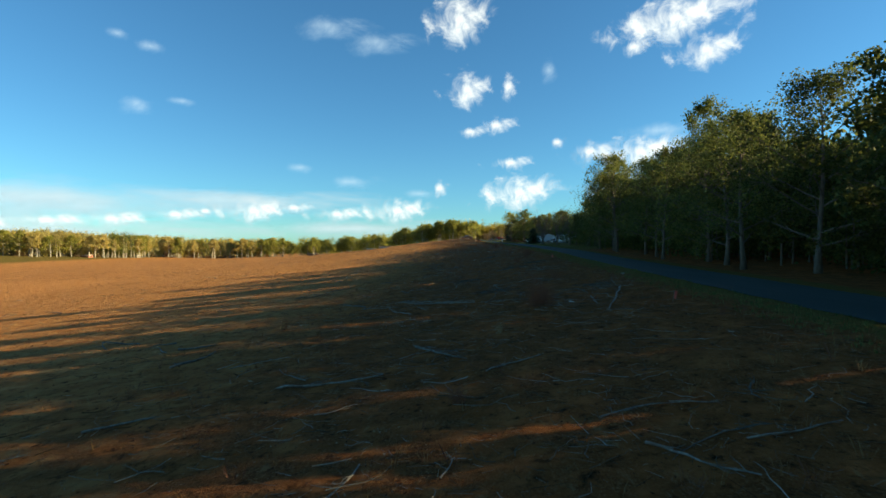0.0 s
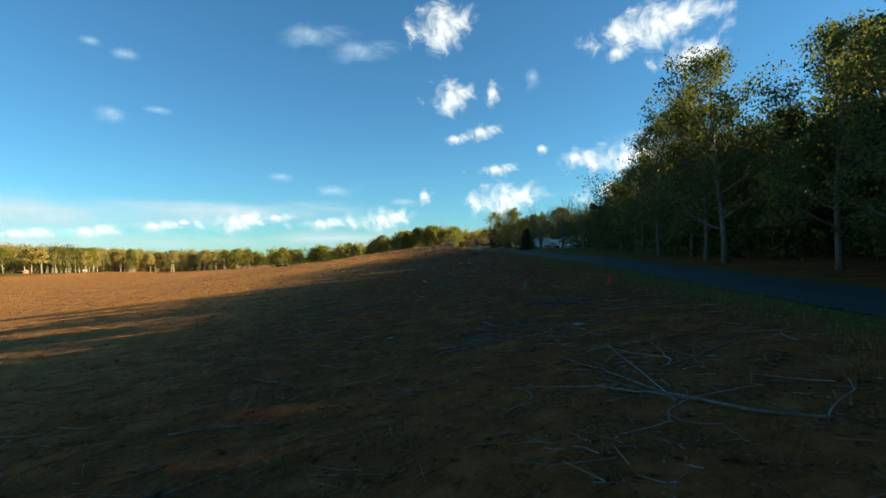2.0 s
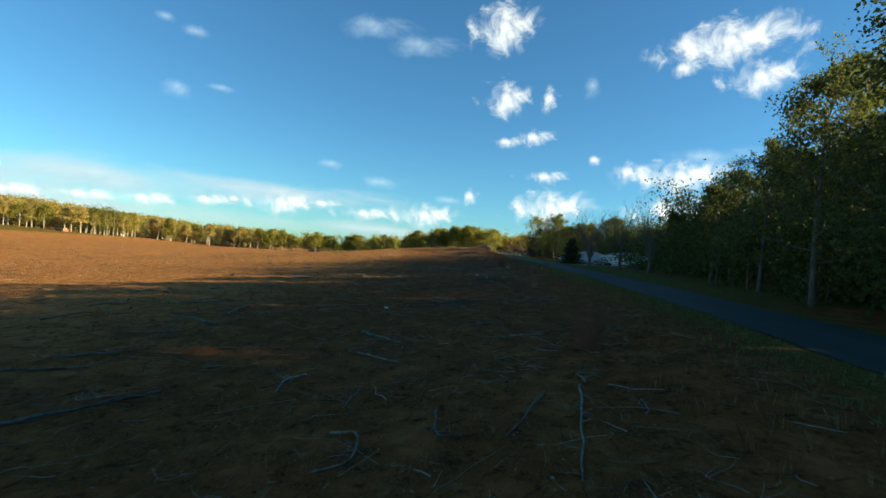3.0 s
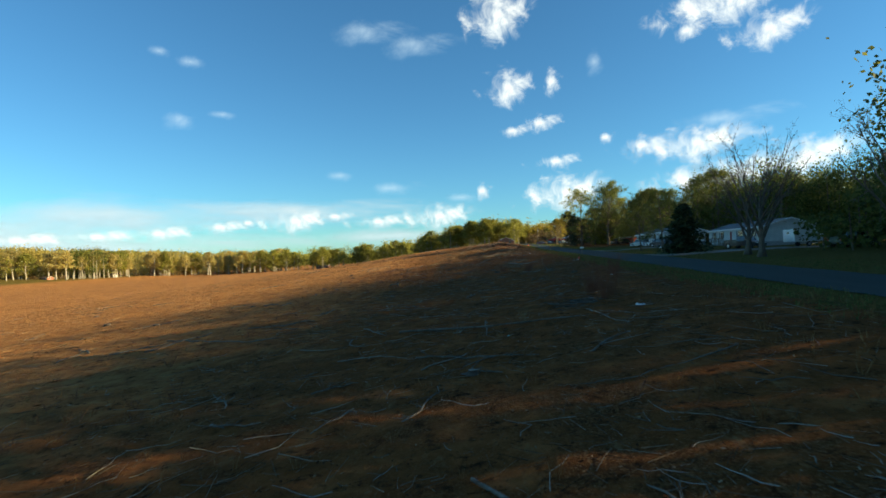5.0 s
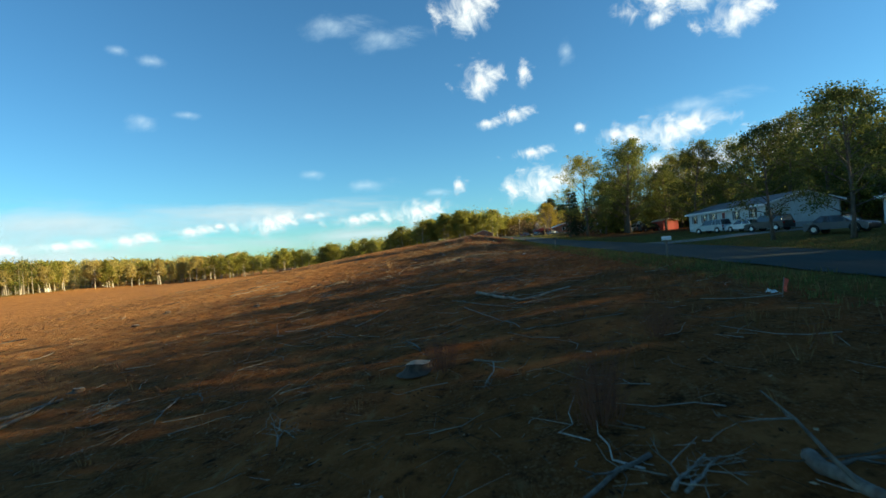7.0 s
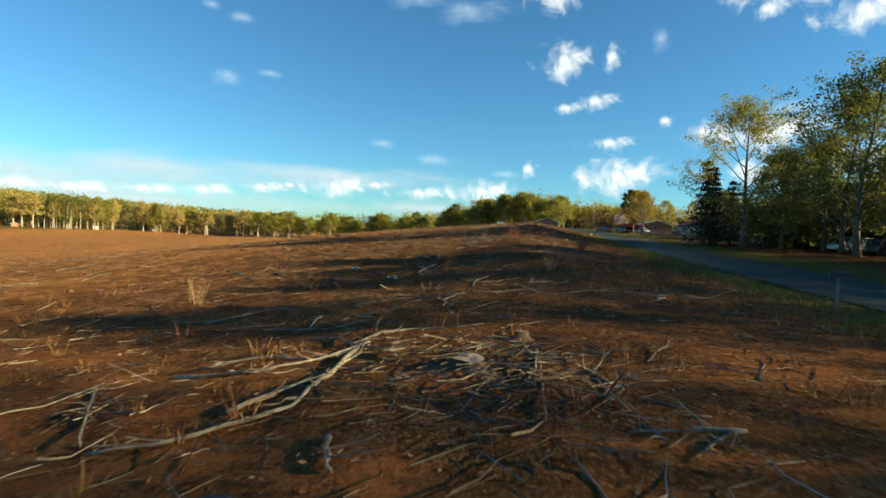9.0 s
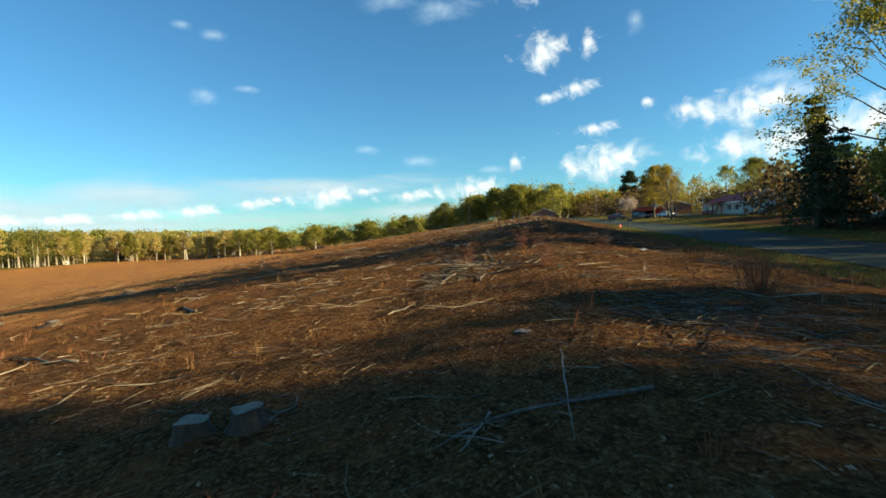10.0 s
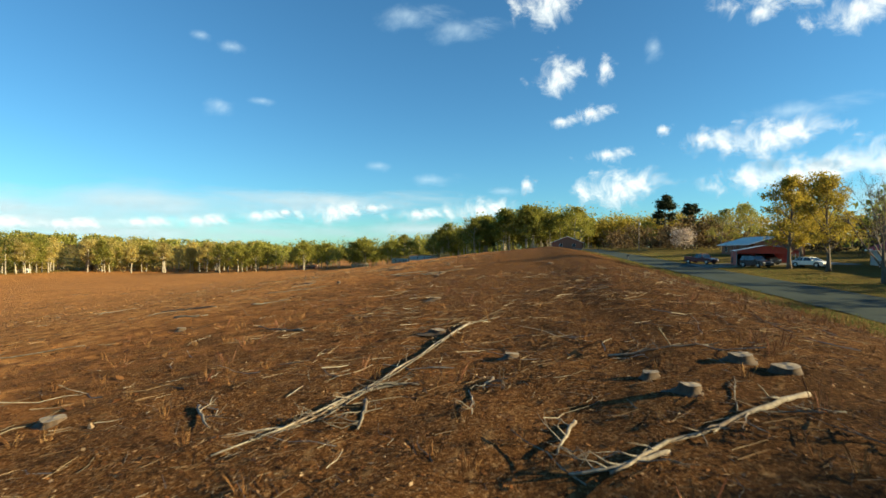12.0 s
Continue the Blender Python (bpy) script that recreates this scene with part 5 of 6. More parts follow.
FALLEN_D = [
    (0.057, (13.91, 285.00), (13.28, 288.47)),
    (0.028, (15.14, 281.94), (15.74, 282.46), (16.76, 283.55)),
    (0.027, (11.99, 282.25), (12.14, 282.96)),
    (0.167, (19.19, 214.84), (19.34, 213.63), (19.57, 212.56)),
    (0.090, (19.14, 212.36), (18.64, 211.71)),
    (0.075, (17.59, 215.59), (16.58, 214.75), (15.50, 214.04)),
    (0.065, (9.62, 216.92), (11.35, 215.59), (12.84, 213.83)),
    (0.058, (13.84, 215.88), (14.28, 214.29), (14.28, 213.31)),
    (0.152, (15.59, 235.07), (17.48, 230.76), (19.78, 232.16)),
    (0.051, (17.08, 213.61), (17.15, 212.33)),
    (0.088, (3.80, 225.03), (3.52, 223.71)),
    (0.066, (10.52, 270.16), (12.22, 270.27), (13.07, 270.82), (13.65, 272.41)),
    (0.078, (12.83, 268.27), (13.30, 269.26), (13.71, 269.84), (13.67, 271.25), (13.68, 272.24)),
    (0.074, (11.25, 278.47), (13.00, 279.42), (14.75, 278.93)),
]
FALLEN_E = [
    (0.054, (17.28, 271.72), (17.25, 270.25), (17.25, 269.30)),
    (0.063, (18.19, 270.42), (18.31, 269.91), (18.53, 269.58)),
    (0.051, (9.84, 274.76), (11.91, 274.36), (12.84, 274.97)),
    (0.050, (11.12, 328.40), (11.22, 326.88), (10.78, 326.23)),
    (0.050, (14.47, 326.75), (14.76, 325.82), (14.93, 325.01), (14.97, 324.14)),
    (0.051, (11.03, 331.28), (12.19, 332.23)),
    (0.036, (9.47, 329.55), (10.28, 330.42)),
    (0.039, (5.67, 329.91), (5.85, 330.77)),
    (0.027, (11.21, 324.81), (10.87, 326.07)),
    (0.106, (-7.19, 22.18), (-4.66, 22.09), (-2.63, 22.59)),
    (0.086, (-12.83, 18.39), (-11.34, 19.18), (-10.67, 19.16)),
    (0.069, (4.83, 12.17), (5.65, 10.80), (6.20, 9.98)),
    (0.048, (6.91, 11.74), (8.11, 11.81), (9.30, 11.98)),
]
FALLEN_F = [
    (0.050, (4.40, 14.35), (5.94, 14.80), (7.57, 14.21)),
    (0.044, (-0.04, 12.03), (0.32, 13.25)),
    (0.057, (-14.44, 15.91), (-13.41, 16.38)),
    (0.112, (-1.55, 28.31), (1.08, 24.10)),
    (0.072, (-1.64, 28.91), (-0.09, 26.89), (1.16, 26.41)),
    (0.050, (-2.16, 25.79), (-0.45, 27.05)),
    (0.046, (-11.27, 27.29), (-9.86, 28.40), (-8.66, 28.99)),
    (0.105, (11.28, 39.30), (10.63, 35.36)),
    (0.137, (14.63, 42.51), (10.21, 31.81)),
    (0.135, (-2.67, 49.34), (2.82, 46.18)),
    (0.153, (8.17, 116.47), (10.58, 112.56)),
    (0.098, (8.06, 107.88), (7.63, 107.06), (7.68, 106.01)),
    (0.076, (9.14, 110.80), (11.05, 108.72)),
    (0.090, (16.70, 106.61), (16.65, 105.65)),
]
FALLEN_G = [
    (0.053, (14.15, 159.14), (15.46, 159.00), (17.05, 159.02)),
    (0.078, (12.23, 165.17), (14.28, 162.06), (15.58, 160.75), (18.27, 159.69)),
    (0.081, (-3.16, 167.03), (-1.78, 168.73)),
    (0.078, (9.58, 177.08), (11.63, 175.87), (14.49, 174.50)),
    (0.042, (20.22, 171.76), (18.11, 170.65), (16.71, 169.92), (14.86, 170.06)),
    (0.053, (6.32, 173.18), (7.80, 173.99)),
]
FALLEN_H = [
    (0.075, (11.54, 340.06), (11.76, 338.95), (12.20, 338.12), (12.59, 337.66)),
    (0.045, (12.69, 339.19), (12.67, 337.75)),
    (0.045, (12.67, 337.84), (13.13, 338.87)),
    (0.060, (9.72, 338.85), (10.52, 338.00)),
    (0.068, (13.91, 342.62), (13.87, 340.66), (13.97, 339.74)),
    (0.033, (10.67, 340.14), (10.66, 339.07)),
    (0.033, (10.38, 339.16), (10.98, 339.31)),
    (0.090, (13.56, 272.00), (13.77, 268.33), (12.84, 267.23), (11.87, 266.77)),
    (0.045, (9.17, 269.81), (11.53, 267.04)),
    (0.075, (14.78, 267.15), (15.20, 266.31)),
    (0.045, (17.33, 271.02), (17.36, 269.01), (17.36, 267.84)),
    (0.045, (18.13, 269.93), (18.48, 268.77)),
    (0.045, (19.73, 268.25), (18.93, 267.29)),
    (0.030, (15.64, 297.93), (15.58, 295.83), (15.53, 294.55)),
    (0.039, (14.54, 295.55), (14.25, 294.59)),
    (0.060, (11.16, 328.13), (11.04, 326.55), (10.79, 326.17)),
    (0.068, (11.09, 325.03), (11.61, 323.38)),
    (0.045, (15.20, 321.83), (15.16, 321.25)),
    (0.039, (18.59, 192.22), (17.04, 190.86)),
    (0.039, (17.90, 191.67), (17.24, 190.56)),
    (0.039, (12.46, 195.52), (12.29, 193.89)),
    (0.036, (17.48, 194.18), (18.37, 194.22)),
    (0.051, (10.77, 365.46), (9.65, 363.88), (8.51, 357.17), (7.58, 354.24), (6.83, 353.12)),
    (0.039, (8.11, 355.64), (7.32, 354.12), (5.86, 353.23)),
    (0.060, (9.35, 356.21), (8.19, 355.81), (7.63, 354.15)),
    (0.033, (7.39, 353.97), (6.80, 352.63), (6.62, 352.33)),
    (0.075, (13.94, 351.88), (13.22, 351.39), (12.53, 351.39)),
    (0.030, (16.91, 353.04), (16.26, 353.05), (15.70, 353.18)),
    (0.024, (15.39, 353.18), (16.12, 355.36), (16.18, 356.49)),
    (0.045, (10.65, 355.65), (10.96, 353.86)),
    (0.027, (6.15, 355.71), (6.23, 357.35), (6.97, 358.04)),
]
FALLEN_I = [
    (0.075, (15.71, 71.03), (14.75, 71.90), (13.93, 73.78), (12.74, 78.73)),
    (0.045, (14.03, 73.45), (12.73, 74.98), (11.03, 76.09)),
    (0.039, (13.93, 73.78), (14.23, 76.72), (14.55, 79.99)),
    (0.036, (14.21, 73.06), (13.54, 74.50), (12.55, 76.78)),
    (0.060, (8.67, 83.38), (10.89, 83.90)),
    (0.054, (13.63, 79.04), (16.22, 79.40)),
    (0.051, (14.83, 75.91), (17.77, 77.44)),
    (0.075, (16.47, 105.31), (15.75, 101.48), (15.30, 99.54)),
    (0.054, (15.42, 104.78), (14.74, 102.98), (14.18, 101.85)),
    (0.045, (15.91, 113.82), (16.79, 110.84)),
    (0.045, (10.29, 105.65), (10.17, 104.19)),
    (0.060, (5.57, 55.48), (5.02, 48.87), (3.80, 44.63), (4.08, 42.74)),
    (0.053, (3.19, 45.14), (5.97, 44.09), (8.29, 42.36)),
    (0.045, (12.14, 45.77), (9.12, 43.50)),
]
FALLEN_J = [
    (0.090, (-4.21, 51.68), (-0.30, 49.51), (2.91, 47.47)),
    (0.075, (-7.86, 49.53), (-4.31, 48.07)),
    (0.083, (-2.66, 42.40), (-4.14, 45.15), (-5.06, 47.71)),
    (0.068, (-2.23, 46.27), (-1.20, 44.52)),
    (0.060, (-4.48, 52.04), (-1.48, 48.78)),
    (0.075, (15.82, 48.51), (15.05, 44.97), (14.47, 42.94)),
    (0.068, (11.70, 44.83), (11.74, 42.49), (11.55, 40.60)),
    (0.053, (14.39, 234.77), (16.83, 229.56), (19.33, 230.18)),
    (0.045, (15.02, 231.45), (16.99, 225.19), (20.07, 224.93)),
    (0.060, (17.58, 214.67), (18.27, 215.45)),
    (0.053, (17.73, 214.60), (18.43, 215.30)),
    (0.045, (11.14, 218.89), (10.58, 220.66)),
    (0.045, (10.41, 220.39), (11.45, 219.02)),
]
FALLEN = FALLEN_I + FALLEN_J + FALLEN_H + FALLEN_A + FALLEN_B + FALLEN_C + FALLEN_D + FALLEN_E + FALLEN_F + FALLEN_G
STUMPS = [
    (8.95, 324.97, 0.30),
    (14.96, 354.23, 0.26),
    (8.66, 362.67, 0.42),
    (11.50, 358.42, 0.27),
    (-89.62, 476.72, 0.54),
    (-9.46, 399.61, 0.26),
    (6.42, 373.99, 0.48),
    (-5.92, 368.12, 0.30),
    (21.07, 206.90, 0.35),
    (16.97, 205.53, 0.21),
    (12.08, 173.21, 0.28),
    (18.40, 185.33, 0.38),
    (18.27, 185.69, 0.42),
    (16.96, 272.81, 0.21),
    (13.92, 332.00, 0.28),
    (6.24, 329.74, 0.32),
    (13.77, 222.58, 0.46),
    (14.58, 263.99, 0.33),
    (16.11, 270.36, 0.41),
    (14.55, 355.58, 0.23),
    (9.77, 296.10, 0.36),
    (10.60, 296.30, 0.34),
    (14.98, 299.70, 0.24),
    (16.60, 356.30, 0.32),
    (17.20, 355.60, 0.36),
    (15.20, 342.20, 0.42),
    (14.80, 83.80, 0.34),
    (6.40, 88.00, 0.27),
    (0.85, 354.50, 0.36),
    (18.10, 348.30, 0.28),
    (14.10, 401.40, 0.36),
]


def limb_mesh(seed, pts, r0, twigs=3, knots=9):
    """A crooked fallen limb along points on the ground, with stubs and side twigs."""
    r = np.random.default_rng(seed)
    p = np.array([(x, y, on_land(x, y) + r0 * 0.8) for x, y in pts])
    seg = np.r_[0, np.cumsum(np.linalg.norm(np.diff(p, axis=0), axis=1))]
    n = max(knots, int(seg[-1] / 0.3))
    n = min(n, 26)
    t = np.linspace(0, seg[-1], n)
    q = np.stack([np.interp(t, seg, p[:, k]) for k in range(3)], 1)
    wob = r.normal(0, 1, (n, 3))
    wob = (wob + np.roll(wob, 1, 0) + np.roll(wob, -1, 0)) / 3
    q += wob * [0.9 * r0 + 0.01, 0.9 * r0 + 0.01, 0.25 * r0]
    q[:, 2] = np.maximum(q[:, 2], [on_land(a, b) + 0.5 * r0 for a, b, _ in q])
    k = t / seg[-1]
    rad = r0 * (1.0 - 0.55 * k) * (1 + r.normal(0, 0.06, n))
    s = Shape()
    s.tube(q, rad, 8 if r0 > 0.05 else 6)
    for _ in range(twigs):
        i = r.integers(1, n - 1)
        w = (q[min(i + 2, n - 1)] - q[max(i - 2, 0)]) * r.uniform(0.3, 1.0) + r.normal(0, 0.5, 3)
        w[2] = abs(w[2]) * 0.3 + 0.05
        w /= np.linalg.norm(w)
        ln = min(1.5, 9 * r0 + 0.25) * r.uniform(0.4, 1.1)
        k4 = np.linspace(0, 1, 4)
        m = q[i] + w * ln * k4[:, None] + r.normal(0, 0.07 * ln, (4, 3)) * k4[:, None]
        m[1:, 2] = np.maximum(m[1:, 2], [on_land(a, b) + 0.01 for a, b, _ in m[1:]])
        s.tube(m, rad[i] * 0.5 * (1 - 0.85 * k4) + 0.002, 5, False)
        for _ in range(2):
            e = m[2] + (w + r.normal(0, 0.6, 3)) * ln * 0.4
            e[2] = max(e[2], on_land(e[0], e[1]) + 0.01)
            s.tube([m[2], (m[2] + e) / 2 + r.normal(0, 0.02, 3), e], [rad[i] * 0.2 + 0.002, rad[i] * 0.14 + 0.002, 0.002], 4, False)
    return s.mesh("limb", DEADWOOD, True), q[0]


for i, (r0, *pts) in enumerate(FALLEN):
    r0 *= 0.56
    me, foot = limb_mesh(200 + i, pts, r0, 4 + i % 4)
    me.transform(Matrix.Translation(-Vector(foot)))
    big = r0 > 0.045
    ob = new("log" if big else "branch", me)
    ob.location = foot
    tagged(ob, "weathered grey log lying on the clay" if big else "bare grey branch lying on the clay", "log" if big else "branch", "fallen wood on the field")


# crooked forked branches strewn along the road side of the field
r5 = np.random.default_rng(77)
for i in range(150):
    y = r5.uniform(6, 348)
    x = road_x(y) - r5.uniform(6.5, 26)
    a, ln = r5.uniform(0, 2 * math.pi), r5.uniform(1.2, 3.8)
    pts = [(x, y)]
    for _ in range(4):
        a += r5.normal(0, 0.45)
        pts.append((pts[-1][0] + math.cos(a) * ln / 4, pts[-1][1] + math.sin(a) * ln / 4))
    me, foot = limb_mesh(700 + i, pts, r5.uniform(0.014, 0.038), 5 + i % 4)
    me.transform(Matrix.Translation(-Vector(foot)))
    ob = new("branch", me)
    ob.location = foot
    tagged(ob, "crooked forked branch lying in the litter", "branch", "fallen wood on the field")


STUMP_BARK = surface("brown_stump_bark", (0.03, 0.020, 0.012), (0.105, 0.068, 0.042), 7, 0.95, bump=0.7, dist=0.02, stretch=(1, 1, 0.25))


def stump_parts(seed, r0, h):
    """A sawn stump: flared roots, barky side, pale rough-cut top."""
    r = np.random.default_rng(seed)
    n, rings = 18, 6
    lobes = 1 + 0.10 * np.cos(np.arange(n) * 2 * math.pi / n * 3 + seed) + r.normal(0, 0.04, n)
    v = []
    for k in range(rings):
        t = k / (rings - 1)
        flare = 1 + 0.85 * (1 - t) ** 3
        for j in range(n):
            a = 2 * math.pi * j / n
            root = 1 + 0.35 * (1 - t) ** 2 * max(0, math.cos(a * 2.5 + seed))
            rr = r0 * flare * lobes[j] * root
            v.append((rr * math.cos(a), rr * math.sin(a), -0.12 + (h + 0.12) * t + (0.02 * math.sin(3 * a + seed) if k == rings - 1 else 0)))
    f = [(k * n + j, k * n + (j + 1) % n, (k + 1) * n + (j + 1) % n, (k + 1) * n + j) for k in range(rings - 1) for j in range(n)]
    side = mesh_of("side", v, f, STUMP_BARK, True)
    top = [v[(rings - 1) * n + j] for j in range(n)]
    c = [(0.5 * x, 0.5 * y, z + 0.012) for x, y, z in top]
    tv = top + c + [(0, 0, h + 0.015)]
    tf = [(j, (j + 1) % n, n + (j + 1) % n, n + j) for j in range(n)] + [(n + j, n + (j + 1) % n, 2 * n) for j in range(n)]
    return side, mesh_of("cut_top", tv, tf, CUTWOOD)


STUMP_FORMS = [stump_parts(s, 0.25, h) for s, h in ((1, 0.26), (2, 0.34), (3, 0.20), (4, 0.30))]


def stump(x, y, r0, k, label, tall=1.0):
    side, top = STUMP_FORMS[k % 4]
    ob = new("tree_stump")
    part("side", side, None, ob)
    part("cut_top", top, None, ob, "pale sawn top")
    ob.matrix_basis = pose(x, y, on_land(x, y), 3 * math.sin(k), 3 * math.cos(k), 67 * k) @ Matrix.Diagonal((r0 / 0.25, r0 / 0.25, tall * (0.22 + 0.34 * r0 / 0.25), 1))
    return tagged(ob, label, "tree stump", "stumps on the field")


for i, (x, y, r0) in enumerate(STUMPS):
    stump(x, y, 0.72 * r0, i, "wide sawn tree stump with flared roots" if r0 > 0.24 else "small sawn tree stump", 1.7 if 295 < y < 297 else 1.0)
r3 = np.random.default_rng(5)
for i in range(60):
    y = r3.uniform(135, 570) if i % 3 else r3.uniform(45, 300)
    x = road_x(y) - r3.uniform(36, 180) if i % 4 else road_x(y) - r3.uniform(24, 45)
    stump(x, y, r3.uniform(0.18, 0.38), i, "weathered stump out on the field")

# loose limbs farther out
limbs = Shape()
for i in range(240):
    y = r3.uniform(30, 540)
    x = road_x(y) - (r3.uniform(27, 51) if i % 2 else r3.uniform(45, 225))
    a, ln = r3.uniform(0, math.pi), r3.uniform(2.0, 6.5)
    t = np.linspace(-0.5, 0.5, 8)
    px = x + ln * t * math.cos(a) + 0.10 * np.sin(6 * t + i)
    py = y + ln * t * math.sin(a) + 0.10 * np.cos(5 * t + i)
    q = np.stack([px, py, land(px, py) + rough(px, py) + 0.05], 1)
    limbs.tube(q, r3.uniform(0.035, 0.085) * (0.8 - 0.6 * t), 6)
    for _ in range(3):
        k = r3.integers(1, 7)
        limbs.tube([q[k], q[k] + r3.normal(0, 0.35, 3) * [1, 1, 0.3] + [0, 0, 0.08]], [0.02, 0.005], 4, False)
tagged(new("far_branches", limbs.mesh("far_branches", DEADWOOD, True)), "pale limbs strewn far out on the field", "slash", kind="stuff")


def old_tyre(x, y, size, tilt, turn, half):
    """A discarded tyre: a ring with a hollow, treaded outside."""
    ob = new("old_tyre")
    n, m, R0, r0 = 28, 10, 0.225, 0.125
    v = [((R0 + r0 * math.cos(b) * (1.0 if math.cos(b) < 0.6 else 0.92 + 0.05 * (i % 2))) * math.cos(a), (R0 + r0 * math.cos(b)) * math.sin(a), 0.07 + 0.085 * math.sin(b))
         for i, a in enumerate(np.arange(n) * 2 * math.pi / n) for b in np.arange(m) * 2 * math.pi / m]
    f = [(i * m + j, ((i + 1) % n) * m + j, ((i + 1) % n) * m + (j + 1) % m, i * m + (j + 1) % m) for i in range(n) for j in range(m)]
    part("casing", mesh_of("casing", v, f, TYRE, True), None, ob)
    if half:
        part("whitewall", mesh_of("whitewall", [(k * math.cos(a), k * math.sin(a), 0.157) for k in (0.205, 0.235) for a in np.arange(24) * math.pi / 12], [(i, (i + 1) % 24, 24 + (i + 1) % 24, 24 + i) for i in range(24)], LITTER), None, ob, "pale sidewall band")
    ob.matrix_basis = pose(x, y, on_land(x, y) - 0.05, tilt, 0, turn) @ Matrix.Scale(size, 4)
    return tagged(ob, "old black tyre discarded on the clay", "tyre", "discarded tyres")


for i, (x, y, s, t, h) in enumerate(((6.63, 291.68, 1.01, 14, True), (10.33, 286.39, 0.97, 8, True), (9.22, 288.24, 0.91, 4, False), (7.52, 286.01, 1.01, 3, False), (2.21, 290.58, 1.01, 2, False), (-0.68, 290.94, 1.01, 4, False), (14.40, 265.41, 0.92, 6, False), (1.48, 288.70, 1.01, 2, False))):
    old_tyre(x, y, s, t, 50 * i, h)

# twigs, chips, straw and grass: too many to count
def lay(r, n, u0, u1, y0, y1):
    """Random places at a distance u0..u1 from the road's edge, with their heights."""
    y = r.uniform(y0, y1, n)
    x = road_x(y) - r.uniform(u0, u1, n)
    return np.stack([x, y, land(x, y) + rough(x, y)], 1)


def twig_stuff(seed, n, u0, u1, y0, y1, ln0, ln1, rad, bent=False):
    r = np.random.default_rng(seed)
    p = lay(r, n, u0, u1, y0, y1)
    heap = np.sin(0.62 * p[:, 0] + 1.3 * np.sin(0.27 * p[:, 1])) * np.sin(0.48 * p[:, 1] + np.sin(0.4 * p[:, 0]))
    p = p[heap > r.uniform(-1.1, 0.75, n)]
    n = len(p)
    a = r.uniform(0, math.pi, n)
    ln = ln0 + (ln1 - ln0) * r.uniform(0, 1, n) ** 2.5
    d = np.stack([np.cos(a), np.sin(a), r.normal(0.05, 0.16, n)], 1) * ln[:, None]
    side = np.stack([-np.sin(a), np.cos(a), np.zeros(n)], 1)
    rr = rad * r.uniform(0.5, 1.5, n) * (0.5 + 0.5 * ln / ln1)
    bend = r.normal(0, 0.09, n)[:, None] * ln[:, None] * side
    if bent:
        k = np.linspace(-0.5, 0.5, 5)
        kink = np.cumsum(r.normal(0, 0.075, (n, 5)), 1) * ln[:, None]
        pts = p[:, None] + d[:, None] * k[None, :, None] + side[:, None] * kink[:, :, None]
        pts[:, :, 2] += r.uniform(0, 0.03, (n, 5))
    else:
        pts = np.stack([p - d / 2 + bend, p + d / 2], 1)
    m = pts.shape[1]
    pts[:, :, 2] = np.maximum(pts[:, :, 2], (land(pts[:, :, 0], pts[:, :, 1]) + rough(pts[:, :, 0], pts[:, :, 1])) + rr[:, None])
    offs = np.array([(1, 0), (-0.5, 0.87), (-0.5, -0.87)])
    taper = np.linspace(1.0, 0.4, m)
    v = pts[:, :, None] + (rr[:, None] * taper)[:, :, None, None] * (offs[:, 0][None, None, :, None] * side[:, None, None] + offs[:, 1][None, None, :, None] * np.array([0, 0, 1.0]))
    base = 3 * m * np.arange(n)[:, None]
    quads = [(i * 3 + k, i * 3 + (k + 1) % 3, (i + 1) * 3 + (k + 1) % 3, (i + 1) * 3 + k) for i in range(m - 1) for k in range(3)]
    f = np.concatenate([base + np.array(q) for q in quads])
    return v.reshape(-1, 3), f


def stuff(name, v, f, mat, label, category):
    return tagged(new(name, mesh_of(name, v, f, mat)), label, category, kind="stuff")


def island_surface(name, stops, rough_=0.9):
    m, n, l, b = shader(name)
    geo = n.new("ShaderNodeNewGeometry")
    col = ramp_node(n, l, geo.outputs["Random Per Island"], stops)
    col = mix_node(n, l, noise_node(n, l, 12, 4, 0.6), tuple(0.6 * c for c in stops[0][1]), col, "MIX")
    l.new(col, b.inputs["Base Color"])
    b.inputs["Roughness"].default_value, b.inputs["Specular IOR Level"].default_value = rough_, 0.08
    return m


TWIGS = island_surface("mixed_twigs", [(0.0, (0.04, 0.022, 0.011)), (0.45, (0.13, 0.080, 0.043)), (0.75, (0.30, 0.21, 0.13)), (1.0, (0.58, 0.47, 0.33))])
FLAKES = island_surface("chips_and_leaves", [(0.0, (0.04, 0.016, 0.007)), (0.45, (0.16, 0.06, 0.02)), (0.8, (0.34, 0.16, 0.06)), (1.0, (0.62, 0.44, 0.26))])
BLADES = island_surface("straw_blades", [(0.0, (0.17, 0.075, 0.03)), (0.6, (0.34, 0.18, 0.07)), (1.0, (0.52, 0.34, 0.15))])
STEMS = island_surface("red_brown_stems", [(0.0, (0.13, 0.050, 0.032)), (0.6, (0.27, 0.115, 0.068)), (1.0, (0.40, 0.22, 0.13))])

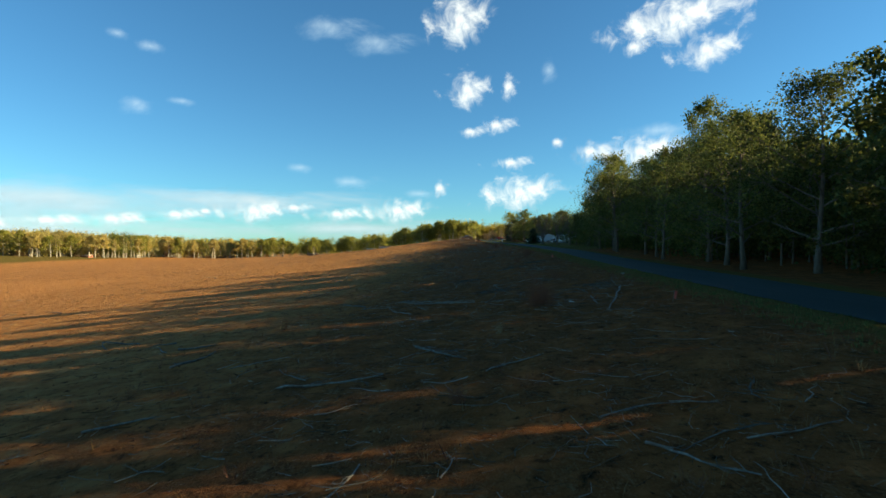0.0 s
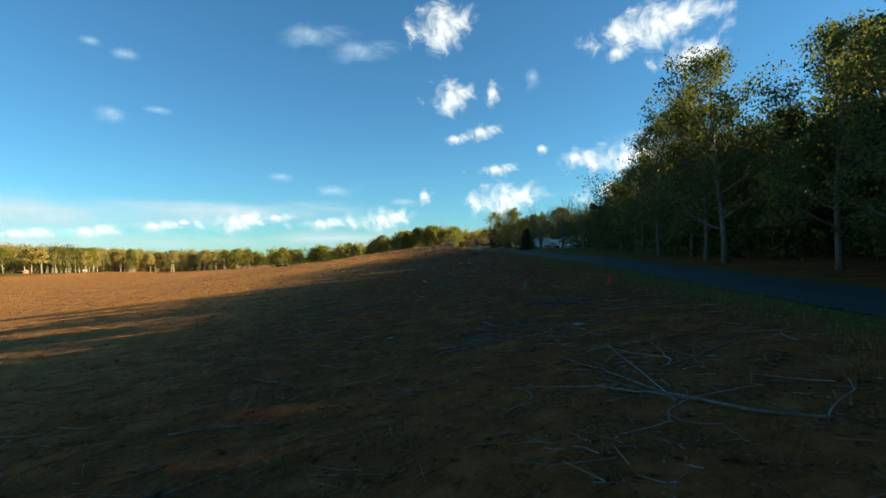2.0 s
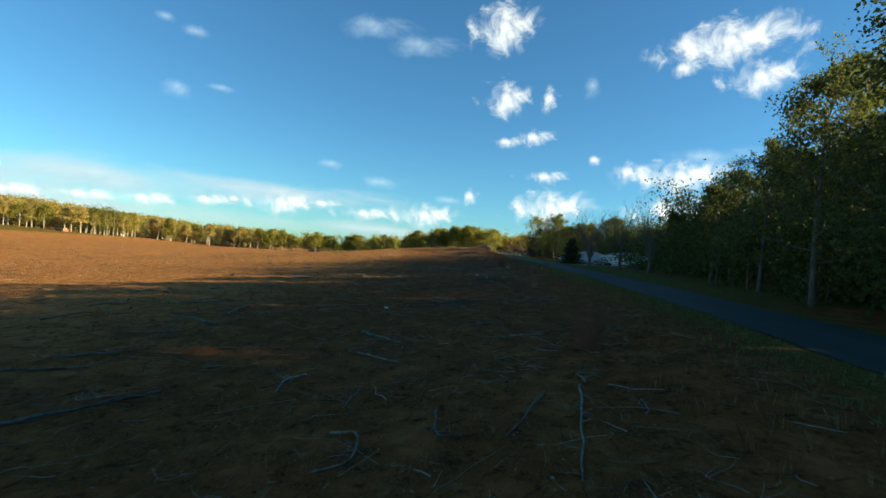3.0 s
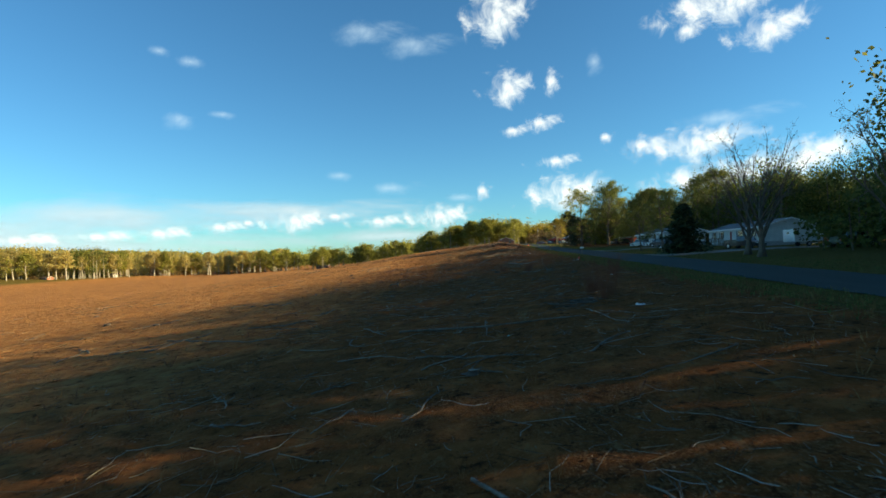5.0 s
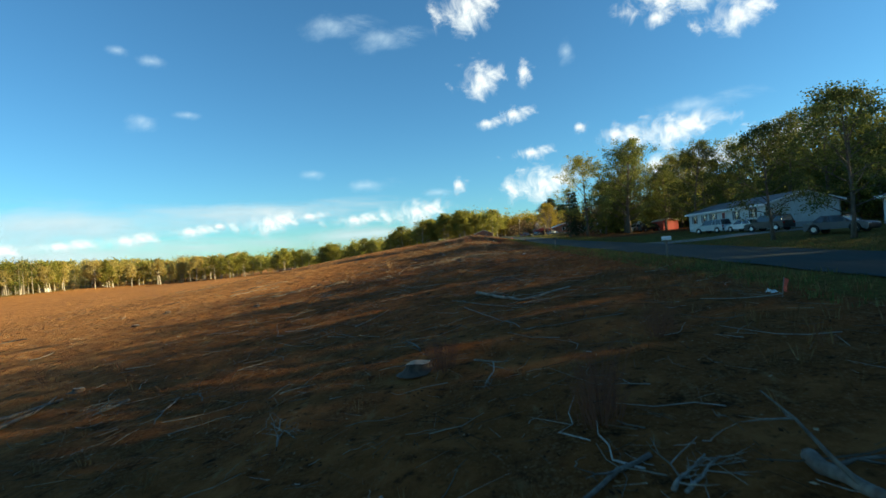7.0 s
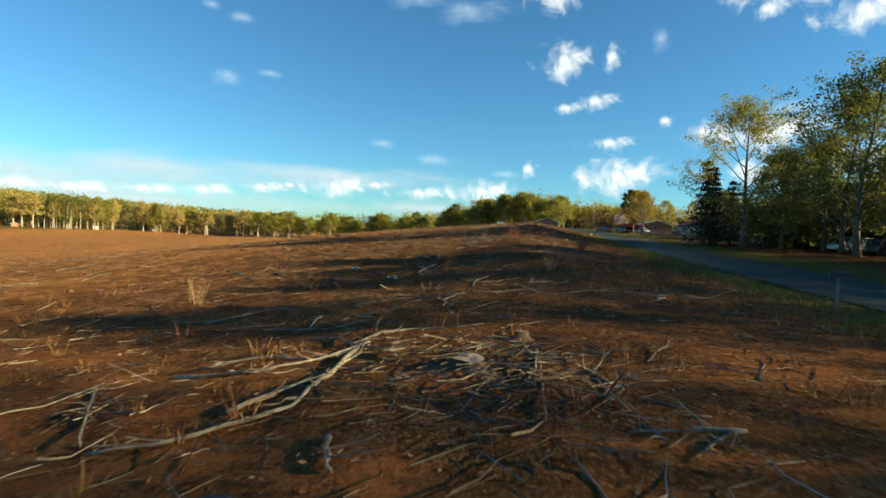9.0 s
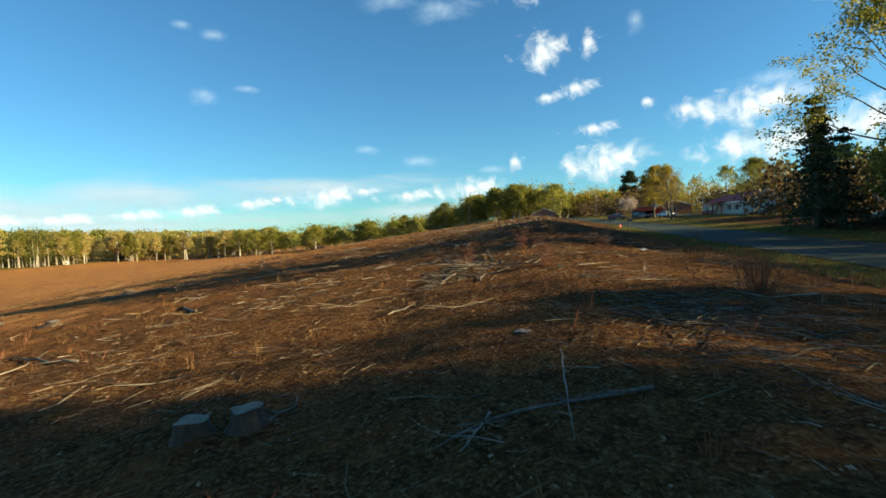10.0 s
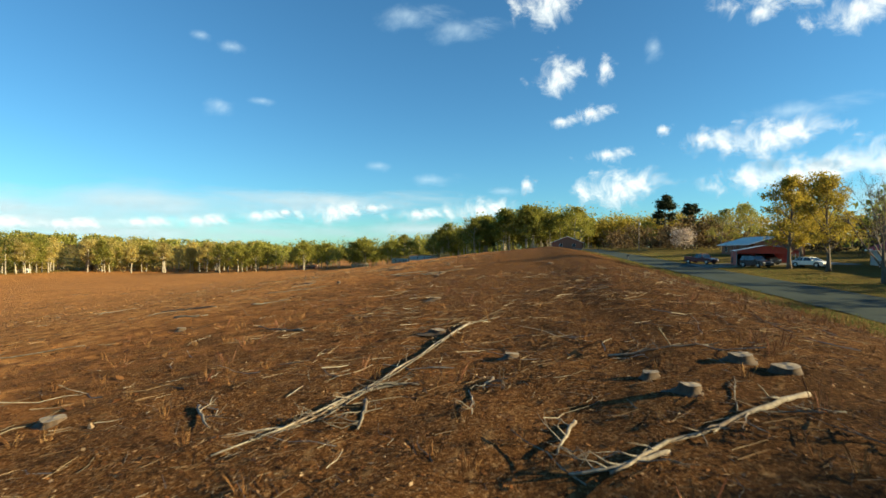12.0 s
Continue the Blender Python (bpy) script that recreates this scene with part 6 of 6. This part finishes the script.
ASH_STICKS = island_surface("ash_grey_sticks", [(0.0, (0.05, 0.042, 0.032)), (0.5, (0.15, 0.135, 0.11)), (1.0, (0.36, 0.34, 0.29))])
PALE_STICKS = island_surface("pale_sticks", [(0.0, (0.10, 0.075, 0.05)), (0.4, (0.28, 0.23, 0.17)), (1.0, (0.62, 0.56, 0.46))])
for nm, args in (("twigs", (401, 44000, 2, 28, 0, 188, 0.10, 0.9, 0.009)), ("twigs", (402, 62000, 2, 28, 188, 393, 0.10, 0.9, 0.008)), ("twigs", (403, 16000, 28, 112, 0, 495, 0.4, 2.6, 0.018, True)),
                 ("twigs", (405, 40000, 7, 27, 280, 384, 0.08, 0.5, 0.006)), ("sticks", (406, 6000, 6, 28, 0, 282, 0.3, 1.7, 0.015, True)), ("sticks", (404, 9500, 3, 33, 0, 390, 0.4, 2.4, 0.015, True))):
    stuff(nm, *twig_stuff(*args), TWIGS if nm == "twigs" else PALE_STICKS, "scattered twigs and sticks from the felling", "slash")


def heap_stuff(seed, spots, per, ln0, ln1, rad):
    """Low heaps of fine grey brush, thickest in the middle."""
    r = np.random.default_rng(seed)
    v, f, k = [], [], 0
    for x, y, w in spots:
        n = int(per * w * w)
        c = np.stack([x + r.normal(0, 0.55 * w, n), y + r.normal(0, 0.7 * w, n)], 1)
        away = np.hypot(c[:, 0] - x, c[:, 1] - y) / w
        z = land(c[:, 0], c[:, 1]) + rough(c[:, 0], c[:, 1]) + 0.02 + 0.12 * r.uniform(0, 1, n) * np.exp(-away ** 2)
        a, ln = r.uniform(0, math.pi, n), ln0 + (ln1 - ln0) * r.uniform(0, 1, n) ** 2
        d = np.stack([np.cos(a), np.sin(a), r.normal(0, 0.12, n)], 1) * ln[:, None] / 2
        p = np.stack([c[:, 0], c[:, 1], z], 1)
        side = np.stack([-np.sin(a), np.cos(a), np.zeros(n)], 1)
        rr = (rad * r.uniform(0.5, 1.6, n))[:, None]
        ring = np.stack([p - d + side * rr, p - d - side * rr * 0.5 + [0, 0, rad], p - d - side * rr * 0.5 - [0, 0, rad],
                         p + d + side * rr * 0.5, p + d - side * rr * 0.3 + [0, 0, rad * 0.5], p + d - side * rr * 0.3 - [0, 0, rad * 0.5]], 1)
        v.append(ring.reshape(-1, 3))
        base = k + 6 * np.arange(n)[:, None]
        f.append(np.concatenate([base + np.array(q) for q in ((0, 1, 4, 3), (1, 2, 5, 4), (2, 0, 3, 5))]))
        k += 6 * n
    return np.concatenate(v), np.concatenate(f)


HEAPS = ((16.4, 270.2, 2.4), (15.4, 92.2, 1.5), (17.3, 91.8, 1.5), (5.6, 53.8, 2.0), (10.8, 85.0, 1.3), (13.2, 86.2, 1.2), (17.6, 186.0, 1.6), (19.0, 300.5, 2.4), (3.0, 71.0, 2.0), (14.0, 46.0, 1.8), (15.5, 150.0, 2.0), (12.0, 128.0, 2.2), (17.0, 239.0, 1.9), (12.5, 311.0, 1.8))
stuff("brush_heap", *heap_stuff(431, HEAPS, 95, 0.2, 1.2, 0.009), ASH_STICKS, "low heaps of fine grey brush on the clay", "slash")


def flake_stuff(seed, n, u0, u1, y0, y1, size):
    r = np.random.default_rng(seed)
    p = lay(r, n, u0, u1, y0, y1)
    p[:, 2] += 0.012
    a = r.uniform(0, 2 * math.pi, n)
    s = size * r.uniform(0.4, 1.7, n)
    d = np.stack([np.cos(a), np.sin(a), r.normal(0, 0.35, n)], 1) * s[:, None]
    w = np.stack([-np.sin(a), np.cos(a), r.normal(0, 0.35, n)], 1) * (s * r.uniform(0.25, 0.7, n))[:, None]
    v = np.stack([p - d, p + w, p + d, p - w], 1)
    v[:, :, 2] = np.maximum(v[:, :, 2], p[:, None, 2] - 0.004)
    return v.reshape(-1, 3), (4 * np.arange(n)[:, None] + np.arange(4))


stuff("wood_chips", *flake_stuff(411, 90000, 1.5, 28, 0, 225, 0.036), FLAKES, "wood chips and dead leaves strewn on the clay", "leaf litter")
stuff("wood_chips", *flake_stuff(412, 120000, 1.5, 28, 225, 393, 0.033), FLAKES, "wood chips and dead leaves strewn on the clay", "leaf litter")
stuff("wood_chips", *flake_stuff(414, 70000, 7, 27, 280, 384, 0.030), FLAKES, "dead leaves and bark strewn over the rise", "leaf litter")
stuff("wood_chips", *flake_stuff(413, 28000, 27, 120, 0, 495, 0.12), FLAKES, "larger chips far out on the field", "leaf litter")


def tuft_stuff(seed, n, u0, u1, y0, y1, h0, h1, blades, width, spread_, clump=0.0):
    r = np.random.default_rng(seed)
    p = lay(r, n, u0, u1, y0, y1)
    if clump:
        w = np.sin(0.5 * p[:, 0] + 2 * np.sin(0.23 * p[:, 1])) * np.sin(0.37 * p[:, 1] + np.sin(0.4 * p[:, 0]))
        p = p[w > r.uniform(-1.2, 1.2, n) * clump]
    n = len(p)
    q = np.repeat(p, blades, 0)
    k = len(q)
    a = r.uniform(0, 2 * math.pi, k)
    h = r.uniform(h0, h1, k)
    out = np.stack([np.cos(a), np.sin(a), np.zeros(k)], 1)
    root = q + out * (r.uniform(0, 1, k) * spread_)[:, None]
    tip = root + out * (h * r.uniform(0.1, 0.55, k))[:, None] + np.stack([np.zeros(k), np.zeros(k), h], 1)
    mid = root + (tip - root) * 0.55 + np.stack([np.zeros(k), np.zeros(k), 0.1 * h], 1)
    side = np.stack([-np.sin(a), np.cos(a), np.zeros(k)], 1) * (width * r.uniform(0.5, 1.3, k))[:, None]
    v = np.stack([root - side, root + side, mid + side * 0.7, tip, mid - side * 0.7], 1).reshape(-1, 3)
    return v, (5 * np.arange(k)[:, None] + np.arange(5))


stuff("dry_grass", *tuft_stuff(421, 4200, 5.0, 36, 0, 393, 0.10, 0.42, 12, 0.007, 0.16, 0.9), BLADES, "tufts of dry straw-coloured grass", "grass")
stuff("dry_grass", *tuft_stuff(427, 3500, 28, 69, 8, 450, 0.08, 0.26, 7, 0.009, 0.40, 0.9), BLADES, "tufts of dry grass on the lit field", "grass")
stuff("dry_grass", *tuft_stuff(422, 9000, 69, 255, 15, 600, 0.12, 0.36, 6, 0.035, 0.8, 0.9), BLADES, "tufts of dry grass far out on the field", "grass")
stuff("weeds", *tuft_stuff(423, 520, 3.0, 36, 0, 393, 0.2, 0.7, 10, 0.0026, 0.22), STEMS, "tall red-brown weed stalks", "weeds")
stuff("verge_grass", *tuft_stuff(424, 7500, 0.2, 3.6, 0, 495, 0.06, 0.26, 7, 0.01, 0.2), TURF_BLADE, "short green grass along the road", "grass")
stuff("verge_straw", *tuft_stuff(425, 4600, 1.5, 7.0, 0, 495, 0.12, 0.42, 9, 0.008, 0.18, 0.8), BLADES, "straw-coloured grass on the road bank", "grass")
stuff("lawn_grass", *tuft_stuff(426, 8000, -14, -7.4, 142, 495, 0.05, 0.16, 4, 0.014, 0.25), TURF_BLADE, "short lawn grass beside the road", "grass")


def weed_clump(x, y, h, n, seed, mat, label, lean=0.5, name="weed_clump"):
    """Tall dry stalks from one root."""
    r = np.random.default_rng(seed)
    ob = new(name)
    ob.matrix_basis = pose(x, y, on_land(x, y))
    for _ in range(n):
        s = Shape()
        a = r.uniform(0, 2 * math.pi)
        q = 0.75 * h * r.uniform(0.4, 1.0)
        o = np.array([math.cos(a), math.sin(a), 0]) * r.uniform(0, 0.15 + 0.0024 * n)
        w = np.array([math.cos(a) * lean * r.uniform(0.1, 1), math.sin(a) * lean * r.uniform(0.1, 1), 1.0])
        s.tube([o - [0, 0, 0.05], o + w * q * 0.5, o + w * q + r.normal(0, 0.04, 3)], [0.006, 0.0045, 0.0015], 3, False)
        for _ in range(3):
            b = o + w * q * r.uniform(0.4, 0.95)
            s.tube([b, b + r.normal(0, 0.1, 3) + [0, 0, 0.1]], [0.003, 0.0012], 3, False)
        part("stalk", s.mesh("stalk", mat), None, ob)
    return tagged(ob, label, "weeds", "tall weeds on the field")


for i, (x, y, h, n) in enumerate(((6.9, 38.4, 3.3, 150), (7.8, 38.0, 2.7, 80), (19.5, 186.1, 3.6, 150), (19.4, 190.0, 2.8, 100), (22.8, 198.5, 2.6, 100), (13.85, 95.8, 2.4, 90), (17.7, 110.0, 3.0, 130), (14.5, 222.0, 1.4, 80), (17.5, 217.7, 1.7, 60), (21.2, 303.5, 1.9, 110), (15.9, 308.3, 1.5, 50), (15.0, 314.5, 1.7, 40), (4.2, 279.8, 1.5, 30), (7.63, 39.91, 1.96, 150), (18.85, 113.30, 1.74, 80), (17.26, 132.77, 1.89, 70), (17.36, 217.08, 1.30, 90), (19.98, 221.49, 1.59, 60), (0.45, 17.60, 1.01, 50), (12.38, 56.72, 1.74, 70), (19.39, 189.51, 1.89, 80), (18.11, 287.45, 1.74, 34), (12.70, 311.03, 1.59, 22), (18.49, 311.51, 1.74, 26), (3.19, 29.33, 1.01, 26), (6.93, 39.07, 1.30, 30), (1.38, 92.80, 1.01, 18), (20.14, 191.84, 1.59, 26), (19.16, 189.51, 1.45, 22), (18.45, 196.79, 1.45, 20),
                                  (0.27, 96.09, 1.01, 18), (14.02, 25.97, 0.87, 18), (15.28, 26.21, 0.87, 16), (14.45, 182.66, 1.16, 16), (15.83, 192.33, 1.30, 18), (7.49, 196.72, 1.01, 18), (19.30, 137.93, 1.45, 24), (16.22, 126.85, 1.30, 22), (22.68, 284.36, 1.30, 20), (19.50, 318.00, 1.45, 22), (29.20, 333.65, 1.45, 24))):
    weed_clump(x, y, h, n, 500 + i, STEMS if i % 3 or n > 45 else STRAW, "clump of tall dry weed stalks")

# a thin dead sapling still standing, with one side shoot
stem = Shape()
stem.tube([(0, 0, -0.15), (-0.15, 0.03, 0.45), (-0.36, 0.04, 0.98), (-0.6, 0.08, 1.5)], [0.021, 0.018, 0.013, 0.006], 6)
stem.tube([(-0.24, 0.03, 0.68), (0.15, 0.09, 0.83), (0.63, 0.12, 0.9)], [0.011, 0.007, 0.005], 5, False)
sapling = new("dead_sapling", stem.mesh("dead_sapling", DEADWOOD, True))
sapling.location = (12.38, 324.84, on_land(12.38, 324.84))
tagged(sapling, "thin bare sapling stem still standing in the clay", "sapling")
# ---------------------------------------------------------------- clouds, far behind everything
def cloud_material(name, tone, shade, soft, gain, scale, stretch):
    """Ragged white vapour that thins to nothing at its rim."""
    m, n, l, b = shader(name)
    n.remove(b)
    uv = n.new("ShaderNodeUVMap")
    mp = n.new("ShaderNodeMapping")
    mp.inputs["Location"].default_value, mp.inputs["Scale"].default_value = (-1, -1, 0), (2, 2, 1)
    l.new(uv.outputs[0], mp.inputs["Vector"])
    ln = n.new("ShaderNodeVectorMath")
    ln.operation = "LENGTH"
    l.new(mp.outputs[0], ln.inputs[0])
    info = n.new("ShaderNodeObjectInfo")
    tc = n.new("ShaderNodeTexCoord")
    ad = n.new("ShaderNodeVectorMath")
    ad.operation = "ADD"
    sc = n.new("ShaderNodeVectorMath")
    sc.operation = "SCALE"
    sc.inputs[0].default_value = (37, 11, 23)
    l.new(info.outputs["Random"], sc.inputs["Scale"])
    mo = n.new("ShaderNodeMapping")
    mo.inputs["Scale"].default_value = stretch
    l.new(tc.outputs["Object"], mo.inputs["Vector"])
    l.new(mo.outputs[0], ad.inputs[0])
    l.new(sc.outputs[0], ad.inputs[1])
    tex = n.new("ShaderNodeTexNoise")
    tex.inputs["Scale"].default_value, tex.inputs["Detail"].default_value, tex.inputs["Roughness"].default_value = scale, 8, 0.62
    tex.inputs["Distortion"].default_value = 0.5
    l.new(ad.outputs[0], tex.inputs["Vector"])
    den = n.new("ShaderNodeMath")
    den.operation = "MULTIPLY_ADD"
    l.new(tex.outputs["Fac"], den.inputs[0])
    den.inputs[1].default_value = 1.9
    sub = n.new("ShaderNodeMath")
    sub.operation = "MULTIPLY_ADD"
    l.new(ln.outputs["Value"], sub.inputs[0])
    sub.inputs[1].default_value, sub.inputs[2].default_value = -1.25, -0.25
    l.new(sub.outputs[0], den.inputs[2])
    al = n.new("ShaderNodeMapRange")
    al.interpolation_type = "SMOOTHSTEP"
    al.inputs["From Min"].default_value, al.inputs["From Max"].default_value = 0.0, soft
    al.inputs["To Max"].default_value = gain
    l.new(den.outputs[0], al.inputs["Value"])
    sp = n.new("ShaderNodeSeparateXYZ")
    l.new(uv.outputs[0], sp.inputs[0])
    hh = n.new("ShaderNodeMath")
    hh.operation = "MULTIPLY_ADD"
    l.new(tex.outputs["Fac"], hh.inputs[0])
    hh.inputs[1].default_value = 0.5
    l.new(sp.outputs["Y"], hh.inputs[2])
    col = ramp_node(n, l, hh.outputs[0], [(0.42, shade), (0.72, tone)])
    em = n.new("ShaderNodeEmission")
    em.inputs[1].default_value = 0.455
    l.new(col, em.inputs[0])
    tr = n.new("ShaderNodeBsdfTransparent")
    mx = n.new("ShaderNodeMixShader")
    l.new(al.outputs[0], mx.inputs[0])
    l.new(tr.outputs[0], mx.inputs[1])
    l.new(em.outputs[0], mx.inputs[2])
    l.new(mx.outputs[0], n["Material Output"].inputs[0])
    return m


FAR = 4500.0
CUMULUS = cloud_material("cumulus", (0.90, 0.95, 0.90), (0.52, 0.66, 0.74), 0.75, 1.0, 0.0053, (1, 1, 1))
WISP = cloud_material("thin_cloud", (0.62, 0.80, 0.88), (0.45, 0.68, 0.84), 1.1, 0.65, 0.0036, (0.5, 1, 1))
STREAK = cloud_material("layer_cloud", (0.56, 0.68, 0.70), (0.38, 0.54, 0.64), 0.8, 0.9, 0.0014, (0.35, 1.8, 1))
GREY = cloud_material("grey_cloud", (0.22, 0.42, 0.55), (0.18, 0.36, 0.50), 0.8, 0.75, 0.0036, (0.6, 1.4, 1))


def cloud(px, py, w, h, mat, label, far=FAR, tilt=0.0):
    """A thin bank of vapour across the line of sight; px, py: its bearing and height as slopes times 912; w, h: its size likewise."""
    way = Vector(((px - 784) / 912, 1.0, (441 - py) / 912))
    place = Vector((0, 180, 9)) + way.normalized() * far
    k = far / way.length / 912 * way.length
    v = [(-w * k / 2, -h * k / 2, 0), (w * k / 2, -h * k / 2, 0), (w * k / 2, h * k / 2, 0), (-w * k / 2, h * k / 2, 0)]
    me = mesh_of("cloud", v, [(0, 1, 2, 3)], mat)
    lay = me.uv_layers.new(name="UVMap")
    for i, c in enumerate(((0, 0), (1, 0), (1, 1), (0, 1))):
        lay.data[i].uv = c
    ob = new("cloud", me)
    ob.matrix_world = look(place, (0, 180, 9), tilt)
    return tagged(ob, label, "cloud", "clouds", kind="structure")


for px, py, w, h in ((830, 148, 150, 125), (905, 142, 66, 80), (835, 226, 110, 40), (882, 214, 130, 58), (908, 283, 140, 50), (815, 18, 200, 170),
                     (1215, 14, 380, 140), (1275, 72, 190, 100), (1138, 68, 100, 50), (925, 338, 270, 130), (1055, 262, 130, 70), (995, 245, 60, 40),
                     (436, 372, 210, 80), (170, 386, 190, 50), (290, 378, 150, 44), (45, 388, 190, 42), (590, 378, 180, 50), (700, 372, 230, 90), (345, 372, 60, 30), (510, 366, 110, 36), (-120, 390, 220, 44), (-290, 386, 200, 44), (778, 330, 66, 60), (1150, 262, 300, 110), (1190, 320, 420, 110), (1330, 290, 240, 120)):
    cloud(px, py, w, h, CUMULUS, "bright white cumulus cloud with ragged edges")
for px, py, w, h in ((660, 60, 260, 80), (570, 30, 260, 80), (240, 65, 100, 45), (178, 40, 70, 36), (215, 172, 110, 60), (300, 168, 110, 30), (980, 112, 60, 80),
                     (520, 292, 120, 40), (612, 318, 220, 55), (1185, 222, 330, 70), (740, 340, 160, 40)):
    cloud(px, py, w, h, WISP, "thin wispy cloud")
for px, py, w, h in ((60, 345, 1100, 130), (-250, 360, 900, 150), (430, 352, 900, 90), (40, 410, 1300, 90), (620, 405, 1200, 80), (1150, 400, 1200, 90), (1400, 350, 900, 110), (-500, 400, 1200, 110)):
    cloud(px, py, w, h, STREAK, "long pale layer of cloud above the horizon", 4700)
for px, py, w, h in ((1154, 305, 110, 50), (1229, 306, 160, 50), (1237, 348, 150, 30)):
    cloud(px, py, w, h, GREY, "grey underside of a cloud", 4400)
